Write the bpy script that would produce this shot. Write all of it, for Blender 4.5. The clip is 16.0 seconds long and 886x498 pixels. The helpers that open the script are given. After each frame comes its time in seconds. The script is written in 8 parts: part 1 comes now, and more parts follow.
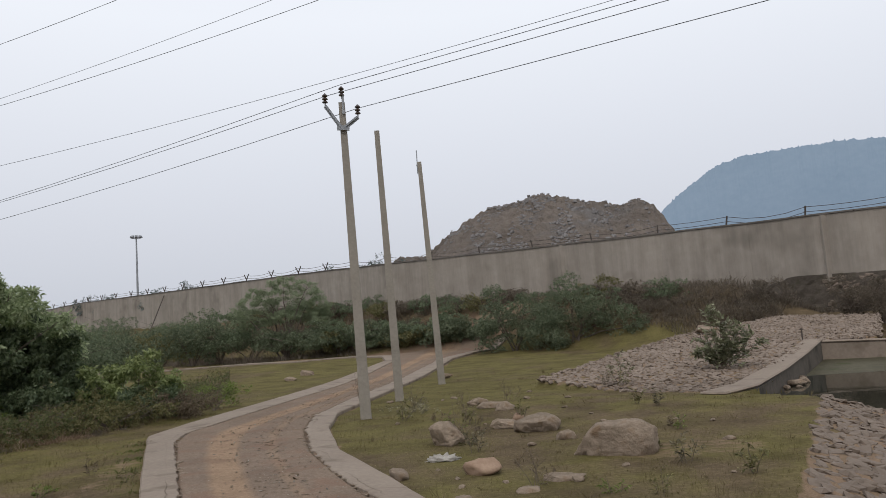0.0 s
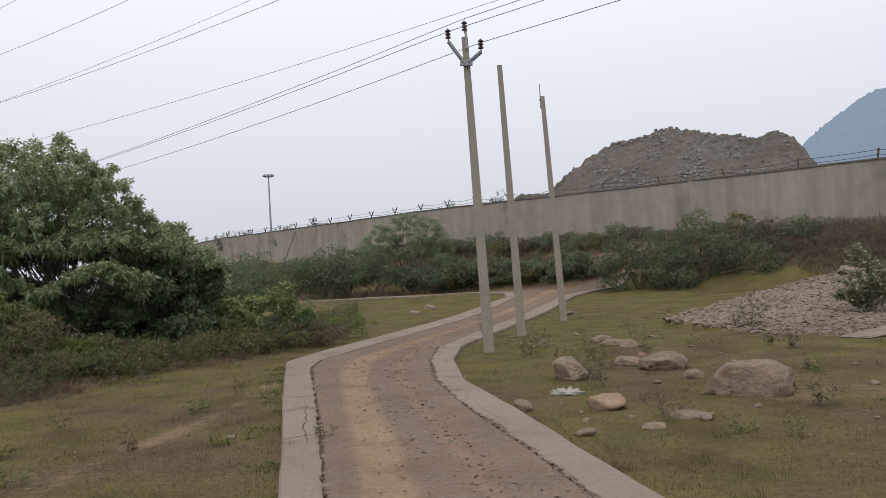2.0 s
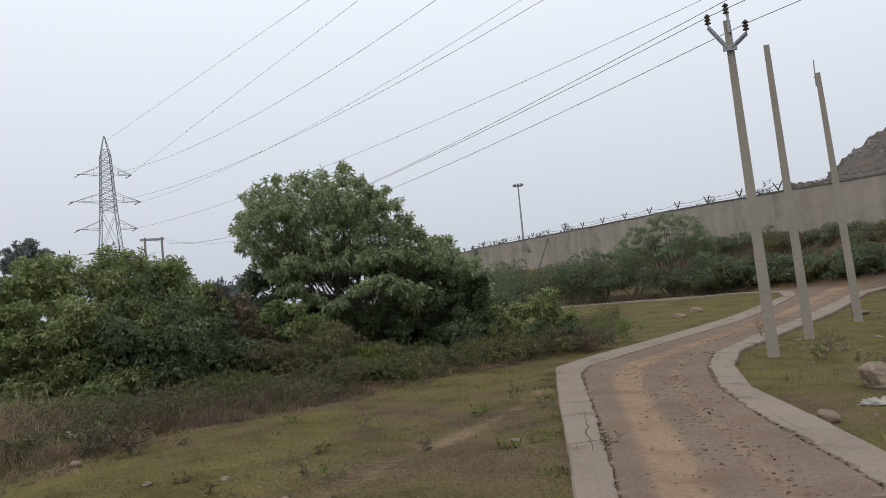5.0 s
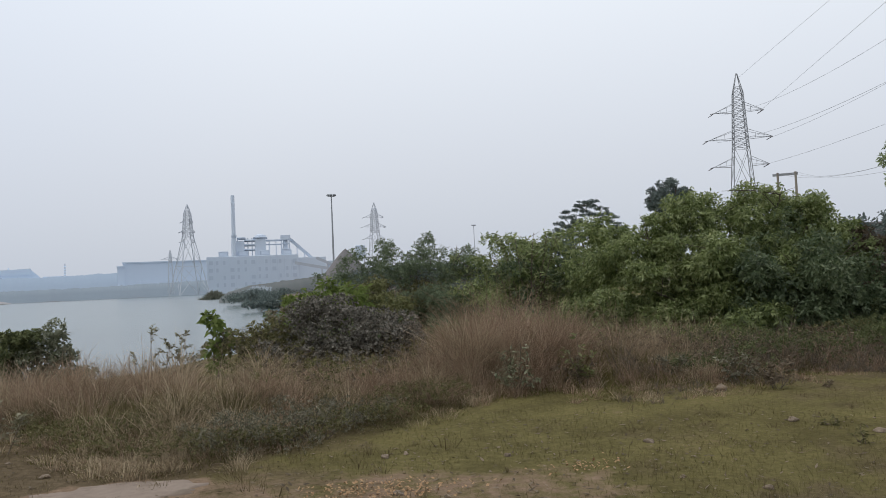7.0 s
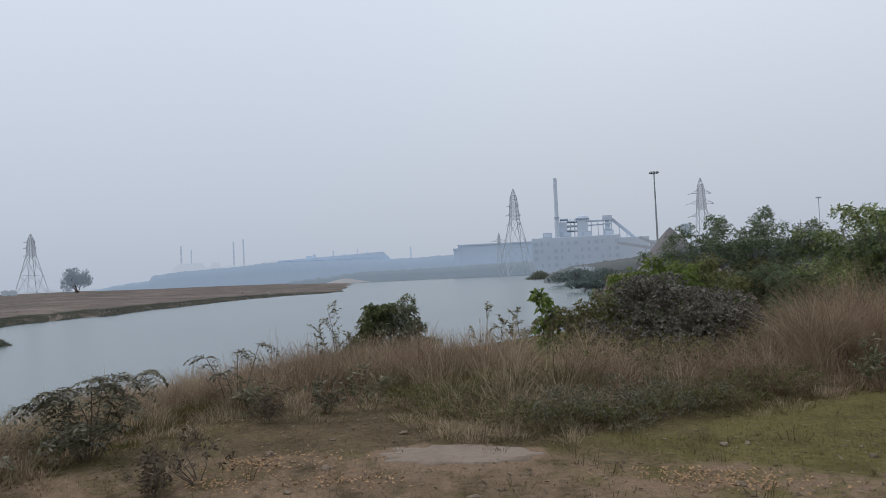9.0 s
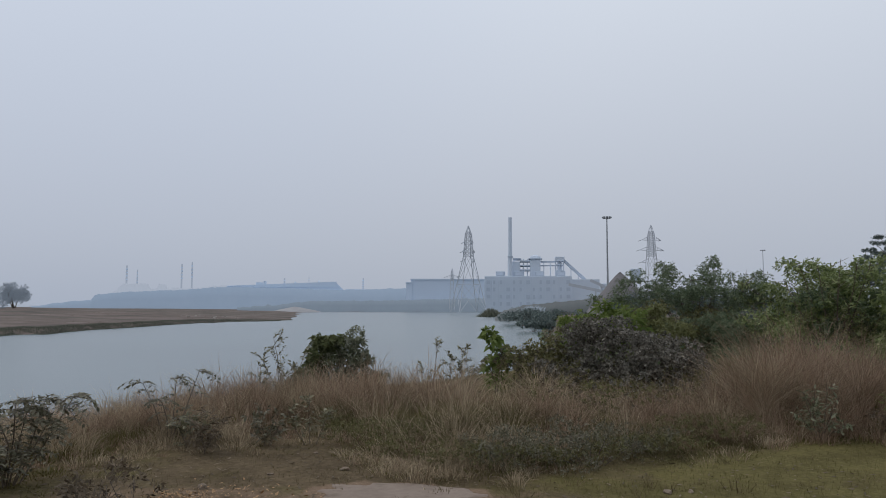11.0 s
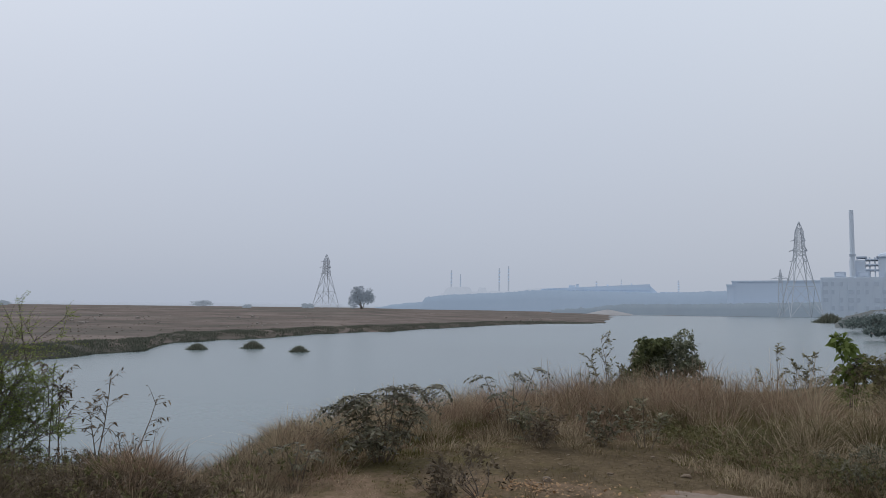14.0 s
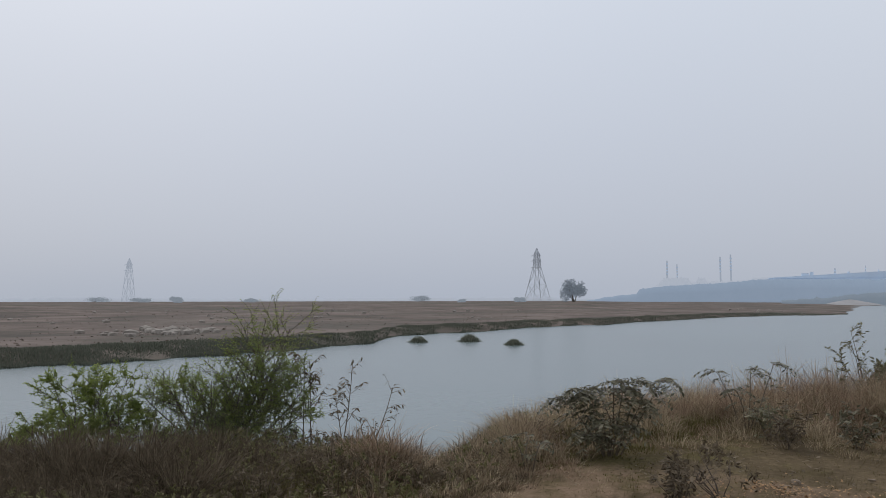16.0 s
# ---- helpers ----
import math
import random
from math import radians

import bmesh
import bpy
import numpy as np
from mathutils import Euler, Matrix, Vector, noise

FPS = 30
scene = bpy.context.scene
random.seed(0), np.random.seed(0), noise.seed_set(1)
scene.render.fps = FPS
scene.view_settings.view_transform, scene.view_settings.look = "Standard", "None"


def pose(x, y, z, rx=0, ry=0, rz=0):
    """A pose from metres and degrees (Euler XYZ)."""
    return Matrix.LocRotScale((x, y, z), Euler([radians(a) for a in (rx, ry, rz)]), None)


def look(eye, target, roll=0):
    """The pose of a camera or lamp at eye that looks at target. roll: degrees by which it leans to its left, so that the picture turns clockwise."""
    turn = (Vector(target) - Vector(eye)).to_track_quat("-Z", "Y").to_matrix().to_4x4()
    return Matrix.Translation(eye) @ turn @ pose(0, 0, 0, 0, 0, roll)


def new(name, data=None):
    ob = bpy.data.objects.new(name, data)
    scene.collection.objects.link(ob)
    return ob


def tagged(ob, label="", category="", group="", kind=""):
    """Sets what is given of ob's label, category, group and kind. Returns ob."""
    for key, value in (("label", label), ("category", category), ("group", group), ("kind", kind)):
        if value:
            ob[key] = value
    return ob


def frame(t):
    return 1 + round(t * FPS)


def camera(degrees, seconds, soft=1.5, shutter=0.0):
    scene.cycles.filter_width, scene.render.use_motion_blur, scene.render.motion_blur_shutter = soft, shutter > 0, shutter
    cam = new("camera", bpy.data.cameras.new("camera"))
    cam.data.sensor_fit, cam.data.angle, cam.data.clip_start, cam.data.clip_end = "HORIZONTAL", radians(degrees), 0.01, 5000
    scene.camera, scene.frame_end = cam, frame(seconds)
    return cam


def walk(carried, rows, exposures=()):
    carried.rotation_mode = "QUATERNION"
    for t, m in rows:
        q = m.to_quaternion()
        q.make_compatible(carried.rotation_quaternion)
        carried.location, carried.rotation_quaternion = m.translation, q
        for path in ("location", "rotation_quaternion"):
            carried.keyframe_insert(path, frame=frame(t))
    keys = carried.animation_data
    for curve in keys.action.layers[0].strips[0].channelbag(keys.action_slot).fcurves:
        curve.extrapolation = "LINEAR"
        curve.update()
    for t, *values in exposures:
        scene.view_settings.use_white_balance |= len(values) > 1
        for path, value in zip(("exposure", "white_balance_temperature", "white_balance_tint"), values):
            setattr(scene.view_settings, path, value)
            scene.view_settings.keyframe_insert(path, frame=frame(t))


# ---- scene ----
# ---------- camera and walk ----------
EYE = 1.55
ROWS = [
    (0.0, -0.000, 0.000, 0.000, -3.06, 6.29, 4.22),
    (0.1, -0.008, -0.002, 0.002, -1.36, 5.96, 4.25),
    (0.2, -0.014, -0.004, 0.003, -0.08, 5.70, 4.28),
    (0.3, -0.017, -0.005, 0.004, 0.56, 5.56, 4.29),
    (0.4, -0.019, -0.006, 0.005, 0.90, 5.47, 4.29),
    (0.5, -0.020, -0.006, 0.005, 1.20, 5.39, 4.30),
    (1.0, -0.015, 0.005, -0.006, 2.60, 3.80, 4.36),
    (1.5, -0.042, -0.021, -0.017, 4.42, 2.25, 4.35),
    (2.0, -0.052, -0.047, -0.020, 6.20, 2.07, 3.42),
    (2.5, -0.049, -0.062, 0.003, 7.71, 2.60, 4.25),
    (3.0, -0.050, -0.099, 0.022, 10.88, 3.30, 5.09),
    (3.2, -0.042, -0.107, -0.000, 11.53, 3.47, 5.41),
    (5.3, -0.282, -0.111, -0.002, 29.30, 3.39, 5.03),
    (5.5, -0.271, -0.114, -0.001, 32.30, 2.83, 4.85),
    (6.0, -0.251, -0.168, -0.006, 45.78, 3.49, 3.75),
    (6.5, -0.284, -0.238, 0.003, 58.85, 3.32, 2.69),
    (7.0, -0.309, -0.263, -0.001, 71.70, 2.37, 2.50),
    (7.5, -0.291, -0.303, -0.012, 79.51, 1.40, 2.72),
    (8.0, -0.302, -0.304, -0.007, 86.29, 1.56, 2.77),
    (8.5, -0.299, -0.303, -0.008, 93.67, 1.95, 2.93),
    (8.7, -0.313, -0.309, -0.015, 96.19, 1.80, 2.91),
    (10.8, -0.445, -0.325, -0.031, 93.04, 3.78, -0.11),
    (11.0, -0.433, -0.319, -0.023, 92.52, 4.52, -0.12),
    (11.5, -0.418, -0.350, -0.031, 92.15, 4.93, -0.41),
    (12.0, -0.385, -0.348, -0.027, 93.34, 5.06, -0.56),
    (12.5, -0.385, -0.349, -0.024, 94.35, 5.06, -0.51),
    (13.0, -0.335, -0.375, -0.037, 100.48, 4.66, -0.67),
    (13.5, -0.336, -0.445, -0.025, 108.16, 4.50, -0.53),
    (14.0, -0.309, -0.499, -0.035, 116.25, 4.58, -0.64),
    (14.5, -0.295, -0.508, -0.039, 121.44, 4.47, -0.49),
    (15.0, -0.329, -0.533, -0.029, 120.97, 4.63, -0.43),
    (15.5, -0.295, -0.536, -0.038, 121.87, 4.75, -0.21),
    (15.6, -0.287, -0.542, -0.039, 123.32, 4.74, -0.17),
    (15.7, -0.278, -0.549, -0.041, 124.89, 4.52, -0.12),
    (15.8, -0.264, -0.560, -0.043, 127.31, 4.46, -0.05),
    (15.9, -0.250, -0.571, -0.046, 129.86, 4.29, 0.02),
    (16.0, -0.235, -0.582, -0.048, 132.45, 4.00, 0.10),
]
cam = camera(61.72, 16.0, soft=0.75)
walk(cam, [(t, pose(x, y, EYE + z, 90 + pitch, roll, yaw)) for t, x, y, z, yaw, pitch, roll in ROWS],
     exposures=[(0.0, -0.02, 6750, 12), (1.0, -0.04, 6750, 12), (1.5, 0.05, 6800, 13), (2.0, 0.1, 6800, 13), (2.5, 0.02, 6750, 12), (3.2, 0.0, 6750, 12), (5.5, 0.0, 6650, 10), (7.0, 0.0, 6650, 10), (8.5, -0.14, 6420, 10), (11.0, -0.40, 6380, 11), (13.0, -0.37, 6380, 11), (14.0, -0.34, 6400, 11), (16.0, -0.32, 6580, 11)])

# ---------- world and sun ----------
world = bpy.data.worlds.new("hazy_sky")
scene.world = world
world.use_nodes = True
wn, wl = world.node_tree.nodes, world.node_tree.links
wn.clear()
sky = wn.new("ShaderNodeTexSky")
sky.sky_type = "NISHITA"
sky.sun_disc = False
sky.sun_elevation, sky.sun_rotation = radians(48), radians(200)
sky.air_density, sky.dust_density, sky.ozone_density = 1.0, 6.0, 2.0
bg_sky = wn.new("ShaderNodeBackground")
bg_sky.inputs["Strength"].default_value = 0.09
wl.new(sky.outputs["Color"], bg_sky.inputs["Color"])
tc = wn.new("ShaderNodeTexCoord")
sp = wn.new("ShaderNodeSeparateXYZ")
wl.new(tc.outputs["Generated"], sp.inputs["Vector"])
ramp = wn.new("ShaderNodeValToRGB")
ramp.color_ramp.elements[0].position, ramp.color_ramp.elements[0].color = 0.0, (0.50, 0.55, 0.635, 1)
ramp.color_ramp.elements[1].position, ramp.color_ramp.elements[1].color = 0.40, (0.80, 0.86, 0.94, 1)
mid = ramp.color_ramp.elements.new(0.14)
mid.color = (0.605, 0.65, 0.73, 1)
wl.new(sp.outputs["Z"], ramp.inputs["Fac"])
bg_haze = wn.new("ShaderNodeBackground")
bg_haze.inputs["Strength"].default_value = 1.18
side = wn.new("ShaderNodeVectorMath")
side.operation = "DOT_PRODUCT"
side.inputs[1].default_value = (-0.62, -0.62, 0.48)
wl.new(tc.outputs["Generated"], side.inputs[0])
side_range = wn.new("ShaderNodeMapRange")
side_range.interpolation_type = "SMOOTHSTEP"
side_range.inputs["From Min"].default_value, side_range.inputs["From Max"].default_value = 0.62, 1.0
side_range.inputs["To Max"].default_value = 0.26
wl.new(side.outputs["Value"], side_range.inputs["Value"])
blue = wn.new("ShaderNodeMix")
blue.data_type = "RGBA"
blue.inputs[7].default_value = (0.42, 0.52, 0.70, 1)
wl.new(side_range.outputs[0], blue.inputs[0])
wl.new(ramp.outputs["Color"], blue.inputs[6])
wl.new(blue.outputs[2], bg_haze.inputs["Color"])
mixw = wn.new("ShaderNodeMixShader")
mixw.inputs["Fac"].default_value = 0.88
wl.new(bg_sky.outputs[0], mixw.inputs[1])
wl.new(bg_haze.outputs[0], mixw.inputs[2])
outw = wn.new("ShaderNodeOutputWorld")
wl.new(mixw.outputs[0], outw.inputs["Surface"])

sun_data = bpy.data.lights.new("sun", "SUN")
sun_data.energy, sun_data.angle, sun_data.color = 0.7, radians(25), (1.0, 0.96, 0.9)
sun = new("sun", sun_data)
sun.matrix_world = look((0, 0, 50), (8, 22, 20))

# ---------- materials ----------
def nodes_of(name, rough=0.85):
    m = bpy.data.materials.new(name)
    m.use_nodes = True
    n, l = m.node_tree.nodes, m.node_tree.links
    b = n["Principled BSDF"]
    b.inputs["Roughness"].default_value = rough
    b.inputs["Specular IOR Level"].default_value = 0.25
    return m, n, l, b


def noise_node(n, l, vec, scale, detail=4, rough=0.55):
    t = n.new("ShaderNodeTexNoise")
    t.inputs["Scale"].default_value = scale
    t.inputs["Detail"].default_value = detail
    t.inputs["Roughness"].default_value = rough
    l.new(vec, t.inputs["Vector"])
    return t.outputs["Fac"]


def ramp_node(n, l, fac, stops):
    r = n.new("ShaderNodeValToRGB")
    e = r.color_ramp.elements
    e[0].position, e[0].color = stops[0][0], (*stops[0][1], 1)
    e[1].position, e[1].color = stops[-1][0], (*stops[-1][1], 1)
    for p, c in stops[1:-1]:
        k = e.new(p)
        k.color = (*c, 1)
    l.new(fac, r.inputs["Fac"])
    return r.outputs["Color"]


def mix_node(n, l, fac, a, b, blend="MIX"):
    m = n.new("ShaderNodeMix")
    m.data_type, m.blend_type = "RGBA", blend
    for sock, v in ((m.inputs[0], fac), (m.inputs[6], a), (m.inputs[7], b)):
        if isinstance(v, (int, float)):
            sock.default_value = v
        elif isinstance(v, tuple):
            sock.default_value = (*v, 1)
        else:
            l.new(v, sock)
    return m.outputs[2]


def rough_mat(name, dark, light, big=0.6, small=9.0, bump=0.3, rough=0.9, vary=0.0, depth=0.02, stain=None, streak=0.0):
    """Two scales of mottling between dark and light, fine relief, and optional per-object variation."""
    m, n, l, b = nodes_of(name, rough)
    v = n.new("ShaderNodeTexCoord").outputs["Object"]
    f1, f2 = noise_node(n, l, v, big, 5), noise_node(n, l, v, small, 6, 0.65)
    mid_c = tuple((p + q) / 2 for p, q in zip(dark, light))
    c1 = ramp_node(n, l, f1, [(0.32, dark), (0.5, mid_c), (0.7, light)])
    c2 = ramp_node(n, l, f2, [(0.3, dark), (0.7, light)])
    col = mix_node(n, l, 0.5, c1, c2)
    if stain:
        f3 = noise_node(n, l, v, big * 2.3, 3)
        s = ramp_node(n, l, f3, [(0.55, (0, 0, 0)), (0.7, (1, 1, 1))])
        col = mix_node(n, l, s, col, stain)
    if streak:
        mp = n.new("ShaderNodeMapping")
        mp.inputs["Scale"].default_value = (1.0, 1.0, 0.09)
        l.new(v, mp.inputs["Vector"])
        f4 = noise_node(n, l, mp.outputs[0], 1.3, 5, 0.7)
        s = ramp_node(n, l, f4, [(0.35, (1 - streak, 1 - streak, 1 - streak)), (0.62, (1, 1, 1))])
        col = mix_node(n, l, 1.0, col, s, "MULTIPLY")
    if vary:
        o = n.new("ShaderNodeObjectInfo")
        hs = n.new("ShaderNodeHueSaturation")
        mr = n.new("ShaderNodeMapRange")
        mr.inputs["To Min"].default_value, mr.inputs["To Max"].default_value = 1 - vary, 1 + vary
        l.new(o.outputs["Random"], mr.inputs["Value"])
        l.new(mr.outputs[0], hs.inputs["Value"])
        l.new(col, hs.inputs["Color"])
        col = hs.outputs["Color"]
    l.new(col, b.inputs["Base Color"])
    if bump:
        bp = n.new("ShaderNodeBump")
        bp.inputs["Strength"].default_value = bump
        bp.inputs["Distance"].default_value = depth
        l.new(f2, bp.inputs["Height"])
        l.new(bp.outputs[0], b.inputs["Normal"])
    return m


def leaf_mat(name, stops, translucent=0.3, rough=0.6, gloss=0.12):
    """Leaf or blade colour that varies leaf by leaf, and by clump at a larger scale."""
    m, n, l, b = nodes_of(name, rough)
    b.inputs["Specular IOR Level"].default_value = gloss
    g = n.new("ShaderNodeNewGeometry")
    v = n.new("ShaderNodeTexCoord").outputs["Object"]
    f = noise_node(n, l, v, 1.1, 3)
    add = n.new("ShaderNodeMath")
    add.operation = "MULTIPLY_ADD"
    add.inputs[1].default_value = 0.6
    l.new(g.outputs["Random Per Island"], add.inputs[0])
    half = n.new("ShaderNodeMath")
    half.operation = "MULTIPLY"
    half.inputs[1].default_value = 0.45
    l.new(f, half.inputs[0])
    l.new(half.outputs[0], add.inputs[2])
    k = len(stops) - 1
    col = ramp_node(n, l, add.outputs[0], [(0.12 + 0.76 * i / k, c) for i, c in enumerate(stops)])
    l.new(col, b.inputs["Base Color"])
    tr = n.new("ShaderNodeBsdfTranslucent")
    l.new(col, tr.inputs["Color"])
    mx = n.new("ShaderNodeMixShader")
    mx.inputs["Fac"].default_value = translucent
    l.new(b.outputs[0], mx.inputs[1])
    l.new(tr.outputs[0], mx.inputs[2])
    l.new(mx.outputs[0], n["Material Output"].inputs["Surface"])
    return m


M_CONC = rough_mat("concrete_strip", (0.195, 0.155, 0.122), (0.295, 0.24, 0.19), 0.8, 14, 0.3, stain=(0.17, 0.132, 0.10), depth=0.01)
M_POLE = rough_mat("pole_concrete", (0.215, 0.192, 0.16), (0.335, 0.302, 0.255), 1.2, 18, 0.25)
M_WALL = rough_mat("wall_render", (0.275, 0.24, 0.202), (0.395, 0.35, 0.30), 0.16, 1.6, 0.25, stain=(0.235, 0.207, 0.175), streak=0.24)
M_CAP = rough_mat("wall_coping", (0.10, 0.09, 0.08), (0.19, 0.17, 0.15), 0.8, 6, 0.3)
M_RUBBLE = rough_mat("rubble_masonry", (0.045, 0.037, 0.029), (0.115, 0.095, 0.076), 1.2, 5, 0.8, depth=0.06, stain=(0.06, 0.052, 0.035))
M_WEIR = rough_mat("wet_stained_concrete", (0.062, 0.053, 0.043), (0.15, 0.127, 0.105), 0.7, 5, 0.6, stain=(0.04, 0.038, 0.028))
M_PITCH = rough_mat("pitching_stone", (0.13, 0.10, 0.078), (0.25, 0.20, 0.16), 1.0, 9, 0.7, vary=0.24)
M_SLAB = rough_mat("pinkish_hardpan", (0.20, 0.152, 0.118), (0.30, 0.237, 0.19), 1.6, 14, 0.4, depth=0.008, stain=(0.17, 0.13, 0.095))
M_HUSK = rough_mat("orange_husk", (0.28, 0.165, 0.085), (0.46, 0.30, 0.165), 2, 20, 0.2)
M_FIELDROCK = rough_mat("pale_field_stone", (0.22, 0.195, 0.17), (0.36, 0.325, 0.29), 0.5, 3, 0.3)
M_BOULDER = rough_mat("boulder_stone", (0.15, 0.113, 0.082), (0.34, 0.268, 0.2), 2.2, 13, 0.9, depth=0.05, vary=0.12, stain=(0.20, 0.135, 0.085))
M_PINKSTONE = rough_mat("pinkish_orange_stone", (0.23, 0.15, 0.10), (0.37, 0.262, 0.187), 2.5, 14, 0.6, depth=0.02)
M_MOUND = rough_mat("spoil_earth", (0.10, 0.082, 0.068), (0.215, 0.178, 0.148), 0.06, 0.8, 1.0, depth=0.9, stain=(0.16, 0.146, 0.136))
M_SPOILROCK = rough_mat("spoil_rock", (0.15, 0.142, 0.137), (0.30, 0.285, 0.275), 0.3, 2.0, 0.4)
M_STEEL = rough_mat("galvanised_steel", (0.24, 0.255, 0.27), (0.35, 0.365, 0.38), 0.5, 6, 0.0, rough=0.6)
# Distance haze is put into this pale base colour.
M_STEELFAR = rough_mat("hazed_steel_far", (0.47, 0.50, 0.55), (0.54, 0.57, 0.61), 0.5, 6, 0.0, rough=0.7)
M_IRON = rough_mat("rusty_iron", (0.05, 0.04, 0.035), (0.11, 0.09, 0.075), 3, 20, 0.1, rough=0.7)
M_WIRE = rough_mat("aluminium_wire", (0.13, 0.14, 0.15), (0.2, 0.21, 0.22), 3, 20, 0.0, rough=0.5)
M_INSUL = rough_mat("brown_porcelain", (0.03, 0.02, 0.018), (0.07, 0.045, 0.035), 3, 20, 0.0, rough=0.25)
M_BARK = rough_mat("bark", (0.07, 0.055, 0.045), (0.16, 0.13, 0.105), 2, 20, 0.5)
M_TWIG = rough_mat("dry_twig", (0.10, 0.08, 0.06), (0.2, 0.16, 0.12), 2, 20, 0.2)
M_CLOTH = rough_mat("pale_rag", (0.26, 0.24, 0.21), (0.44, 0.41, 0.365), 6, 30, 0.4)
# Far works: haze is painted into these pale blue-grey base colours.
M_FACT = rough_mat("hazed_plant_cladding", (0.60, 0.665, 0.755), (0.64, 0.705, 0.79), 0.02, 0.15, 0.0)
M_FACTDARK = rough_mat("hazed_plant_dark_panel", (0.515, 0.58, 0.67), (0.55, 0.615, 0.705), 0.02, 0.2, 0.0)
M_SHED = rough_mat("hazed_blue_shed_sheet", (0.575, 0.655, 0.765), (0.605, 0.685, 0.795), 0.01, 0.1, 0.0)
M_FARSHED = rough_mat("hazed_far_shed_sheet", (0.60, 0.70, 0.82), (0.63, 0.73, 0.85), 0.02, 0.2, 0.0)
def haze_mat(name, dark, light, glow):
    """A far surface: haze is put in as emission, so it glows faintly and shows little shading."""
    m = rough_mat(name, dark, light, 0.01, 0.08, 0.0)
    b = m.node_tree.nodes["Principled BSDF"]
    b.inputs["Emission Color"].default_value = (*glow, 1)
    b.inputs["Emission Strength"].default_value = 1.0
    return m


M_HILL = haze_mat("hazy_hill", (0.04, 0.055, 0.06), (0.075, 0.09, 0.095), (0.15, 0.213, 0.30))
M_FARLAND = haze_mat("hazed_wooded_ridge", (0.10, 0.13, 0.16), (0.13, 0.16, 0.19), (0.225, 0.285, 0.375))
M_FARPALE = haze_mat("farthest_haze_glow", (0.12, 0.13, 0.15), (0.14, 0.15, 0.17), (0.40, 0.445, 0.515))
M_FARSHORE = haze_mat("hazed_shore_scrub", (0.11, 0.125, 0.13), (0.15, 0.165, 0.165), (0.155, 0.195, 0.25))
# Grey haze is mixed into the bank's base colour.
M_FARBANK = rough_mat("hazed_earth_bank", (0.125, 0.14, 0.14), (0.19, 0.195, 0.19), 0.03, 0.3, 0.3, depth=0.3)
# Chimneys and the farthest tower glow too, in place of haze.
M_STACK = haze_mat("hazed_far_shell", (0.12, 0.13, 0.15), (0.14, 0.15, 0.17), (0.30, 0.345, 0.41))
M_HEAP = rough_mat("stockpile_earth", (0.155, 0.148, 0.15), (0.21, 0.20, 0.20), 0.1, 1.0, 0.3, depth=0.2)
M_SANDHEAP = rough_mat("far_sand", (0.30, 0.295, 0.30), (0.37, 0.36, 0.36), 0.1, 1.0, 0.2, depth=0.2)

L_TREE = leaf_mat("tree_leaf", [(0.09, 0.128, 0.055), (0.26, 0.32, 0.155), (0.50, 0.555, 0.35)], 0.52, 0.4, 0.5)
L_BRIGHT = leaf_mat("bush_leaf", [(0.062, 0.088, 0.028), (0.185, 0.23, 0.078), (0.40, 0.44, 0.20)], 0.48, 0.42, 0.45)
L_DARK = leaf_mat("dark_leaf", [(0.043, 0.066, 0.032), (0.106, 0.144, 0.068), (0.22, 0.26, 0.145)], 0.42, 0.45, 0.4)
# Shade inside the tree crown is put into this darker leaf colour.
L_VINE = leaf_mat("shade_toned_vine_leaf", [(0.034, 0.05, 0.029), (0.075, 0.10, 0.054), (0.15, 0.18, 0.105)], 0.25, 0.55, 0.3)
L_GREY = leaf_mat("greyish_leaf", [(0.065, 0.058, 0.036), (0.13, 0.116, 0.074), (0.25, 0.218, 0.145)], 0.25)
L_OLIVE = leaf_mat("olive_leaf", [(0.062, 0.062, 0.026), (0.145, 0.138, 0.06), (0.275, 0.25, 0.125)], 0.35)
L_FEATHER = leaf_mat("feathery_leaf", [(0.08, 0.115, 0.03), (0.155, 0.205, 0.055), (0.25, 0.30, 0.10)], 0.45)
L_YELLOW = leaf_mat("yellowing_leaf", [(0.085, 0.09, 0.033), (0.175, 0.18, 0.072), (0.30, 0.30, 0.145)], 0.4, 0.5, 0.2)
L_THORN = leaf_mat("thorn_leaf", [(0.16, 0.205, 0.05), (0.27, 0.33, 0.09), (0.38, 0.43, 0.15)], 0.6)
L_THICKET = leaf_mat("dusty_grey_leaf", [(0.05, 0.046, 0.037), (0.15, 0.137, 0.11), (0.36, 0.33, 0.275)], 0.25, 0.5, 0.3)
L_DUSTY = leaf_mat("dusty_green_leaf", [(0.085, 0.08, 0.045), (0.185, 0.172, 0.10), (0.35, 0.325, 0.215)], 0.3, 0.5, 0.3)
L_PALE = leaf_mat("pale_dusty_leaf", [(0.10, 0.11, 0.06), (0.21, 0.22, 0.13), (0.36, 0.36, 0.24)], 0.35, 0.5, 0.3)
L_DUSK = leaf_mat("dull_thorn_leaf", [(0.052, 0.062, 0.028), (0.105, 0.12, 0.052), (0.18, 0.195, 0.09)], 0.35)
L_DUSTYD = leaf_mat("dusty_dark_leaf", [(0.056, 0.068, 0.037), (0.155, 0.168, 0.10), (0.38, 0.38, 0.28)], 0.42, 0.4, 0.4)
L_BROWN = leaf_mat("withered_leaf", [(0.065, 0.05, 0.034), (0.14, 0.108, 0.073), (0.26, 0.205, 0.145)], 0.22)
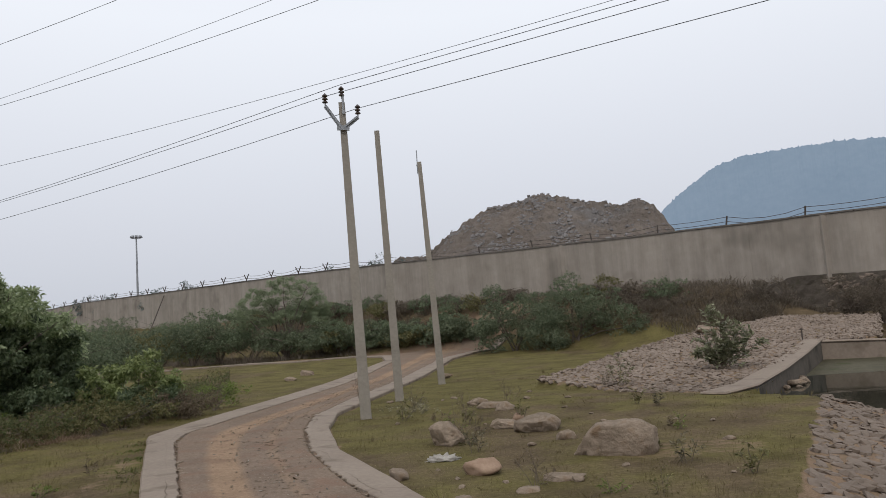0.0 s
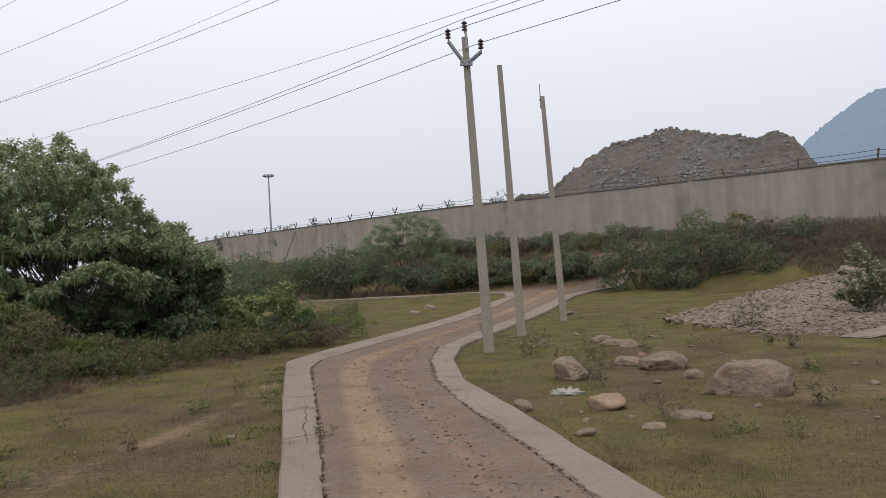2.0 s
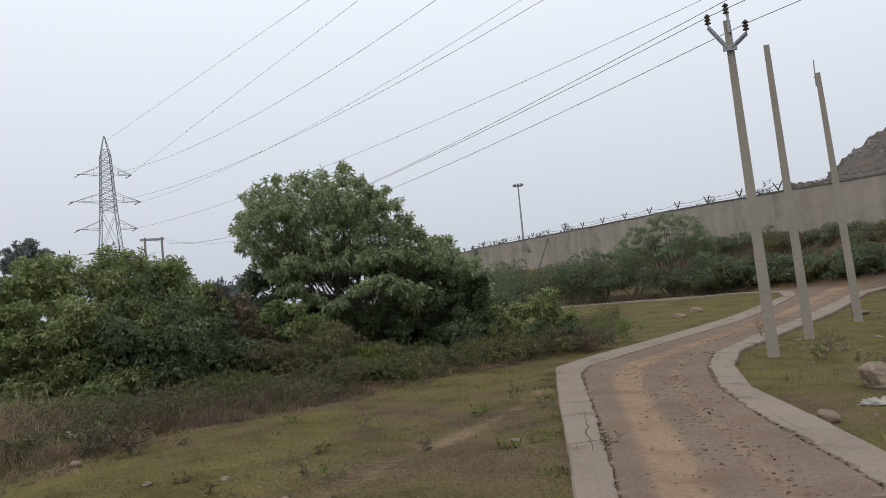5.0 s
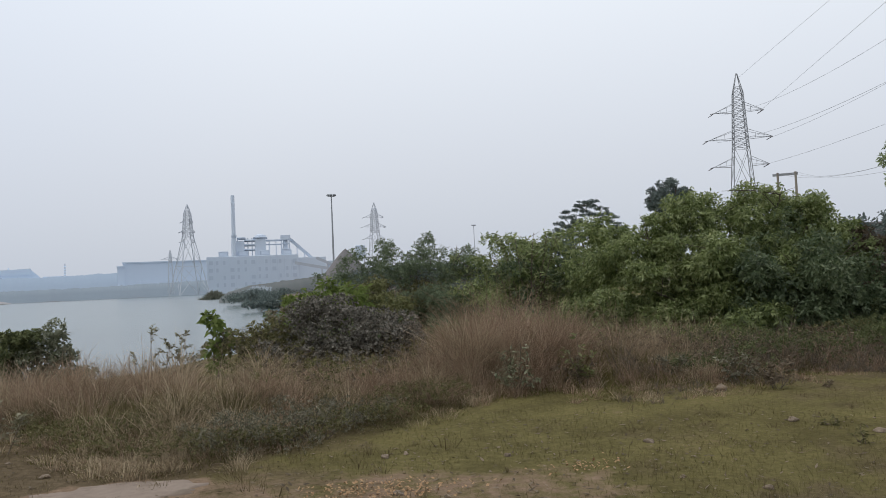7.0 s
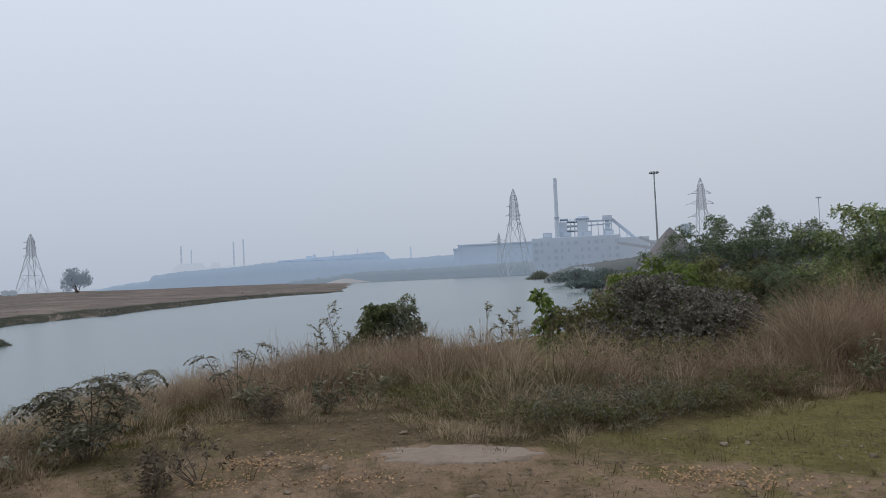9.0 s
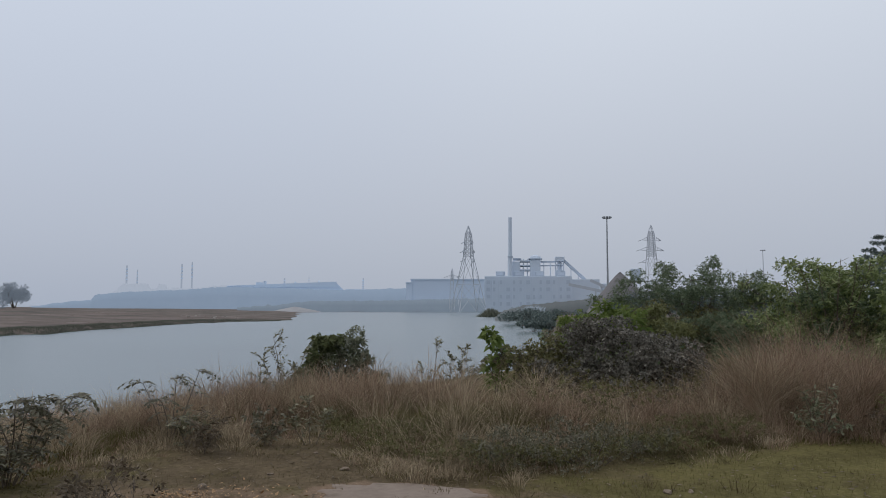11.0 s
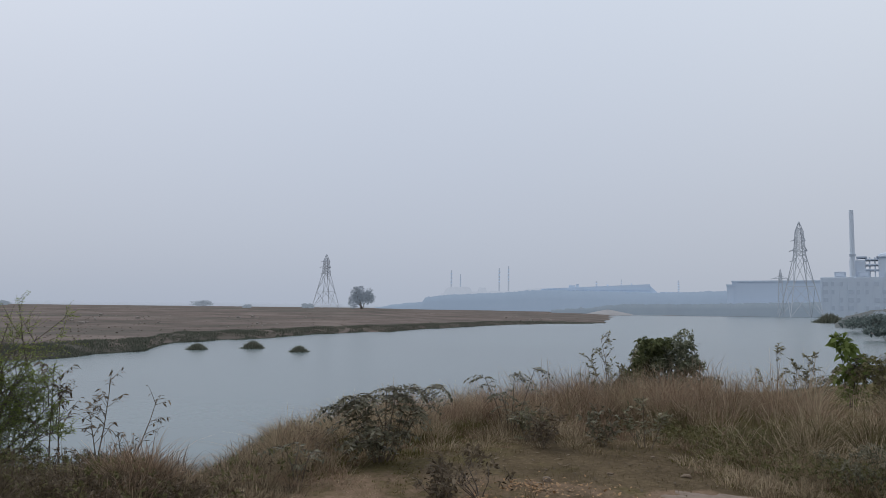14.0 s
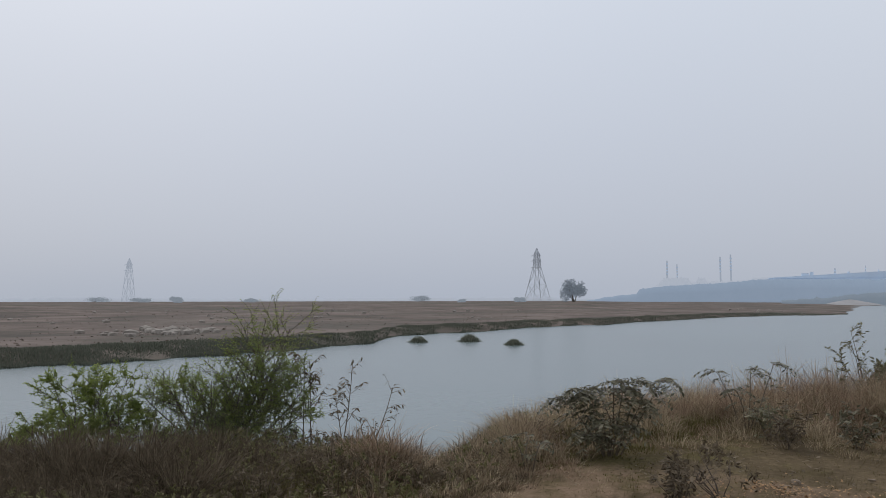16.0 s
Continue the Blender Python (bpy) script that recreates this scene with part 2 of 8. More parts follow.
# Blue haze is mixed into this colour for leaves far off.
L_FAR = leaf_mat("haze_tinted_leaf", [(0.095, 0.122, 0.118), (0.142, 0.175, 0.162), (0.195, 0.228, 0.205)], 0.2)
# Haze before the wall is mixed into the next two leaf colours.
L_HAZE = leaf_mat("hazy_green_leaf", [(0.082, 0.108, 0.064), (0.148, 0.185, 0.11), (0.23, 0.27, 0.165)], 0.35)
L_DARKH = leaf_mat("hazy_dark_bush_leaf", [(0.066, 0.084, 0.054), (0.132, 0.16, 0.096), (0.25, 0.285, 0.18)], 0.35)
L_ACACIA = leaf_mat("fine_acacia_leaf", [(0.17, 0.21, 0.125), (0.27, 0.32, 0.195), (0.36, 0.40, 0.26)], 0.55)
# These distant leaves glow by emission, which stands in for haze.
L_FARTHER = haze_mat("haze_glow_leaf", (0.09, 0.10, 0.106), (0.12, 0.132, 0.138), (0.20, 0.235, 0.28))
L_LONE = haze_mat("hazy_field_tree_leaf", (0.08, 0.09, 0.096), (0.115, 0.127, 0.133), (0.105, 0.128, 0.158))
L_PINNATE = leaf_mat("dull_compound_leaf", [(0.055, 0.052, 0.03), (0.14, 0.13, 0.08), (0.31, 0.285, 0.20)], 0.25, 0.45, 0.3)
G_DRY = leaf_mat("dry_grass", [(0.148, 0.11, 0.069), (0.337, 0.263, 0.172), (0.61, 0.50, 0.345)], 0.34, 0.7, 0.1)
G_RED = leaf_mat("reddish_dry_grass", [(0.125, 0.084, 0.054), (0.285, 0.198, 0.135), (0.50, 0.375, 0.265)], 0.3, 0.7, 0.1)
G_BRUSH = leaf_mat("brown_brush", [(0.085, 0.069, 0.052), (0.15, 0.124, 0.096), (0.235, 0.198, 0.155)], 0.2, 0.8, 0.05)
G_DUSK = leaf_mat("dark_brown_brush", [(0.055, 0.042, 0.029), (0.11, 0.085, 0.058), (0.20, 0.16, 0.11)], 0.15, 0.8, 0.05)
G_GREEN = leaf_mat("green_grass", [(0.07, 0.061, 0.022), (0.142, 0.124, 0.048), (0.24, 0.208, 0.098)], 0.25, 0.8, 0.05)
G_OLIVE = leaf_mat("dark_olive_grass", [(0.062, 0.052, 0.025), (0.118, 0.098, 0.05), (0.205, 0.172, 0.095)], 0.2, 0.8, 0.05)
G_MAT = leaf_mat("withered_turf", [(0.07, 0.053, 0.027), (0.142, 0.11, 0.06), (0.255, 0.202, 0.122)], 0.2, 0.8, 0.05)
G_FRESH = leaf_mat("fresh_weed_green", [(0.05, 0.065, 0.016), (0.09, 0.115, 0.03), (0.14, 0.165, 0.05)], 0.3)
G_REED = leaf_mat("reed_green", [(0.09, 0.098, 0.076), (0.125, 0.134, 0.104), (0.165, 0.17, 0.135)], 0.3)
G_CLUMP = leaf_mat("pale_reed_green", [(0.15, 0.16, 0.125), (0.20, 0.21, 0.165), (0.26, 0.265, 0.21)], 0.4)
G_HEATH = leaf_mat("heath_brown", [(0.105, 0.088, 0.07), (0.15, 0.122, 0.10), (0.195, 0.158, 0.13)], 0.3)


def ground_material():
    m, n, l, b = nodes_of("turf_and_soil", 0.95)
    b.inputs["Specular IOR Level"].default_value = 0.05
    v = n.new("ShaderNodeTexCoord").outputs["Object"]
    mid_n, small, fine, grit = (noise_node(n, l, v, s, d, r) for s, d, r in ((1.1, 6, 0.65), (4.5, 5, 0.65), (17, 5, 0.65), (60, 4, 0.6)))
    green = ramp_node(n, l, fine, [(0.25, (0.085, 0.074, 0.028)), (0.5, (0.124, 0.107, 0.043)), (0.75, (0.168, 0.142, 0.065))])
    brown = ramp_node(n, l, fine, [(0.25, (0.078, 0.058, 0.034)), (0.52, (0.118, 0.089, 0.055)), (0.78, (0.178, 0.136, 0.088))])
    pa = n.new("ShaderNodeAttribute")
    pa.attribute_name = "withered"
    wob = n.new("ShaderNodeMath")
    wob.operation = "MULTIPLY_ADD"
    wob.inputs[1].default_value, wob.inputs[2].default_value = 0.5, -0.25
    l.new(small, wob.inputs[0])
    dry = n.new("ShaderNodeMath")
    l.new(pa.outputs["Fac"], dry.inputs[0])
    l.new(wob.outputs[0], dry.inputs[1])
    patch = ramp_node(n, l, dry.outputs[0], [(0.22, (0, 0, 0)), (0.78, (1, 1, 1))])
    col = mix_node(n, l, patch, green, brown)
    worn = ramp_node(n, l, mid_n, [(0.36, (0.70, 0.68, 0.66)), (0.5, (0.95, 0.94, 0.92)), (0.64, (1.12, 1.10, 1.06))])
    col = mix_node(n, l, 1.0, col, worn, "MULTIPLY")
    soil = ramp_node(n, l, grit, [(0.3, (0.13, 0.088, 0.056)), (0.55, (0.222, 0.155, 0.104)), (0.75, (0.32, 0.235, 0.17))])
    dust = ramp_node(n, l, fine, [(0.3, (0.155, 0.104, 0.069)), (0.7, (0.255, 0.18, 0.125))])
    soil = mix_node(n, l, ramp_node(n, l, small, [(0.45, (0, 0, 0)), (0.62, (0.8, 0.8, 0.8))]), soil, dust)
    at = n.new("ShaderNodeAttribute")
    at.attribute_name = "bare"
    both = n.new("ShaderNodeMath")
    l.new(mid_n, both.inputs[0])
    l.new(small, both.inputs[1])
    addn = n.new("ShaderNodeMath")
    addn.operation = "MULTIPLY_ADD"
    addn.inputs[1].default_value, addn.inputs[2].default_value = 1.5, -1.5
    l.new(both.outputs[0], addn.inputs[0])
    sm = n.new("ShaderNodeMath")
    l.new(at.outputs["Fac"], sm.inputs[0])
    l.new(addn.outputs[0], sm.inputs[1])
    bare = ramp_node(n, l, sm.outputs[0], [(0.32, (0, 0, 0)), (0.8, (1, 1, 1))])
    col = mix_node(n, l, bare, col, soil)
    fa = n.new("ShaderNodeAttribute")
    fa.attribute_name = "heath"
    hn = noise_node(n, l, v, 0.05, 8, 0.75)
    heath = ramp_node(n, l, hn, [(0.38, (0.098, 0.088, 0.075)), (0.47, (0.142, 0.117, 0.102)), (0.54, (0.18, 0.144, 0.127)), (0.62, (0.235, 0.19, 0.166))])
    olive = ramp_node(n, l, noise_node(n, l, v, 0.011, 5, 0.6), [(0.46, (0, 0, 0)), (0.6, (0.45, 0.45, 0.45))])
    heath = mix_node(n, l, olive, heath, (0.108, 0.108, 0.092))
    col = mix_node(n, l, fa.outputs["Fac"], col, heath)
    l.new(col, b.inputs["Base Color"])
    bp = n.new("ShaderNodeBump")
    bp.inputs["Strength"].default_value, bp.inputs["Distance"].default_value = 0.25, 0.012
    l.new(fine, bp.inputs["Height"])
    l.new(bp.outputs[0], b.inputs["Normal"])
    return m


def water_material(name, deep, rough=0.22, ripple=0.3):
    m, n, l, b = nodes_of(name, rough)
    b.inputs["IOR"].default_value = 1.33
    b.inputs["Specular IOR Level"].default_value = 0.5
    v = n.new("ShaderNodeTexCoord").outputs["Object"]
    mp = n.new("ShaderNodeMapping")
    mp.inputs["Scale"].default_value = (0.35, 1.0, 1.0)
    l.new(v, mp.inputs["Vector"])
    f = noise_node(n, l, mp.outputs[0], 1.6, 4)
    g = noise_node(n, l, v, 0.02, 3)
    l.new(ramp_node(n, l, g, [(0.35, deep), (0.7, tuple(c * 1.25 for c in deep))]), b.inputs["Base Color"])
    bp = n.new("ShaderNodeBump")
    bp.inputs["Strength"].default_value, bp.inputs["Distance"].default_value = ripple, 0.06
    l.new(f, bp.inputs["Height"])
    l.new(bp.outputs[0], b.inputs["Normal"])
    return m


def road_material():
    m, n, l, b = nodes_of("dirt_road_soil", 0.95)
    b.inputs["Specular IOR Level"].default_value = 0.05
    v = n.new("ShaderNodeTexCoord").outputs["Object"]
    fine, grit, big, mid_n = noise_node(n, l, v, 20, 6, 0.65), noise_node(n, l, v, 55, 3, 0.5), noise_node(n, l, v, 0.8, 4), noise_node(n, l, v, 2.6, 5, 0.65)
    grey = ramp_node(n, l, fine, [(0.25, (0.162, 0.119, 0.088)), (0.52, (0.208, 0.156, 0.118)), (0.78, (0.26, 0.20, 0.155))])
    tan = ramp_node(n, l, fine, [(0.3, (0.252, 0.172, 0.112)), (0.7, (0.345, 0.243, 0.165))])
    at = n.new("ShaderNodeAttribute")
    at.attribute_name = "rut"
    sm = n.new("ShaderNodeMath")
    sm.operation = "MULTIPLY_ADD"
    sm.inputs[1].default_value = 0.45
    l.new(mid_n, sm.inputs[0])
    l.new(at.outputs["Fac"], sm.inputs[2])
    f = ramp_node(n, l, sm.outputs[0], [(0.44, (0, 0, 0)), (0.84, (1, 1, 1))])
    col = mix_node(n, l, f, grey, tan)
    red = ramp_node(n, l, noise_node(n, l, v, 1.7, 5, 0.7), [(0.5, (0, 0, 0)), (0.64, (0.7, 0.7, 0.7))])
    col = mix_node(n, l, red, col, (0.215, 0.136, 0.097))
    stones = ramp_node(n, l, grit, [(0.62, (0, 0, 0)), (0.70, (0.8, 0.8, 0.8))])
    pits = ramp_node(n, l, grit, [(0.30, (0.74, 0.74, 0.74)), (0.42, (1, 1, 1))])
    col = mix_node(n, l, 1.0, col, pits, "MULTIPLY")
    inv = n.new("ShaderNodeInvert")
    l.new(f, inv.inputs["Color"])
    stones = mix_node(n, l, 1.0, stones, inv.outputs[0], "MULTIPLY")
    col = mix_node(n, l, stones, col, (0.27, 0.225, 0.185))
    dark = ramp_node(n, l, big, [(0.3, (0.82, 0.82, 0.82)), (0.6, (1, 1, 1))])
    col = mix_node(n, l, 1.0, col, dark, "MULTIPLY")
    l.new(col, b.inputs["Base Color"])
    bp = n.new("ShaderNodeBump")
    bp.inputs["Strength"].default_value, bp.inputs["Distance"].default_value = 0.45, 0.008
    l.new(fine, bp.inputs["Height"])
    l.new(bp.outputs[0], b.inputs["Normal"])
    return m


M_GROUND, M_ROAD = ground_material(), road_material()
M_WATER, M_POND = water_material("lake_water", (0.13, 0.165, 0.17)), water_material("pond_water", (0.012, 0.015, 0.010), 0.04, 0.04)


# ---------- building helpers ----------
def mesh_from(name, verts, faces, mat, smooth=False):
    me = bpy.data.meshes.new(name)
    v, f = np.asarray(verts, dtype=np.float32), np.asarray(faces, dtype=np.int32)
    me.vertices.add(len(v))
    me.vertices.foreach_set("co", v.ravel())
    me.loops.add(f.size)
    me.loops.foreach_set("vertex_index", f.ravel())
    me.polygons.add(len(f))
    me.polygons.foreach_set("loop_start", np.arange(0, f.size, f.shape[1], dtype=np.int32))
    me.polygons.foreach_set("loop_total", np.full(len(f), f.shape[1], dtype=np.int32))
    me.polygons.foreach_set("use_smooth", np.full(len(f), smooth))
    me.materials.append(mat)
    me.update(calc_edges=True)
    return me


def bm_mesh(name, bm, mat, smooth=False):
    me = bpy.data.meshes.new(name)
    bmesh.ops.recalc_face_normals(bm, faces=bm.faces)
    if smooth:
        for f in bm.faces:
            f.smooth = True
    bm.to_mesh(me)
    bm.free()
    me.materials.append(mat)
    return me


def part(name, bm, mat, parent=None, label="", smooth=False):
    me = bm if isinstance(bm, bpy.types.Mesh) else bm_mesh(name, bm, mat, smooth)
    ob = new(name, me)
    if parent:
        ob.parent = parent
    if label:
        tagged(ob, label)
    return ob


def empty(name, loc, label, category, group="", kind=""):
    ob = new(name)
    ob.location = loc
    ob.empty_display_size = 0.2
    return tagged(ob, label, category, group, kind)


def strut(bm, a, b, w, h=None):
    """A square bar from a to b."""
    a, b = Vector(a), Vector(b)
    d = (b - a).normalized()
    s = d.cross(Vector((0, 0, 1)))
    s = s.normalized() if s.length > 1e-4 else Vector((1, 0, 0))
    u = s.cross(d)
    h = h or w
    vs = [bm.verts.new(p + s * i * w / 2 + u * j * h / 2) for p in (a, b) for i, j in ((-1, -1), (1, -1), (1, 1), (-1, 1))]
    for q in ((0, 1, 2, 3), (7, 6, 5, 4), (0, 4, 5, 1), (1, 5, 6, 2), (2, 6, 7, 3), (3, 7, 4, 0)):
        bm.faces.new([vs[k] for k in q])


def tube(bm, pts, radii, n=6):
    """A tapered round limb along pts."""
    rings = []
    pts = [Vector(p) for p in pts]
    for i, p in enumerate(pts):
        d = (pts[min(i + 1, len(pts) - 1)] - pts[max(i - 1, 0)]).normalized()
        s = d.cross(Vector((0.3, 0.2, 1)))
        s = s.normalized() if s.length > 1e-4 else Vector((1, 0, 0))
        u = s.cross(d)
        rings.append([bm.verts.new(p + (s * math.cos(2 * math.pi * k / n) + u * math.sin(2 * math.pi * k / n)) * radii[i]) for k in range(n)])
    for r0, r1 in zip(rings, rings[1:]):
        for k in range(n):
            bm.faces.new((r0[k], r0[(k + 1) % n], r1[(k + 1) % n], r1[k]))
    bm.faces.new(rings[0][::-1])
    bm.faces.new(rings[-1])


def block(bm, x0, y0, z0, x1, y1, z1, bevel=0.0):
    r = bmesh.ops.create_cube(bm, size=1.0)
    for v in r["verts"]:
        v.co = Vector((x0 + (v.co.x + 0.5) * (x1 - x0), y0 + (v.co.y + 0.5) * (y1 - y0), z0 + (v.co.z + 0.5) * (z1 - z0)))
    if bevel:
        es = list({e for v in r["verts"] for e in v.link_edges})
        bmesh.ops.bevel(bm, geom=es, offset=bevel, segments=1, affect="EDGES")


def smooth_step(x, a, b):
    t = np.clip((np.asarray(x, dtype=float) - a) / (b - a), 0, 1)
    return t * t * (3 - 2 * t)


def wave(x, y, s, seed=0.0):
    """Cheap smooth noise about 0, one unit per s metres."""
    x, y = np.asarray(x) / s, np.asarray(y) / s
    return (np.sin(1.7 * x + 2.3 * np.sin(0.9 * y + seed) + seed) + np.sin(2.1 * y + 1.9 * np.sin(1.1 * x - seed) + 2 * seed) + 0.6 * np.sin(3.7 * x - 2.9 * y + 3 * seed)) / 2.6


def fbm(x, y, size, seed=0, octaves=4):
    """Value noise from 0 to 1 with several octaves, the largest cells size metres wide."""
    x, y = np.asarray(x, dtype=float) / size, np.asarray(y, dtype=float) / size
    total, gain, amount = 0.0, 1.0, 0.0
    for k in range(octaves):
        xi, yi = np.floor(x), np.floor(y)
        u, v = x - xi, y - yi
        u, v = u * u * (3 - 2 * u), v * v * (3 - 2 * v)

        def cell(a, b):
            h = np.sin(a * 127.1 + b * 311.7 + (seed + k) * 74.7) * 43758.5453
            return h - np.floor(h)

        total = total + gain * ((cell(xi, yi) * (1 - u) + cell(xi + 1, yi) * u) * (1 - v) + (cell(xi, yi + 1) * (1 - u) + cell(xi + 1, yi + 1) * u) * v)
        amount += gain
        gain, x, y = gain * 0.55, x * 2.03 + 5.3, y * 2.03 + 1.7
    return total / amount


def heading(az):
    return np.array([-math.sin(radians(az)), math.cos(radians(az))])


# ---------- the lie of the land ----------
WALL = np.array([(30, 21, 2.5, 5.1), (20, 29.3, 2.65, 5.25), (13.7, 37.2, 3.0, 5.65), (5, 44.4, 3.3, 5.95), (-1, 49.5, 3.5, 6.2), (-7, 57, 3.7, 6.65), (-23.4, 74.4, 4.1, 7.25), (-36.8, 88.4, 4.6, 7.8), (-48, 100.5, 4.8, 7.8)], dtype=float)
CREST_A, CREST_B = np.array((1.5, 3.4)), np.array((7.0, 12.45))
BASIN = np.array([(1.5, 3.4), (7.0, 12.45), (6.3, 13.5), (11.7, 20.9), (13.3, 20.0), (19, 17.5), (19, 3.0)])
FAN = np.array([(3.2, 18.6), (9.6, 25.6), (15.2, 29.3), (17.6, 26.6), (13.6, 20.6), (11.7, 20.9), (6.1, 13.8), (5.0, 15.0)])
LAKE_Z, POND_Z = -2.5, -0.25
EDGE = ([78, 84, 88, 95, 105, 112, 118, 124, 130, 136, 142, 150, 165, 180, 195, 205], [90, 40, 18, 15, 13.5, 12, 10.5, 9.2, 7.6, 6.4, 6.6, 7, 7, 8, 20, 46])
SHORE = ([84, 86.5, 88, 90, 98, 102.8, 103.9, 110.6, 115.3, 120.4, 125, 130.5, 133.5, 136, 138, 144.6, 156, 163, 180],
         [60, 136, 480, 640, 700, 560, 232, 198, 158, 127, 115, 95, 91, 87, 72, 62, 54, 53, 48])


def inside(px, py, poly):
    hit = np.zeros(np.shape(px), dtype=bool)
    for (x0, y0), (x1, y1) in zip(poly, np.roll(poly, -1, axis=0)):
        c = ((y0 > py) != (y1 > py)) & (px < (x1 - x0) * (py - y0) / (y1 - y0 + 1e-12) + x0)
        hit ^= c
    return hit


def wall_side(px, py):
    """Distance in front of the boundary wall (negative behind it) and the wall's foot height there."""
    best, foot = np.full(np.shape(px), 1e9), np.zeros(np.shape(px))
    sign = np.ones(np.shape(px))
    for a, b in zip(WALL, WALL[1:]):
        dx, dy = b[0] - a[0], b[1] - a[1]
        t = np.clip(((px - a[0]) * dx + (py - a[1]) * dy) / (dx * dx + dy * dy), 0, 1)
        d = np.hypot(px - a[0] - t * dx, py - a[1] - t * dy)
        s = np.where(dx * (py - a[1]) - dy * (px - a[0]) > 0, 1.0, -1.0)
        near = d < best
        best, foot, sign = np.where(near, d, best), np.where(near, a[2] + t * (b[2] - a[2]), foot), np.where(near, s, sign)
    return best * sign, foot


FAN_PLANE = np.linalg.lstsq(np.array([(3.3, 18.7, 1), (15.2, 29.3, 1), (17.8, 26.6, 1), (11.7, 20.9, 1), (6, 13.7, 1.0)]), np.array([0, 1.4, 0.75, 0.46, 0.0]), rcond=None)[0]


ROAD_MID = ([-14, -6, 5.3, 12.9, 18.5, 29, 42], [5.4, 2.3, -0.7, -2.9, -2.6, -0.4, 0.8])


def ground_z(px, py):
    px, py = np.asarray(px, dtype=float), np.asarray(py, dtype=float)
    d = np.hypot(px, py)
    az = np.degrees(np.arctan2(-px, py))
    az = np.where(az < -90, az + 360, az)
    z = 0.04 * wave(px, py, 2.6, 1.0) * smooth_step(d, 2, 8) * np.where((py > -16) & (py < 44), smooth_step(np.abs(px - np.interp(py, *ROAD_MID)), 2.6, 4.5), 1.0)
    # the slow rise and the embankment before the wall
    w, foot = wall_side(px, py)
    ahead = (az > -70) & (az < 40)
    z = z + np.where(ahead, 0.45 * smooth_step(d, 24, 42), 0)
    width = np.interp(px, [4, 10, 16], [6.0, 7.5, 5.0])
    up = np.where(w > 0, 1 - smooth_step(w, 0.8, width), 1.0)
    z = np.where(ahead & (d > 15), z + (foot - np.interp(px, [15.3, 17.5], [0.15, 1.6]) * (w > -2.5) - z) * up, z)
    # stone pitched fan and the weir basin
    fan = FAN_PLANE[0] * px + FAN_PLANE[1] * py + FAN_PLANE[2]
    z = np.where(inside(px, py, FAN), np.maximum(z * 0.3, fan), z)
    ab = CREST_B - CREST_A
    off = ((px - CREST_A[0]) * ab[1] - (py - CREST_A[1]) * ab[0]) / np.hypot(*ab)
    along = ((px - CREST_A[0]) * ab[0] + (py - CREST_A[1]) * ab[1]) / (ab @ ab)
    z = np.where(inside(px, py, BASIN), np.maximum(-1.3, -0.25 * np.maximum(off, 0) - 1.3 * smooth_step(along, 0.97, 1.04)), z)
    # the lake, its near bank and the far field
    edge = np.interp(az, *EDGE, left=1e4, right=1e4) + 0.5 * wave(px, py, 3.1, 2.0)
    shore = np.interp(az, *SHORE, left=0, right=48) * (1 + 0.02 * wave(az * 7, d * 0, 9, 1.0))
    bank = -4.2 * smooth_step(d, edge, edge + np.interp(az, [129, 133, 136, 139.5], [17, 11, 11, 17]))
    rise = np.interp(az, [103.4, 106, 117, 119.5, 122, 170], [0.0, 0.6, 1.5, 1.9, 2.6, 2.2])
    back = -2.75 + np.interp(az, [103.4, 104.4, 113], [0.2, 0.4, 1.0]) * smooth_step(d, shore - 2, shore + 6) + rise * smooth_step(d, shore, np.maximum(380, shore + 150))
    back = back + 0.25 * wave(px, py, 23, 0.3) * smooth_step(d, shore + 5, shore + 40)
    lake = (az > 84) & (az < 205)
    z = np.where(lake, np.where(d < shore - 2, np.minimum(z, z + bank), back), z)
    return z


def on_ground(az, d, lift=0.0):
    p = heading(az) * d
    return Vector((p[0], p[1], float(ground_z(p[0], p[1])) + lift))


def polyline_point(line, s):
    seg = np.hypot(*np.diff(line[:, :2], axis=0).T)
    cum = np.concatenate([[0], np.cumsum(seg)])
    return np.array([np.interp(s, cum, line[:, k]) for k in range(line.shape[1])])


def line_length(line):
    return float(np.hypot(*np.diff(line[:, :2], axis=0).T).sum())


# ---------- outlines of the dirt road and its edgings ----------
LEFT_OUT = np.array([(4.2, -14), (1.05, -4), (-1.94, 5.3), (-2.45, 6.9), (-3.23, 9.25), (-4.66, 13.75), (-4.47, 15.6), (-3.86, 18.8), (-3.0, 24.0), (-1.8, 30.4), (-0.9, 34.8), (-1.15, 38.2), (-2.9, 40.3), (-7, 41.1), (-12, 41.9), (-20, 45.5)])
LEFT_IN = np.array([(4.65, -14), (1.48, -4), (-1.62, 5.3), (-2.07, 6.9), (-2.57, 8.5), (-3.84, 12.6), (-4.0, 13.8), (-3.58, 16.3), (-2.82, 20.4), (-2.4, 22.6), (-1.25, 29.8), (-0.4, 35.0), (-0.6, 38.8), (-2.7, 41.0), (-7, 41.75), (-12, 42.5), (-20, 46.1)])
ROAD_LEFT = np.array([(4.65, -14), (1.48, -4), (-1.62, 5.3), (-2.07, 6.9), (-2.57, 8.5), (-3.84, 12.6), (-4.0, 13.8), (-3.58, 16.3), (-2.82, 20.4), (-2.4, 22.6), (-1.25, 29.8), (-0.4, 35.0), (-0.5, 38.0), (-0.4, 41.0)])
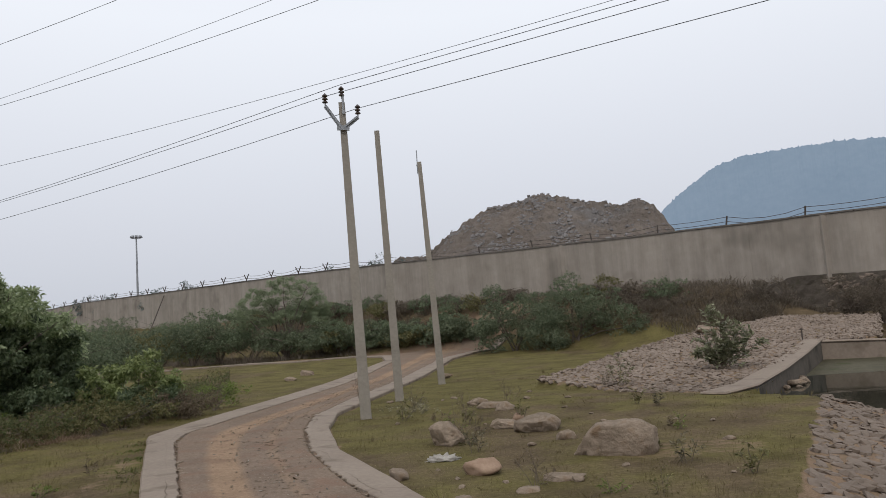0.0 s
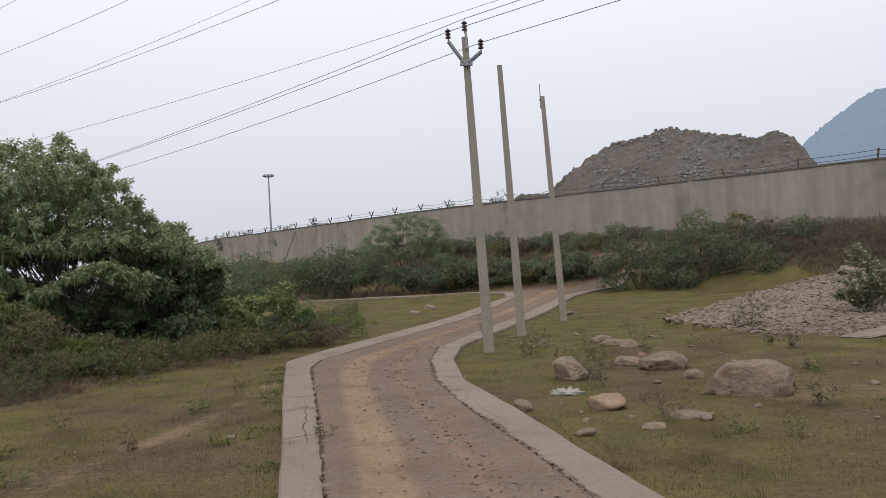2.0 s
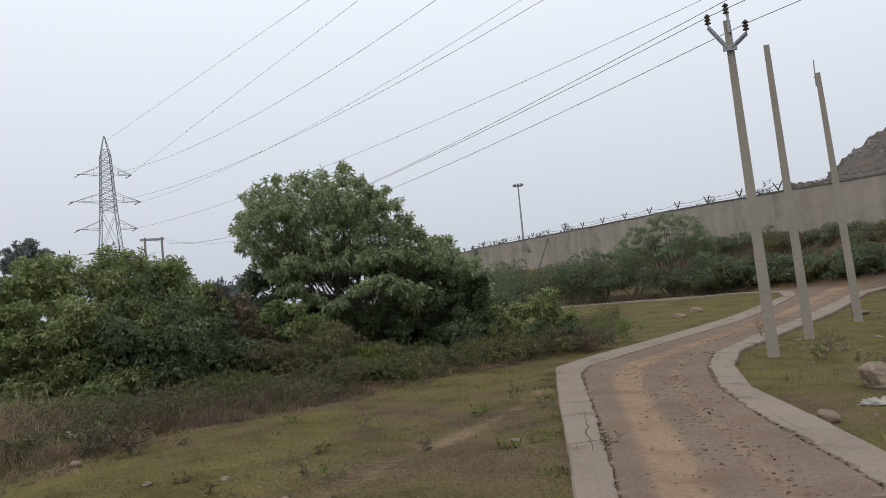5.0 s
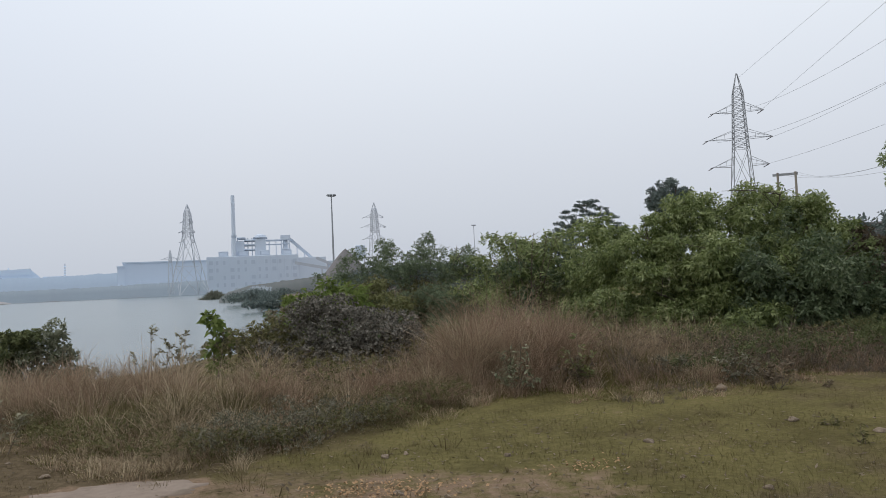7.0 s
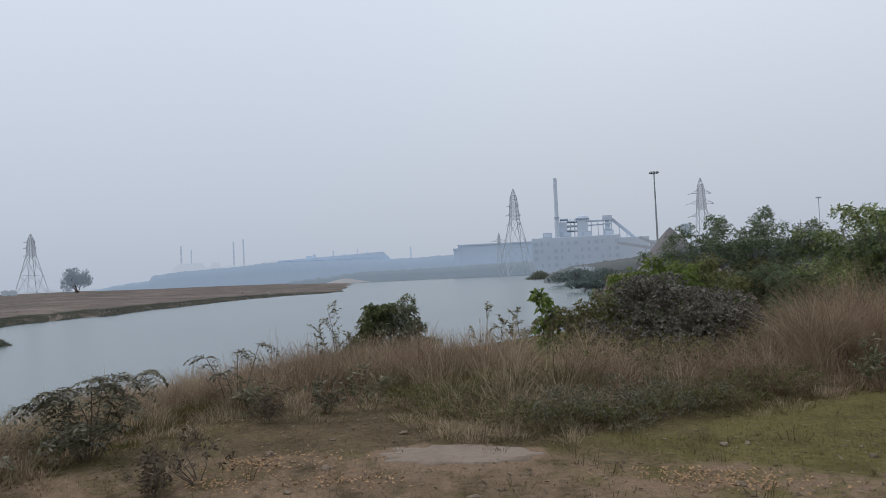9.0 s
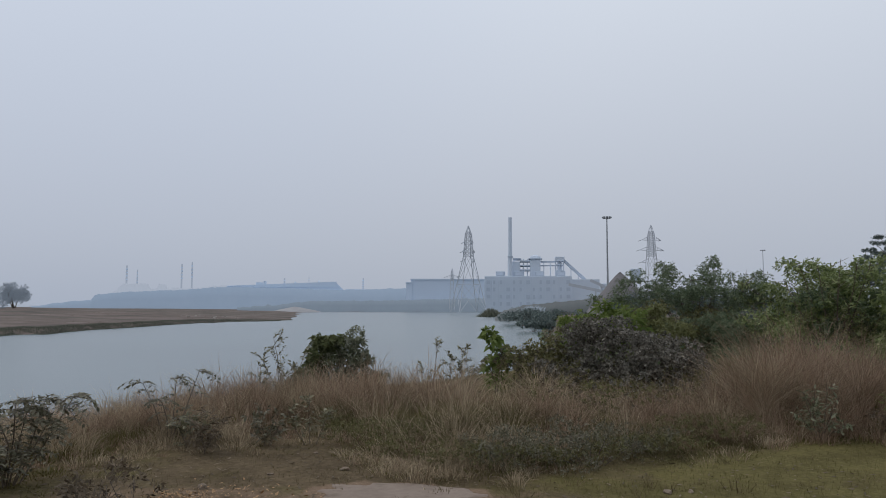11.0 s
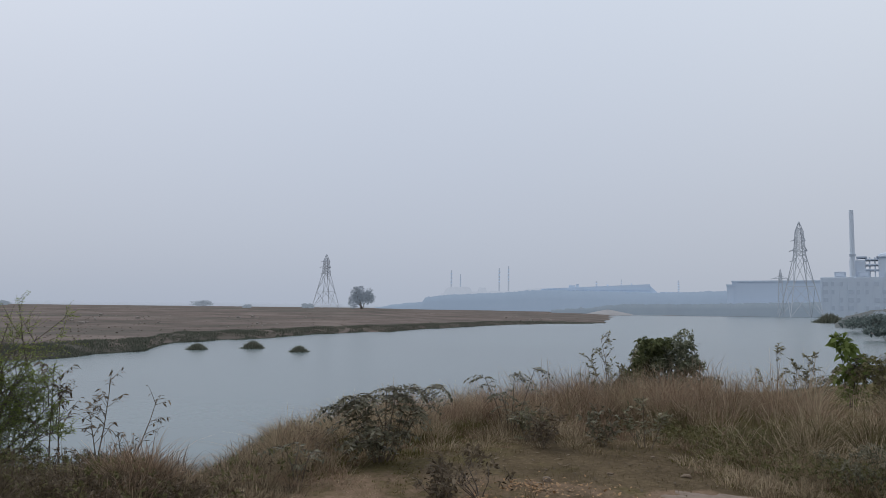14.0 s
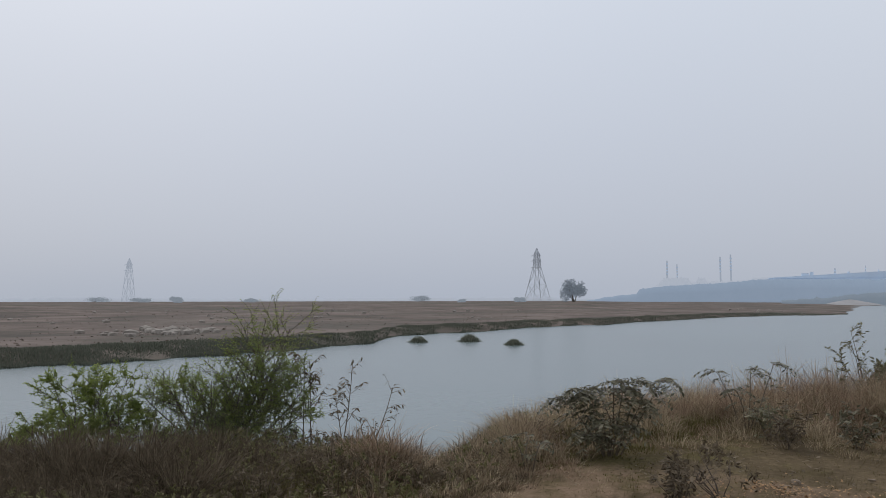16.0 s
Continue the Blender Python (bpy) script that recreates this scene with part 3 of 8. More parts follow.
RIGHT_IN = np.array([(6.1, -14), (3.0, -4), (0.21, 5.24), (-0.26, 6.73), (-0.80, 8.39), (-1.38, 10.5), (-1.76, 12.9), (-1.87, 15.0), (-1.42, 18.2), (0.35, 28.0), (1.5, 33.4), (3.2, 36.9), (5.2, 38.6)])
ROAD_RIGHT = np.array([(6.1, -14), (3.0, -4), (0.21, 5.24), (-0.26, 6.73), (-0.80, 8.39), (-1.38, 10.5), (-1.76, 12.9), (-1.87, 15.0), (-1.42, 18.2), (0.35, 28.0), (1.5, 33.4), (3.1, 37.2), (4.6, 39.8)])
RIGHT_OUT = np.array([(6.68, -14), (3.58, -4), (0.66, 4.98), (0.31, 6.16), (-0.22, 8.0), (-0.96, 10.3), (-1.35, 12.9), (-1.42, 15.3), (-0.77, 18.7), (1.05, 28.0), (2.1, 33.0), (3.6, 36.4), (5.5, 38.1)])
ROAD_AREA = np.vstack([LEFT_OUT[:12], [(-0.5, 41)], [(4.6, 39.8)], RIGHT_OUT[::-1]])


# ---------- ground, lake and pond ----------
def bare_soil(px, py):
    d, az = np.hypot(px, py), np.degrees(np.arctan2(-px, py))
    yard = np.hypot((px + 5.1) / 1.75, (py + 1.3) / 4.2) + 0.45 * (fbm(px, py, 1.5, 17, 4) - 0.5)
    b = 0.62 * smooth_step(yard, 1.2, 0.75)
    b = np.maximum(b, 0.4 * smooth_step(np.hypot((px + 1.6) / 1.2, (py - 0.4) / 2.2) + 0.5 * (fbm(px, py, 0.8, 31, 4) - 0.5), 1.2, 0.6))
    b = np.maximum(b, 0.45 * smooth_step(np.hypot((px - 3.1) / 1.3, (py - 8.6) / 0.8), 1.2, 0.5))
    track_x = np.interp(py, [2, 4.3, 6, 7.5, 9.5, 12], [-3.6, -3.95, -4.15, -3.95, -3.85, -4.2])
    b = np.maximum(b, np.where((py > 1) & (py < 13), 0.48 * np.exp(-((px - track_x) / 0.24) ** 2), 0))
    slab = np.hypot((px + 6.6) / 0.45, (py + 0.95) / 0.75)
    b = np.maximum(b, 1.3 * smooth_step(slab + 0.12 * wave(px, py, 0.2, 1.0), 1.15, 0.9))
    b = np.maximum(b, np.where(inside(px, py, ROAD_AREA), 0.9, 0))
    spur = np.abs(py - np.interp(px, [-20, -7, 0, 5, 9], [47.5, 43.2, 41.0, 40.0, 40.5]))
    b = np.maximum(b, np.where((px > -21) & (px < 9), 0.9 * smooth_step(spur, 2.0, 0.8), 0))
    w, _ = wall_side(px, py)
    b = np.maximum(b, np.where((px > -16) & (d > 24), 0.1 * smooth_step(w, 7.0, 5.0), 0))
    b = np.maximum(b, np.where((az > 120) & (d > 14) & (d < 24), 0.7, 0))
    b = np.maximum(b, np.where(inside(px, py, FAN) | inside(px, py, BASIN), 0.8, 0))
    return b


def withered(px, py):
    """How withered the turf is, 0 green to 1 brown, in patches."""
    az, d = np.degrees(np.arctan2(-px, py)), np.hypot(px, py)
    w = 0.5 * fbm(px, py, 2.2, 3, 5) + 0.5 * fbm(px, py, 0.6, 9, 4)
    w = w + 0.05 * smooth_step(d, 8.5, 5.5) + 0.10 * smooth_step(az, 85, 105) - 0.05 * smooth_step(d, 10, 20)
    w = w - 0.10 * np.exp(-((az - 47) / 12) ** 2) * np.exp(-((d - 9) / 1.6) ** 2)
    w = w - 0.13 * smooth_step(np.hypot((px + 6.6) / 2.2, (py - 3.0) / 2.6), 1.25, 0.6)
    w = w + 0.025 * smooth_step(az, 46, 36) * smooth_step(d, 16, 12) - 0.10 * smooth_step(az, 48, 58) * smooth_step(az, 95, 84)
    near_wall, _ = wall_side(px, py)
    w = w + np.where((px > -16) & (d > 24), 0.5 * smooth_step(near_wall, 5.2, 3.8), 0)
    return np.clip(0.5 + (w - 0.50 - 0.075 * smooth_step(az, 25, 5)) * 2.6, 0, 1)


def build_ground():
    fine = np.arange(-48, 178, 0.45)
    azs = np.radians(np.concatenate([fine, np.arange(178, 312, 3.0)]))
    rs = [0.02]
    while rs[-1] < 3200:
        rs.append(rs[-1] * (1.02 if rs[-1] < 45 else 1.06) + 0.006)
    rs = np.array(rs)
    R_, A_ = np.meshgrid(rs, azs, indexing="ij")
    px, py = -np.sin(A_) * R_, np.cos(A_) * R_
    pz = ground_z(px, py)
    na, nr = len(azs), len(rs)
    verts = np.stack([px, py, pz], -1).reshape(-1, 3)
    i, j = np.meshgrid(np.arange(nr - 1), np.arange(na), indexing="ij")
    k = (j + 1) % na
    faces = np.stack([i * na + j, (i + 1) * na + j, (i + 1) * na + k, i * na + k], -1).reshape(-1, 4)[:, ::-1]
    verts = np.vstack([verts, [[0, 0, 0]]])
    me = mesh_from("ground", verts, faces, M_GROUND, True)
    ob = new("ground", me)
    d = np.hypot(verts[:, 0], verts[:, 1])
    az = np.degrees(np.arctan2(-verts[:, 0], verts[:, 1]))
    az = np.where(az < -90, az + 360, az)
    bare = me.attributes.new("bare", "FLOAT", "POINT")
    bare.data.foreach_set("value", bare_soil(verts[:, 0], verts[:, 1]).astype(np.float32))
    dry = me.attributes.new("withered", "FLOAT", "POINT")
    dry.data.foreach_set("value", withered(verts[:, 0], verts[:, 1]).astype(np.float32))
    heath = me.attributes.new("heath", "FLOAT", "POINT")
    far = np.where((az > 84) & (az < 215), smooth_step(d, 40, 60), smooth_step(d, 90, 160))
    heath.data.foreach_set("value", far.astype(np.float32))
    return tagged(ob, "short turf with bare brown soil, banks and far heath", "ground", kind="structure")


build_ground()

bm = bmesh.new()
lake_pts = [heading(a) * r for a, r in [(82, 14), (100, 10), (120, 8), (140, 6.5), (165, 6), (200, 10), (200, 900), (165, 900), (140, 900), (120, 900), (100, 900), (84, 900), (82, 200)]]
bm.faces.new([bm.verts.new((p[0], p[1], LAKE_Z)) for p in lake_pts])
tagged(part("water", bm, M_WATER), "still grey-green lake under a hazy sky", "lake", kind="structure")

bm = bmesh.new()
bm.faces.new([bm.verts.new((x, y, POND_Z)) for x, y in [(3.0, 3.2), (7.3, 12.6), (6.6, 13.7), (11.8, 20.7), (13.2, 19.8), (18.5, 17.3), (18.5, 3.2)]])
tagged(part("pond_water", bm, M_POND), "dark still water of the stone-lined pond", "pond", kind="structure")

# ---------- dirt road and its concrete edging ----------
def spread(line, n):
    seg = np.hypot(*np.diff(line, axis=0).T)
    cum = np.concatenate([[0], np.cumsum(seg)]) / seg.sum()
    t = np.linspace(0, 1, n)
    out = np.stack([np.interp(t, cum, line[:, 0]), np.interp(t, cum, line[:, 1])], -1)
    for _ in range(2):
        out[1:-1] = 0.25 * out[:-2] + 0.5 * out[1:-1] + 0.25 * out[2:]
    return out


def build_road():
    n = 500
    a, b = spread(ROAD_LEFT, n), spread(ROAD_RIGHT, n)
    side = np.array([-0.06, -0.03, -0.012, 0.0, 0.010, 0.02, 0.035, 0.06])
    u = np.concatenate([side, np.linspace(0.085, 0.915, 27), 1 - side[::-1]])
    c = len(u)
    pts = a[:, None] * (1 - u[None, :, None]) + b[:, None] * u[None, :, None]
    along = np.linspace(0, 1, n)[:, None]
    px, py = pts[..., 0], pts[..., 1]
    c1 = np.interp(along, [0, 0.18, 0.34, 0.47, 0.59, 0.75, 1], [0.28, 0.28, 0.25, 0.36, 0.5, 0.5, 0.5])
    c2 = c1 + np.interp(along, [0, 0.18, 0.5, 1], [0.42, 0.42, 0.36, 0.2])
    rut = 1.2 * np.exp(-(np.abs(u[None] - c1) / 0.125) ** 2.4) + 0.55 * np.exp(-((u[None] - c2) / 0.07) ** 2)
    z = ground_z(px, py) + 0.066 - 0.025 * rut - 0.05 * np.exp(-((np.minimum(u, 1 - u)[None] - 0.002) / 0.012) ** 2) + np.vectorize(lambda a, b: 0.012 * noise.noise(Vector((a * 0.9, b * 0.9, 0))) + 0.004 * noise.noise(Vector((a * 5, b * 5, 3))))(px, py)
    verts = np.stack([px, py, z], -1).reshape(-1, 3)
    i, j = np.meshgrid(np.arange(n - 1), np.arange(c - 1), indexing="ij")
    faces = np.stack([i * c + j, i * c + j + 1, (i + 1) * c + j + 1, (i + 1) * c + j], -1).reshape(-1, 4)
    me = mesh_from("road", verts, faces, M_ROAD, True)
    at = me.attributes.new("rut", "FLOAT", "POINT")
    at.data.foreach_set("value", (rut * 0.75).astype(np.float32).ravel())
    tagged(new("road", me), "rutted orange-grey dirt road between concrete edgings", "road", kind="structure")


build_road()


def edging(name, inner, outer, label, slab=44, rag=0.03):
    """A cast concrete edging, broken into slabs with ragged inner edges."""
    root = empty(name, (0, 0, 0), label, "road edging", kind="structure")
    n = 740
    a, b = spread(inner, n), spread(outer, n)
    rng = np.random.default_rng(len(name))
    k = 0
    while k < n - 2:
        e = min(n - 1, k + int(rng.integers(slab - 8, slab + 16)))
        lift = rng.uniform(-0.003, 0.003)
        bm = bmesh.new()
        rows = []
        for i in range(k, e + 1):
            p, q = a[i].copy(), b[i].copy()
            if i == e and e < n - 1:
                p, q = p * 0.985 + a[i - 1] * 0.015, q * 0.985 + b[i - 1] * 0.015
            w = (q - p) / max(np.hypot(*(q - p)), 1e-6)
            p = p + w * (rag * (0.8 * noise.noise(Vector((p[0] * 0.9, p[1] * 0.9, 2))) + noise.noise(Vector((p[0] * 4.1, p[1] * 4.1, 7))) + 0.7 * noise.noise(Vector((p[0] * 11, p[1] * 11, 7)))))
            q = q + w * 0.02 * noise.noise(Vector((q[0] * 1.1, q[1] * 1.1, 5)))
            zt = max(float(ground_z(*p)), float(ground_z(*q))) + 0.075 + lift
            c0 = 0.14 + 0.06 * noise.noise(Vector((p[0] * 1.3, p[1] * 1.3, 4))) + 0.04 * noise.noise(Vector((p[0] * 6, p[1] * 6, 1)))
            g = max(0.0008, 0.012 * (noise.noise(Vector((p[0] * 0.6, p[1] * 0.6, 8))) + 0.1))
            rows.append([bm.verts.new((*p, zt - 0.12)), bm.verts.new((*(p + w * 0.015), zt - 0.008)), bm.verts.new((*(p + w * 0.04), zt)), bm.verts.new((*(p + w * (c0 - g)), zt + 0.002)), bm.verts.new((*(p + w * c0), zt - 3.0 * g)), bm.verts.new((*(p + w * (c0 + g)), zt + 0.002)), bm.verts.new((*(q - w * 0.02), zt)), bm.verts.new((*q, zt - 0.02)), bm.verts.new((*q, zt - 0.2))])
        for r0, r1 in zip(rows, rows[1:]):
            for c in range(8):
                bm.faces.new((r0[c], r0[c + 1], r1[c + 1], r1[c]))
        for r in (rows[0], rows[-1]):
            bm.faces.new(r)
        part("concrete_slab", bm, M_CONC, root)
        k = e


edging("left_edging", LEFT_IN, LEFT_OUT, "cracked pale concrete road edging with a bend")
edging("right_edging", RIGHT_IN, RIGHT_OUT, "cracked pale concrete road edging with broken inner side", 30, 0.075)
# ---------- boundary wall ----------
def build_wall():
    root = empty("wall_boundary", (0, 0, 0), "long weathered grey-brown rendered boundary wall with barbed wire", "wall", kind="structure")
    total = line_length(WALL)
    s, k = 0.0, 0
    cuts = [0.0]
    while cuts[-1] < total - 4:
        cuts.append(min(cuts[-1] + 9.3, total))
    cuts[-1] = total
    for s0, s1 in zip(cuts, cuts[1:]):
        bm = bmesh.new()
        rows = []
        for s in np.linspace(s0 + 0.004, s1 - 0.004, 7):
            x, y, zb, zt = polyline_point(WALL, s)
            q = polyline_point(WALL, min(s + 0.5, total))[:2] - polyline_point(WALL, max(s - 0.5, 0))[:2]
            nx, ny = np.array((-q[1], q[0])) / np.hypot(*q) * 0.13
            rows.append([bm.verts.new((x + nx, y + ny, zb - 2.2)), bm.verts.new((x + nx, y + ny, zt)), bm.verts.new((x - nx, y - ny, zt)), bm.verts.new((x - nx, y - ny, zb - 2.2))])
        for r0, r1 in zip(rows, rows[1:]):
            for c in range(3):
                bm.faces.new((r0[c], r0[c + 1], r1[c + 1], r1[c]))
        bm.faces.new(rows[0])
        bm.faces.new(rows[-1])
        part("wall_panel", bm, M_WALL, root)
    for px, py, pb, pt in ((18.6, 31.06, 2.7, 5.33), (9.2, 40.95, 3.15, 5.8)):
        q = np.array((-px, -py)) / math.hypot(px, py) * 0.17
        bm = bmesh.new()
        strut(bm, (px + q[0], py + q[1], pb - 0.3), (px + q[0], py + q[1], pt), 0.3, 0.12)
        part("pilaster", bm, M_WALL, root)
    bm = bmesh.new()
    for s0, s1 in zip(np.arange(0, total - 1, 1.55), np.arange(1.55, total + 1, 1.55)):
        a, b = polyline_point(WALL, s0), polyline_point(WALL, min(s1, total))
        strut(bm, (a[0], a[1], a[3] + 0.035 + 0.015 * math.sin(s0 * 5)), (b[0], b[1], b[3] + 0.035 + 0.015 * math.sin(s1 * 5)), 0.36, 0.07)
    part("coping", bm, M_CAP, root, "dark stained coping")
    # barbed wire on posts
    tops = []
    s = 1.2
    while s < total - 1:
        x, y, zb, zt = polyline_point(WALL, s)
        q = polyline_point(WALL, min(s + 0.5, total))[:2] - polyline_point(WALL, max(s - 0.5, 0))[:2]
        q = q / np.hypot(*q)
        bm = bmesh.new()
        if y < 47:
            lean = 0.10 * math.sin(s * 3.1)
            strut(bm, (x, y, zt), (x + q[0] * lean, y + q[1] * lean, zt + 0.5), 0.06)
            tops.append((x + q[0] * lean, y + q[1] * lean, zt + 0.45))
        else:
            strut(bm, (x, y, zt), (x, y, zt + 0.18), 0.06)
            for sg in (-1, 1):
                strut(bm, (x, y, zt + 0.15), (x + 0.35 * sg * q[0], y + 0.35 * sg * q[1], zt + 0.62), 0.055)
            tops.append((x, y, zt + 0.5))
        part("fence_post", bm, M_IRON, root, "rusty iron fence post")
        s += 3.7
    for drop in (0.0, 0.22):
        bm = bmesh.new()
        for a, b in zip(tops, tops[1:]):
            sag = 0.14 + 0.1 * math.sin(a[0] * 7)
            m = [(a[0] + (b[0] - a[0]) * t, a[1] + (b[1] - a[1]) * t, a[2] + (b[2] - a[2]) * t - drop - 4 * sag * t * (1 - t)) for t in np.linspace(0, 1, 5)]
            tube(bm, m, [0.014] * 5, 4)
        part("barbed_wire", bm, M_IRON, root, "sagging barbed wire")
    return root


build_wall()

# ---------- stone pieces ----------
def stone_mesh(name, rng, sx, sy, sz, mat, cuts=1, rag=0.18):
    bm = bmesh.new()
    bmesh.ops.create_icosphere(bm, subdivisions=cuts, radius=1.0)
    ph = rng.uniform(0, 6, 6)
    for v in bm.verts:
        c = v.co
        r = 1 + rag * (math.sin(3 * c.x + ph[0]) * math.sin(2.6 * c.y + ph[1]) + 0.6 * math.sin(5 * c.z + 4 * c.x + ph[2]))
        p = Vector([math.copysign(abs(t) ** 0.62, t) for t in c]) * r
        v.co = Vector((p.x * sx, p.y * sy, p.z * sz))
    return bm_mesh(name, bm, mat)


def pitched_stones(root, poly, seed, count_parts, step, mat, base_az):
    """Hand-laid rough stones over a sloping patch; the nearest are pieces of their own, the rest one mesh."""
    rng = np.random.default_rng(seed)
    kinds = [stone_mesh("stone", rng, 0.52 * rng.uniform(0.75, 1.2), 0.42 * rng.uniform(0.75, 1.2), 0.2, mat, 1, 0.3) for _ in range(12)]
    lo, hi = poly.min(0), poly.max(0)
    spots = []
    ca, sa = math.cos(base_az), math.sin(base_az)
    span = int(np.hypot(*(hi - lo)) / step) + 2
    mid_p = (lo + hi) / 2
    for i in range(-span, span):
        for j in range(-int(span * 1.4), int(span * 1.4)):
            u, v = i * step + (j % 2) * step * 0.5 + rng.normal(0, 0.26 * step), j * step * 0.72 + rng.normal(0, 0.22 * step)
            x, y = mid_p[0] + ca * u - sa * v, mid_p[1] + sa * u + ca * v
            if inside(np.array(x), np.array(y), poly):
                spots.append((math.hypot(x, y), x, y))
    spots.sort()
    rest_v, rest_f, off = [], [], 0
    for k, (d, x, y) in enumerate(spots):
        e = 0.15
        z = float(ground_z(x, y))
        gx, gy = (float(ground_z(x + e, y)) - z) / e, (float(ground_z(x, y + e)) - z) / e
        gx, gy = max(-0.6, min(0.6, gx)), max(-0.6, min(0.6, gy))
        up = Vector((-gx, -gy, 1)).normalized()
        m = Matrix.Translation((x, y, z + step * rng.uniform(-0.11, 0.07))) @ up.to_track_quat("Z", "Y").to_matrix().to_4x4() @ pose(0, 0, 0, rng.normal(0, 11), rng.normal(0, 11), rng.uniform(0, 360)) @ Matrix.Diagonal((step * rng.uniform(0.6, 1.35), step * rng.uniform(0.65, 1.3), step * rng.uniform(0.6, 1.4), 1))
        me = kinds[int(rng.integers(12))]
        if k < count_parts:
            o = new("stone", me)
            o.parent = root
            o.matrix_basis = m
        else:
            vs = np.array([m @ v.co for v in me.vertices])
            rest_v.append(vs)
            rest_f.append(np.array([p.vertices[:] for p in me.polygons]) + off)
            off += len(vs)
    if rest_v:
        o = new("stone_rest", mesh_from("stone_rest", np.vstack(rest_v), np.vstack(rest_f), mat))
        o.parent = root
        tagged(o, kind="stuff")


def ribbon_wall(name, pts, thick, depth, mat, parent):
    """A low wall along pts, whose tops are given; it reaches depth below them."""
    bm = bmesh.new()
    rows = []
    for i, p in enumerate(pts):
        a, b = pts[max(i - 1, 0)], pts[min(i + 1, len(pts) - 1)]
        q = Vector((b[0] - a[0], b[1] - a[1], 0)).normalized()
        nrm = Vector((-q.y, q.x, 0)) * thick / 2
        c = Vector(p)
        rows.append([bm.verts.new(c + nrm - Vector((0, 0, depth))), bm.verts.new(c + nrm), bm.verts.new(c - nrm), bm.verts.new(c - nrm - Vector((0, 0, depth)))])
    for r0, r1 in zip(rows, rows[1:]):
        for k in range(4):
            bm.faces.new((r0[k], r0[(k + 1) % 4], r1[(k + 1) % 4], r1[k]))
    bm.faces.new(rows[0])
    bm.faces.new(rows[-1])
    es = [e for e in bm.edges if abs(e.verts[0].co.z - e.verts[1].co.z) < 0.3]
    bmesh.ops.bevel(bm, geom=es, offset=0.025, segments=1, affect="EDGES")
    return part(name, bm, mat, parent)


weir = empty("weir_wall", (6.2, 13.7, 0), "stained concrete coping wall round the pond", "retaining wall", kind="structure")
for nm, pts, th in (("ramp", [(5.6, 13.6, 0.0), (6.6, 14.4, 0.02), (8.4, 16.7, 0.10), (10.2, 19.0, 0.26), (11.75, 20.95, 0.47)], 0.46), ("back_wall", [(11.7, 21.0, 0.42), (13.3, 20.1, 0.38), (16, 18.9, 0.34), (19, 17.6, 0.34)], 0.36)):
    for part_name, up, wide, deep, mt in ((nm + "_body", 0.0, th, 1.6, M_WEIR if nm == "ramp" else M_CONC), (nm + "_coping", 0.06, th + 0.07, 0.055, M_CONC)):
        o = ribbon_wall(part_name, [(x, y, z + up) for x, y, z in pts], wide, deep, mt, weir)
        o.matrix_parent_inverse = Matrix.Translation((-6.2, -13.7, 0))

# muddy shelf with algae along the back wall of the pond
def mud_shelf():
    nu, nv = 60, 10
    back = np.array([(11.6, 20.9), (13.3, 20.0), (16, 18.8), (18.9, 17.5)])
    front = np.array([(9.75, 18.3), (11.2, 18.1), (13.6, 17.6), (18.6, 15.0)])
    u = np.linspace(0, 3, nu)
    A = np.stack([np.interp(u, range(4), back[:, k]) for k in (0, 1)], -1)
    B = np.stack([np.interp(u, range(4), front[:, k]) for k in (0, 1)], -1)
    v = np.linspace(0, 1, nv)[None, :, None]
    P = A[:, None] * (1 - v) + B[:, None] * v
    P[:, -1] += 0.25 * (fbm(P[:, -1, 0], P[:, -1, 1], 0.7, 3)[:, None] - 0.5)
    z = -0.05 - 0.205 * v[..., 0] ** 0.8 + 0.03 * (fbm(P[..., 0], P[..., 1], 0.6, 5) - 0.5) * (v[..., 0] < 0.95)
    z[:, -1] = POND_Z - 0.03
    verts = np.concatenate([P, z[..., None]], -1).reshape(-1, 3)
    i, j = np.meshgrid(np.arange(nu - 1), np.arange(nv - 1), indexing="ij")
    faces = np.stack([i * nv + j, i * nv + j + 1, (i + 1) * nv + j + 1, (i + 1) * nv + j], -1).reshape(-1, 4)
    mud = rough_mat("algae_mud", (0.045, 0.041, 0.022), (0.105, 0.093, 0.06), 0.9, 7, 0.4, rough=0.8, stain=(0.05, 0.056, 0.02))
    tagged(new("mud_shelf", mesh_from("mud_shelf", verts, faces, mud, True)), "olive algae-covered mud shelf at the pond's back wall", "mud bank", kind="structure")


mud_shelf()

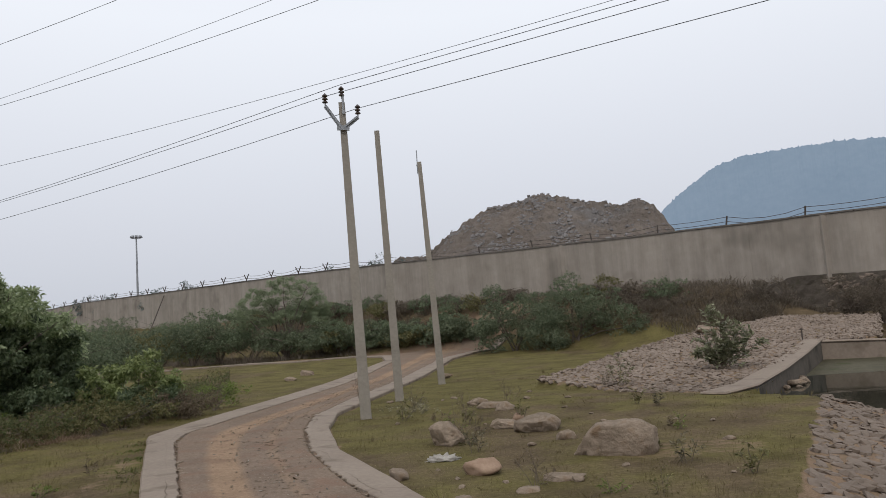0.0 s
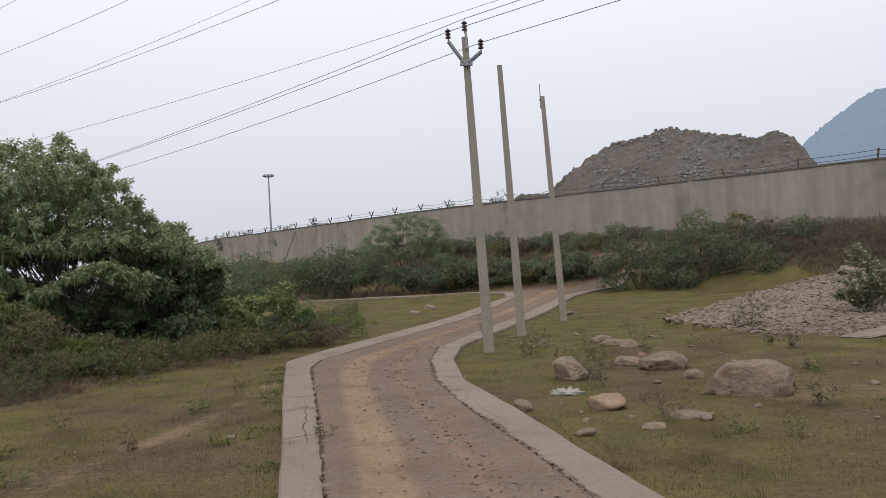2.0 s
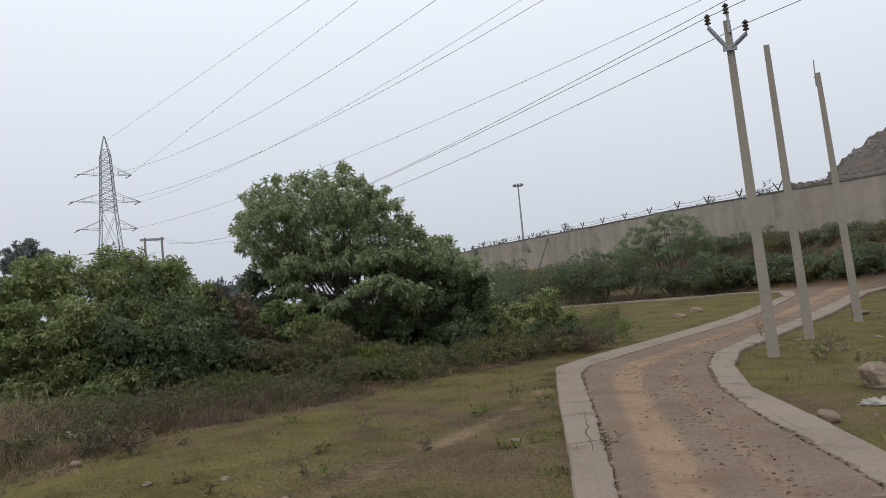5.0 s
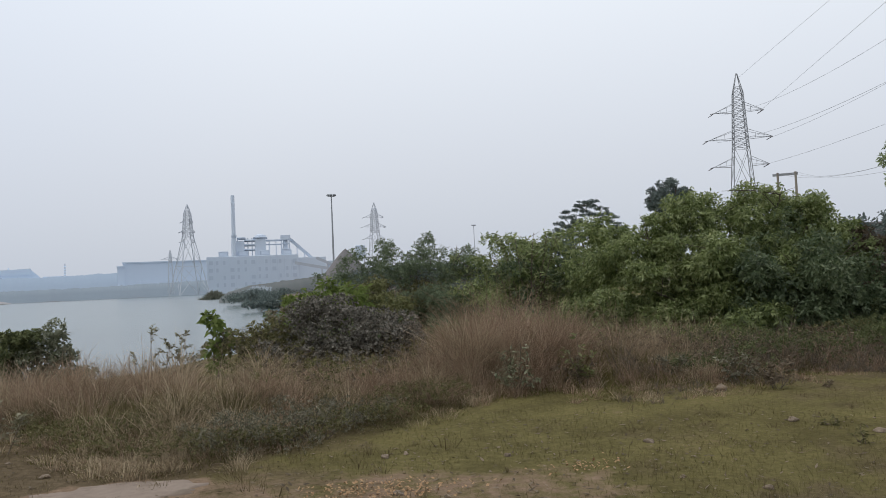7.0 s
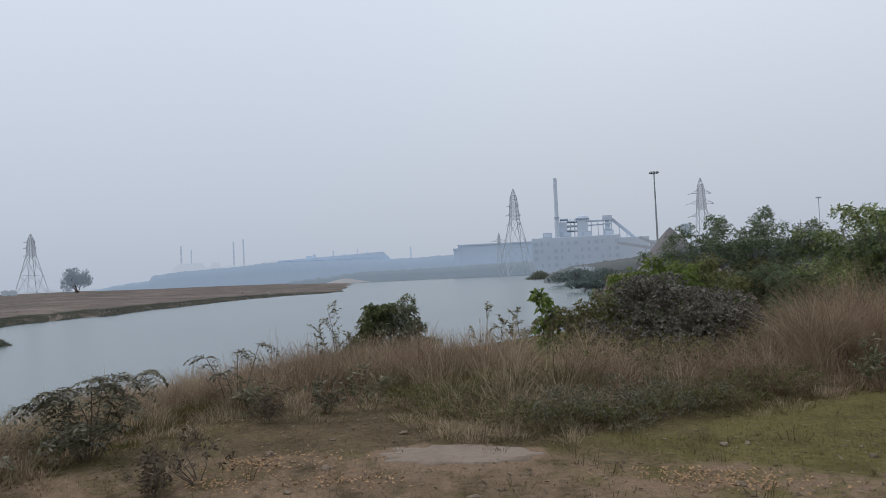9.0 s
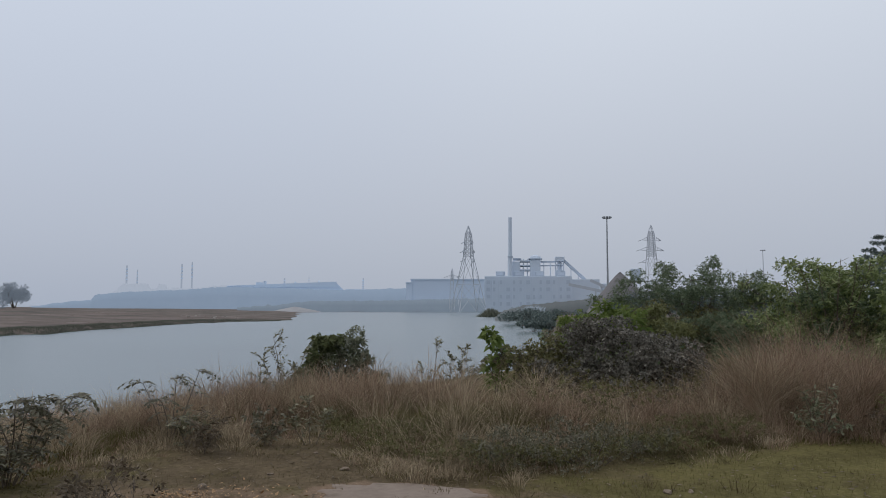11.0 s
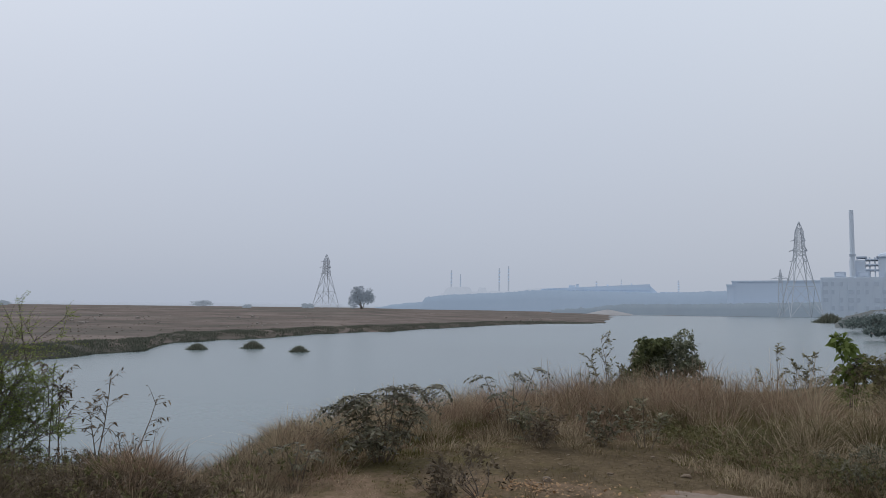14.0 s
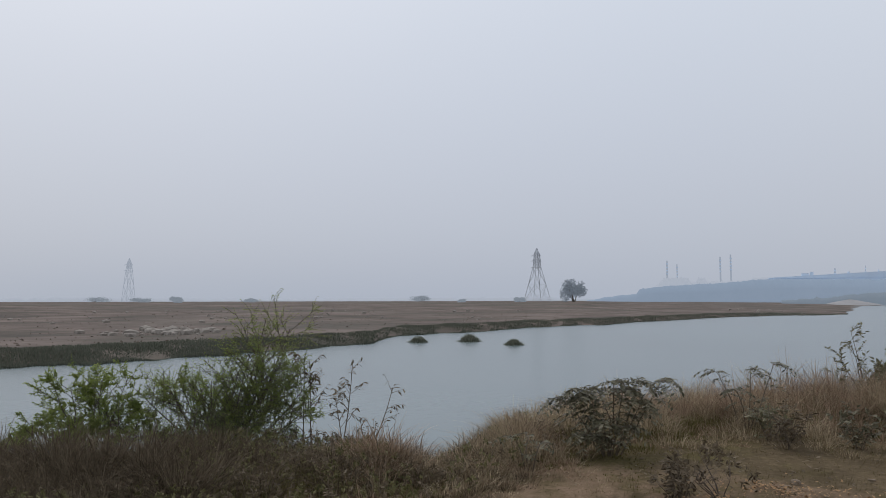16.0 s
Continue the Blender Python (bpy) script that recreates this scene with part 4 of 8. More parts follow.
# ---------- rocks on the grass ----------
def boulder(az, d, size, seed, label, cat="boulder", turn=0.0, sink=0.25, mat=None):
    rng = np.random.default_rng(seed)
    bm = bmesh.new()
    bmesh.ops.create_icosphere(bm, subdivisions=5 if size[0] > 0.2 else 3, radius=1.0)
    ph = rng.uniform(0, 6, 9)
    planes = [Vector(rng.normal(0, 1, 3)).normalized() for _ in range(15)]
    offs = rng.uniform(0.5, 0.8, 15)
    for v in bm.verts:
        c = v.co.copy()
        r = 1.0
        for n_, o_ in zip(planes, offs):
            k = c.dot(n_)
            if k > 1e-3:
                r = min(r, o_ / k)
        r = 1.18 * r
        r += 0.03 * math.sin(5 * c.x + ph[0]) * math.sin(4 * c.y + ph[1]) + 0.05 * noise.noise(c * 2.4 + Vector((seed, 0, 0))) + 0.035 * noise.noise(c * 7 + Vector((seed, 0, 0))) - 0.06 * max(0, 0.06 - abs(noise.noise(c * 1.7 + Vector((0, seed, 0))))) / 0.06
        v.co = Vector((c.x * size[0], c.y * size[1], c.z * size[2])) * r
    o = part("boulder" if size[0] > 0.25 else "stone", bm, mat or M_BOULDER, smooth=True)
    o.matrix_basis = Matrix.Translation(on_ground(az, d, size[2] * (1 - 2 * sink) * 0.9)) @ pose(0, 0, 0, 0, 0, az + turn)
    return tagged(o, label, cat, "stones on the grass")


# (bearing, distance, half sizes, what it is)
boulder(-15.6, 9.1, (0.57, 0.42, 0.34), 3, "large cracked tan boulder sunk in the turf", sink=0.33)
boulder(-9.3, 11.3, (0.37, 0.3, 0.18), 5, "tan wedge-shaped boulder beside the largest one", turn=10, sink=0.3)
boulder(-7.4, 11.8, (0.27, 0.22, 0.12), 8, "low greyish boulder among other rocks", sink=0.3)
boulder(-5.2, 8.15, (0.19, 0.16, 0.13), 9, "smooth pinkish-orange stone lying on grass", sink=0.28, mat=M_PINKSTONE)
boulder(-2.8, 10.4, (0.27, 0.25, 0.21), 12, "rough brown boulder half hidden in dry weeds", sink=0.3)
boulder(-7.3, 14.0, (0.2, 0.16, 0.14), 14, "blocky grey stone on the turf", sink=0.3)
boulder(-6.2, 14.4, (0.28, 0.14, 0.1), 15, "flat slabby grey stone on the turf")
boulder(-5.4, 15.2, (0.22, 0.13, 0.09), 13, "flat slabby grey stone on the turf")
boulder(-8.3, 12.6, (0.13, 0.1, 0.1), 20, "small reddish stone among other rocks", mat=M_PINKSTONE)
boulder(-11.7, 10.2, (0.15, 0.11, 0.09), 16, "small tan stone against the large boulder")
boulder(-11.2, 7.65, (0.26, 0.13, 0.05), 17, "flat pale stone flush with the grass", sink=0.4)
boulder(-8.6, 7.2, (0.14, 0.11, 0.04), 28, "flat pale stone flush with the grass", sink=0.4)
boulder(-3.4, 6.9, (0.1, 0.09, 0.06), 29, "small grey stone near the road edging", sink=0.35)
boulder(1.0, 8.2, (0.125, 0.11, 0.085), 18, "small grey stone at the road edging")
boulder(-2.9, 24.5, (0.3, 0.2, 0.15), 19, "grey stone near the far pole")
boulder(-14.6, 36.5, (0.5, 0.4, 0.42), 21, "grey-brown boulder below the bushes")
boulder(53.9, 10.0, (0.085, 0.07, 0.055), 24, "small pale stone at the edge of dry grass")
boulder(7.4, 31, (0.35, 0.2, 0.16), 25, "pale stone on the far grass")
boulder(8.6, 29, (0.25, 0.2, 0.1), 26, "pale stone on the far grass")
boulder(-22.5, 27.5, (0.5, 0.3, 0.2), 27, "loose block on the stone pitching")
rng = np.random.default_rng(77)
for k in range(34):
    s = rng.uniform(0.025, 0.075)
    boulder(rng.uniform(-24, 3), rng.uniform(6.5, 20), (s * 1.4, s, s * 0.6), 100 + k, "small loose stone on the turf", "stone", rng.uniform(0, 180), 0.3)
for k in range(22):
    s = rng.uniform(0.02, 0.05)
    boulder(rng.uniform(20, 118), rng.uniform(5, 8.5), (s * 1.4, s, s * 0.6), 200 + k, "small loose stone on the turf", "stone", rng.uniform(0, 180), 0.3)

for k, (x, y, s) in enumerate(((8.75, 16.5, 0.2), (9.15, 16.85, 0.17), (8.2, 15.9, 0.1), (9.5, 17.6, 0.11), (8.55, 16.0, 0.07))):
    o = boulder(0, 1, (s, s * 0.7, s * 0.6), 250 + k, "pale stone lying in the pond at the ramp's foot", "stone", sink=0.3)
    o.matrix_basis = Matrix.Translation((x, y, POND_Z + s * 0.2)) @ pose(0, 0, 0, 0, 0, 40 * k)

# iron stub post at the corner of the coping
bm = bmesh.new()
tube(bm, [(0, 0, -0.1), (0, 0, 0.34)], [0.022, 0.02], 8)
strut(bm, (-0.06, 0, 0.3), (0.06, 0, 0.3), 0.03)
stub = part("stub_post", bm, M_IRON)
stub.location = (11.62, 21.25, 0.52)
tagged(stub, "short rusty iron post on the coping corner", "post")

# flat hardpan slab flush with the soil
bm = bmesh.new()
ring = []
for k in range(48):
    a = math.tau * k / 48
    r = 1 + 0.42 * noise.noise(Vector((2.2 * math.cos(a), 2.2 * math.sin(a), 4))) + 0.16 * noise.noise(Vector((7 * math.cos(a), 7 * math.sin(a), 1)))
    x, y = -6.63 + 0.33 * r * math.cos(a), -0.93 + 0.66 * r * math.sin(a)
    ring.append((x, y))
rows = []
for q, dz in ((1.05, -0.03), (1.0, 0.008), (0.9, 0.014), (0.5, 0.018)):
    rows.append([bm.verts.new((-6.63 + (x + 6.63) * q, -0.93 + (y + 0.93) * q, float(ground_z(-6.63 + (x + 6.63) * q, -0.93 + (y + 0.93) * q)) + dz)) for x, y in ring])
for r0, r1 in zip(rows, rows[1:]):
    for k in range(48):
        bm.faces.new((r0[k], r0[(k + 1) % 48], r1[(k + 1) % 48], r1[k]))
bm.faces.new(rows[-1])
tagged(part("stone_slab", bm, M_SLAB, smooth=True), "flat pinkish-grey slab flush with the soil", "slab")

# crumpled rag
bm = bmesh.new()
bmesh.ops.create_icosphere(bm, subdivisions=4, radius=1.0)
for v in bm.verts:
    c = v.co.copy()
    fold = abs(noise.noise(c * 2.3 + Vector((3, 0, 0)))) + 0.5 * abs(noise.noise(c * 5.1))
    r = 0.75 + 0.7 * fold
    v.co = Vector((c.x * 0.19 * r, c.y * 0.12 * r, max(c.z, -0.1) * 0.07 * (0.35 + 1.1 * fold)))
rag = part("rag", bm, M_CLOTH, smooth=True)
rag.location = on_ground(-2.4, 9.15, 0.01)
tagged(rag, "crumpled pale rag lying on the grass", "rag")

# ---------- poles and wires ----------
def utility_pole(foot, top, label, kind):
    root = empty("utility_pole", foot, label, "utility pole", "concrete utility poles")
    f, t = Vector((0, 0, -0.3)), Vector(top) - Vector(foot)
    bm = bmesh.new()
    w0, w1 = 0.105, 0.06
    s0 = [Vector((i * w0, j * w0 * 0.8, 0)) for i, j in ((-1, -1), (1, -1), (1, 1), (-1, 1))]
    rows = []
    for u in np.linspace(0, 1, 9):
        c = f.lerp(t, u)
        k = 1 + (w1 / w0 - 1) * u
        rows.append([bm.verts.new(c + q * k) for q in s0])
    for r0, r1 in zip(rows, rows[1:]):
        for k in range(4):
            bm.faces.new((r0[k], r0[(k + 1) % 4], r1[(k + 1) % 4], r1[k]))
    bm.faces.new(rows[0])
    bm.faces.new(rows[-1])
    bmesh.ops.bevel(bm, geom=[e for e in bm.edges if abs(e.verts[0].co.z - e.verts[1].co.z) > 0.4], offset=0.014, segments=1, affect="EDGES")
    part("shaft", bm, M_POLE, root)
    ax = t.normalized()
    if kind == "armed":
        q = t - ax * 0.53
        pins = []
        for sgn, dx, dz in ((-1, 0.33, 0.46), (1, 0.30, 0.20)):
            bm = bmesh.new()
            tip = q + Vector((sgn * dx, 0.02, dz))
            strut(bm, q + Vector((sgn * 0.04, -0.08, 0)), tip + Vector((0, -0.08, 0)), 0.035, 0.075)
            strut(bm, q + Vector((sgn * 0.04, -0.10, 0)), tip + Vector((0, -0.10, 0)), 0.075, 0.012)
            part("cross_arm", bm, M_STEEL, root, "galvanised steel channel arm")
            pins.append(tip + Vector((0, -0.08, 0)))
        bm = bmesh.new()
        strut(bm, q + Vector((-0.12, -0.09, 0)), q + Vector((0.12, -0.09, -0.02)), 0.05, 0.09)
        part("clamp", bm, M_STEEL, root)
        bm = bmesh.new()
        strut(bm, t + Vector((0.03, -0.07, -0.25)), t + Vector((0.03, -0.05, 0.16)), 0.045)
        part("top_bracket", bm, M_STEEL, root)
        pins.append(t + Vector((0.01, -0.05, 0.06)))
        for p in pins:
            bm = bmesh.new()
            tube(bm, [p, p + Vector((0, 0, 0.26))], [0.012, 0.012], 6)
            for k in range(3):
                z = 0.07 + 0.065 * k
                tube(bm, [p + Vector((0, 0, z)), p + Vector((0, 0, z + 0.02)), p + Vector((0, 0, z + 0.05))], [0.058, 0.05, 0.018], 10)
            part("insulator", bm, M_INSUL, root, "dark ribbed pin insulator")
    if kind == "pin":
        bm = bmesh.new()
        strut(bm, t + Vector((-0.07, 0, -0.35)), t + Vector((-0.06, 0, 0.36)), 0.03)
        strut(bm, t + Vector((-0.1, 0, -0.1)), t + Vector((-0.02, 0, -0.1)), 0.04)
        part("top_rod", bm, M_STEEL, root)
    return root


P1, P1T = (-0.80, 14.38, 0.0), (-0.91, 14.37, 6.18)
utility_pole(P1, P1T, "grey concrete pole with V-shaped steel arms and insulators", "armed")
utility_pole((-0.18, 17.6, 0.0), (-0.31, 17.6, 6.47), "bare grey concrete pole without fittings", "bare")
utility_pole((1.04, 21.98, 0.0), (0.83, 21.98, 6.66), "grey concrete pole with a thin top rod", "pin")


def wire(name, pts, radius, label, mat=None, group="overhead wires"):
    bm = bmesh.new()
    tube(bm, pts, [radius] * len(pts), 4)
    return tagged(part(name, bm, mat or M_WIRE), label, "wire", group)


def sagging(a, b, sag, n=25):
    a, b = Vector(a), Vector(b)
    return [a.lerp(b, t) - Vector((0, 0, 4 * sag * t * (1 - t))) for t in np.linspace(0, 1, n)]


HF = heading(46.7) * 95
for dx, z0, hx, dz, left_sag in ((-0.27, 6.32, -1.0, 0.3, 2.1), (0.0, 6.53, 0.0, 0.5, 2.1), (0.35, 6.04, 1.0, 0.05, 2.15)):
    a = Vector((P1T[0] + dx, P1T[1] - 0.06, z0))
    for far_end, sag in ((Vector((HF[0] + hx * 0.7, HF[1] + hx * 0.7, 12.3)), left_sag), (Vector((a.x + 46, a.y - 30, z0 + 0.4)), 0.1)):
        wire("overhead_wire", sagging(a, far_end, sag), 0.0085, "thin bare aluminium line wire between poles")

# H-frame pole structure
hfr = empty("h_frame_pole", (HF[0], HF[1], 0), "two-legged steel H-frame line support", "utility pole")
for sg in (-1, 1):
    bm = bmesh.new()
    tube(bm, [(sg * 0.95 * 0.69, sg * 0.95 * 0.72, -0.3), (sg * 0.95 * 0.69, sg * 0.95 * 0.72, 12.3)], [0.17, 0.13], 8)
    part("leg", bm, M_POLE, hfr)
bm = bmesh.new()
strut(bm, (-1.5 * 0.69, -1.5 * 0.72, 12.05), (1.2 * 0.69, 1.2 * 0.72, 12.05), 0.14, 0.28)
part("crossbeam", bm, M_STEEL, hfr)


def lattice_tower(az, d, height, base_w, waist, arms, mat, label, thick, turn=0.0, panels=9, foot=0.0):
    """A lattice transmission tower: four legs, bracing, cross arms with strings."""
    p = heading(az) * d
    root = empty("transmission_tower", (p[0], p[1], foot), label, "transmission tower", "transmission towers")
    root.rotation_euler = (0, 0, radians(az + turn))

    def half(z):
        return float(np.interp(z, [0, waist[0], height * 0.9, height], [base_w / 2, waist[1] / 2, waist[1] * 0.32, 0.08]))

    for sx, sy in ((-1, -1), (1, -1), (1, 1), (-1, 1)):
        bm = bmesh.new()
        zs = [0, waist[0], height * 0.9, height]
        for z0, z1 in zip(zs, zs[1:]):
            strut(bm, (sx * half(z0), sy * half(z0), z0), (sx * half(z1), sy * half(z1), z1), thick * 1.3)
        part("leg", bm, mat, root)
    levels = list(np.linspace(0, waist[0], max(3, panels // 2))) + list(np.linspace(waist[0], height * 0.93, panels + 3))[1:]
    bm = bmesh.new()
    for z0, z1 in zip(levels, levels[1:]):
        h0, h1 = half(z0), half(z1)
        for (ax, ay), (bx, by) in (((-1, -1), (1, -1)), ((1, -1), (1, 1)), ((1, 1), (-1, 1)), ((-1, 1), (-1, -1))):
            strut(bm, (ax * h0, ay * h0, z0), (bx * h1, by * h1, z1), thick * 0.75)
            strut(bm, (bx * h0, by * h0, z0), (ax * h1, ay * h1, z1), thick * 0.75)
            strut(bm, (ax * h1, ay * h1, z1), (bx * h1, by * h1, z1), thick * 0.7)
    part("bracing", bm, mat, root)
    for z, reach in arms:
        for sg in (-1, 1):
            bm = bmesh.new()
            h = half(z)
            tip = (sg * reach, 0, z + 0.05)
            for sy in (-1, 1):
                strut(bm, (sg * h, sy * h, z), tip, thick * 0.85)
                strut(bm, (sg * half(z + 1.8), sy * half(z + 1.8), z + 1.8), tip, thick * 0.75)
            for u in (0.33, 0.66):
                x = sg * (h + (reach - h) * u)
                strut(bm, (x, 0, z), (x, 0, z + 1.8 * (1 - u)), thick * 0.6)
            arm = part("cross_arm", bm, mat, root)
            bm = bmesh.new()
            for w in (-1, 1):
                tube(bm, [tip, (sg * reach - 0.9, w * 1.6, z - 0.35)], [thick * 0.9, thick * 0.9], 5)
            part("insulator_string", bm, M_INSUL if mat == M_STEEL else mat, arm)
    return root


lattice_tower(49.46, 170, 43.2, 6.6, (27, 3.0), [(23.3, 5.6), (29.1, 6.5), (34.9, 5.0)], M_STEEL, "tall galvanised lattice transmission tower with six cross arms", 0.095, 10, 9, -0.3)
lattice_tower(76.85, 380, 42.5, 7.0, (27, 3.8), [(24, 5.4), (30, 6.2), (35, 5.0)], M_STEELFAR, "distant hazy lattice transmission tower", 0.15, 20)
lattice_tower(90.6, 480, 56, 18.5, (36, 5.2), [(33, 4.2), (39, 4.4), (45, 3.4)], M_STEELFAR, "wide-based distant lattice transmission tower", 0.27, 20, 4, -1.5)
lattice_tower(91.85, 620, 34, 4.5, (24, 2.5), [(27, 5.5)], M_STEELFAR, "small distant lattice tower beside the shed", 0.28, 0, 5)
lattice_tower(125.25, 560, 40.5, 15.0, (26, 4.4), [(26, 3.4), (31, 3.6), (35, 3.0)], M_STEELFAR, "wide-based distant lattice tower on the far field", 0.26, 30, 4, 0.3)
lattice_tower(155.4, 950, 53, 11.5, (40, 5.0), [(38, 5), (45, 4.6)], M_STACK, "very distant hazy lattice tower", 0.34, 30, 4, -0.5)

# conductors from the near tower; each sags through its two sighted bearings
LINE = np.array([0.8987, -0.4384])


def conductor(az0, el0, sights):
    s_pts = []
    o = heading(az0) * 170
    s_pts.append((0.0, EYE + 170 * math.tan(radians(el0))))
    for az, el in sights:
        h = heading(az)
        # o + s LINE = r h
        s, r = np.linalg.solve(np.array([[LINE[0], -h[0]], [LINE[1], -h[1]]]), -o)
        s_pts.append((s, EYE + r * math.tan(radians(el))))
    co = np.polyfit([a for a, _ in s_pts], [b for _, b in s_pts], len(s_pts) - 1)
    end = 235.0
    pts = []
    for s in np.linspace(0, end, 60):
        pts.append((o[0] + LINE[0] * s, o[1] + LINE[1] * s, float(np.polyval(co, s))))
    wire("conductor", pts, 0.024, "high-voltage conductor from the lattice tower", group="high-voltage conductors")


conductor(49.3, 13.4, [(36.4, 21.75)])
conductor(47.9, 11.0, [(32.6, 21.5)])
conductor(50.6, 10.9, [(27.1, 21.05), (19.8, 24.6)])
conductor(47.4, 9.0, [(21.0, 20.3), (8.5, 25.2)])
conductor(51.0, 9.0, [(19.7, 20.1), (4.9, 25.2)])
conductor(47.6, 7.2, [(9.5, 18.25), (-18.3, 23.2)])


def light_mast(az, d, top_z, mat, label, foot=0.0):
    p = heading(az) * d
    root = empty("high_mast_light", (p[0], p[1], foot), label, "high mast light", "high mast lights")
    root.rotation_euler = (0, 0, radians(az))
    h = top_z - foot
    bm = bmesh.new()
    tube(bm, [(0, 0, -0.3), (0, 0, h * 0.5), (0, 0, h)], [0.34, 0.26, 0.16], 8)
    part("mast", bm, mat, root)
    bm = bmesh.new()
    for k in range(12):
        a0, a1 = math.tau * k / 12, math.tau * (k + 1) / 12
        strut(bm, (1.0 * math.cos(a0), 1.0 * math.sin(a0), h - 0.1), (1.0 * math.cos(a1), 1.0 * math.sin(a1), h - 0.1), 0.12)
    for k in range(4):
        strut(bm, (0, 0, h - 0.3), (math.cos(k * 1.57), math.sin(k * 1.57), h - 0.1), 0.1)
    part("ring", bm, mat, root)
    for k in range(8):
        a = math.tau * k / 8
        bm = bmesh.new()
        block(bm, -0.35, -0.18, -0.2, 0.35, 0.18, 0.28, 0.05)
        o = part("floodlight", bm, mat, root)
        o.location = (1.2 * math.cos(a), 1.2 * math.sin(a), h + 0.15)
        o.rotation_euler = (0.5, 0, a - 1.57)
    return root


light_mast(19.07, 190, 29.0, M_STEEL, "tall lighting mast with a ring of floodlights behind the wall", 4.0)
light_mast(80.1, 220, 27.6, M_STEEL, "tall lighting mast with a ring of floodlights", 0.0)
light_mast(69.2, 420, 31.5, M_STEELFAR, "distant lighting mast above the bushes", 0.0)

# ---------- spoil heap, hill and the far plant ----------
def build_mound():
    d0 = 130.0
    azs = [1.2, -0.2, -2.4, -2.9, -4.2, -5.6, -7.2, -8.6, -9.6, -10.6, -11.4, -12.6, -14.0, -15.2, -16.0, -17.0, -17.8, -18.6, -19.6, -20.4, -21.4, -23.0]
    els = [4.0, 5.6, 5.65, 6.3, 7.35, 8.15, 8.75, 9.0, 9.15, 9.4, 9.6, 9.25, 9.1, 8.8, 8.5, 8.1, 8.2, 8.2, 7.8, 6.9, 5.1, 3.0]
    nu, nv = 260, 90
    u = np.linspace(-23, 1.2, nu)
    top = EYE + d0 * np.tan(np.radians(np.interp(u, azs[::-1], els[::-1])))
    v = np.linspace(-34, 30, nv)
    U, V = np.meshgrid(np.radians(u), v, indexing="ij")
    cover = np.clip(1 - (np.abs(V) / np.where(V < 0, 34, 30)) ** 1.25, 0, 1)
    dist = d0 + V
    px, py = -np.sin(U) * dist, np.cos(U) * dist
    z = 3.0 + (top[:, None] - 3.0) * cover
    z = z + cover * (0.7 * wave(px, py, 6, 1) + 0.3 * wave(px, py, 1.9, 2) + np.vectorize(lambda a, b: 1.5 * (0.35 - abs(noise.noise(Vector((a * 0.22, b * 0.22, 0))))) + 0.9 * (0.3 - abs(noise.noise(Vector((a * 0.6, b * 0.6, 3))))) + 0.5 * noise.noise(Vector((a * 1.6, b * 1.6, 5))))(px, py)) * np.minimum(1, cover * 3)
    verts = np.stack([px, py, z], -1).reshape(-1, 3)
    i, j = np.meshgrid(np.arange(nu - 1), np.arange(nv - 1), indexing="ij")
    faces = np.stack([i * nv + j, (i + 1) * nv + j, (i + 1) * nv + j + 1, i * nv + j + 1], -1).reshape(-1, 4)
    root = new("spoil_mound", mesh_from("spoil_mound", verts, faces, M_MOUND, False))
    tagged(root, "large brown heap of earth and broken rock behind the wall", "spoil heap")
    rng = np.random.default_rng(4)
    src = [stone_mesh("rock", rng, 1, 0.8, 0.7, M_SPOILROCK) for _ in range(5)]
    vs, fs, off = [], [], 0
    for k in range(8200):
        a = int(np.clip(rng.normal(125, 42), 3, nu - 4))
        b = int(np.clip(rng.uniform(3, 51), 0, nv - 1))
        if wave(a * 1.0, b * 1.0, 9, 2.0) < -0.1:
            continue
        c = verts[a * nv + b]
        me = src[k % 5]
        s = 0.06 + 0.34 * rng.random() ** 5
        q = np.array([v.co[:] for v in me.vertices]) * s + c + [0, 0, s * 0.2]
        vs.append(q)
        fs.append(np.array([p.vertices[:] for p in me.polygons]) + off)
        off += len(q)
    o = new("scree", mesh_from("scree", np.vstack(vs), np.vstack(fs), M_SPOILROCK))
    o.parent = root
    tagged(o, "grey broken rocks on the heap", kind="stuff")


build_mound()


def far_ridge(name, azs, els, d, thick, mat, label, jag=0.0, seed=1, n=240, flat=True):
    """A distant landform: outline by bearing and elevation at distance d."""
    u = np.linspace(min(azs), max(azs), n)
    order = np.argsort(azs)
    top = EYE + d * np.tan(np.radians(np.interp(u, np.array(azs)[order], np.array(els)[order])))
    rng = np.random.default_rng(seed)
    crest = jag * np.abs(rng.normal(0, 1, n)) + jag * wave(u * 10, u, 3, seed)
    rows = []
    for back, k in ((-thick * (0.05 if flat else 0.3), 0.0), (-thick * (0.03 if flat else 0.18), 0.6), (0, 1.0), (thick, 0.6), (thick * 2, 0.0)):
        r = np.radians(u)
        rows.append(np.stack([-np.sin(r) * (d + back), np.cos(r) * (d + back), -3 + (top + 3) * k + (crest if k == 1.0 else 0)], -1))
    verts = np.stack(rows, 1).reshape(-1, 3)
    m = len(rows)
    i, j = np.meshgrid(np.arange(n - 1), np.arange(m - 1), indexing="ij")
    faces = np.stack([i * m + j, (i + 1) * m + j, (i + 1) * m + j + 1, i * m + j + 1], -1).reshape(-1, 4)
    return tagged(new(name, mesh_from(name, verts, faces, mat, True)), label, "hill", kind="structure")


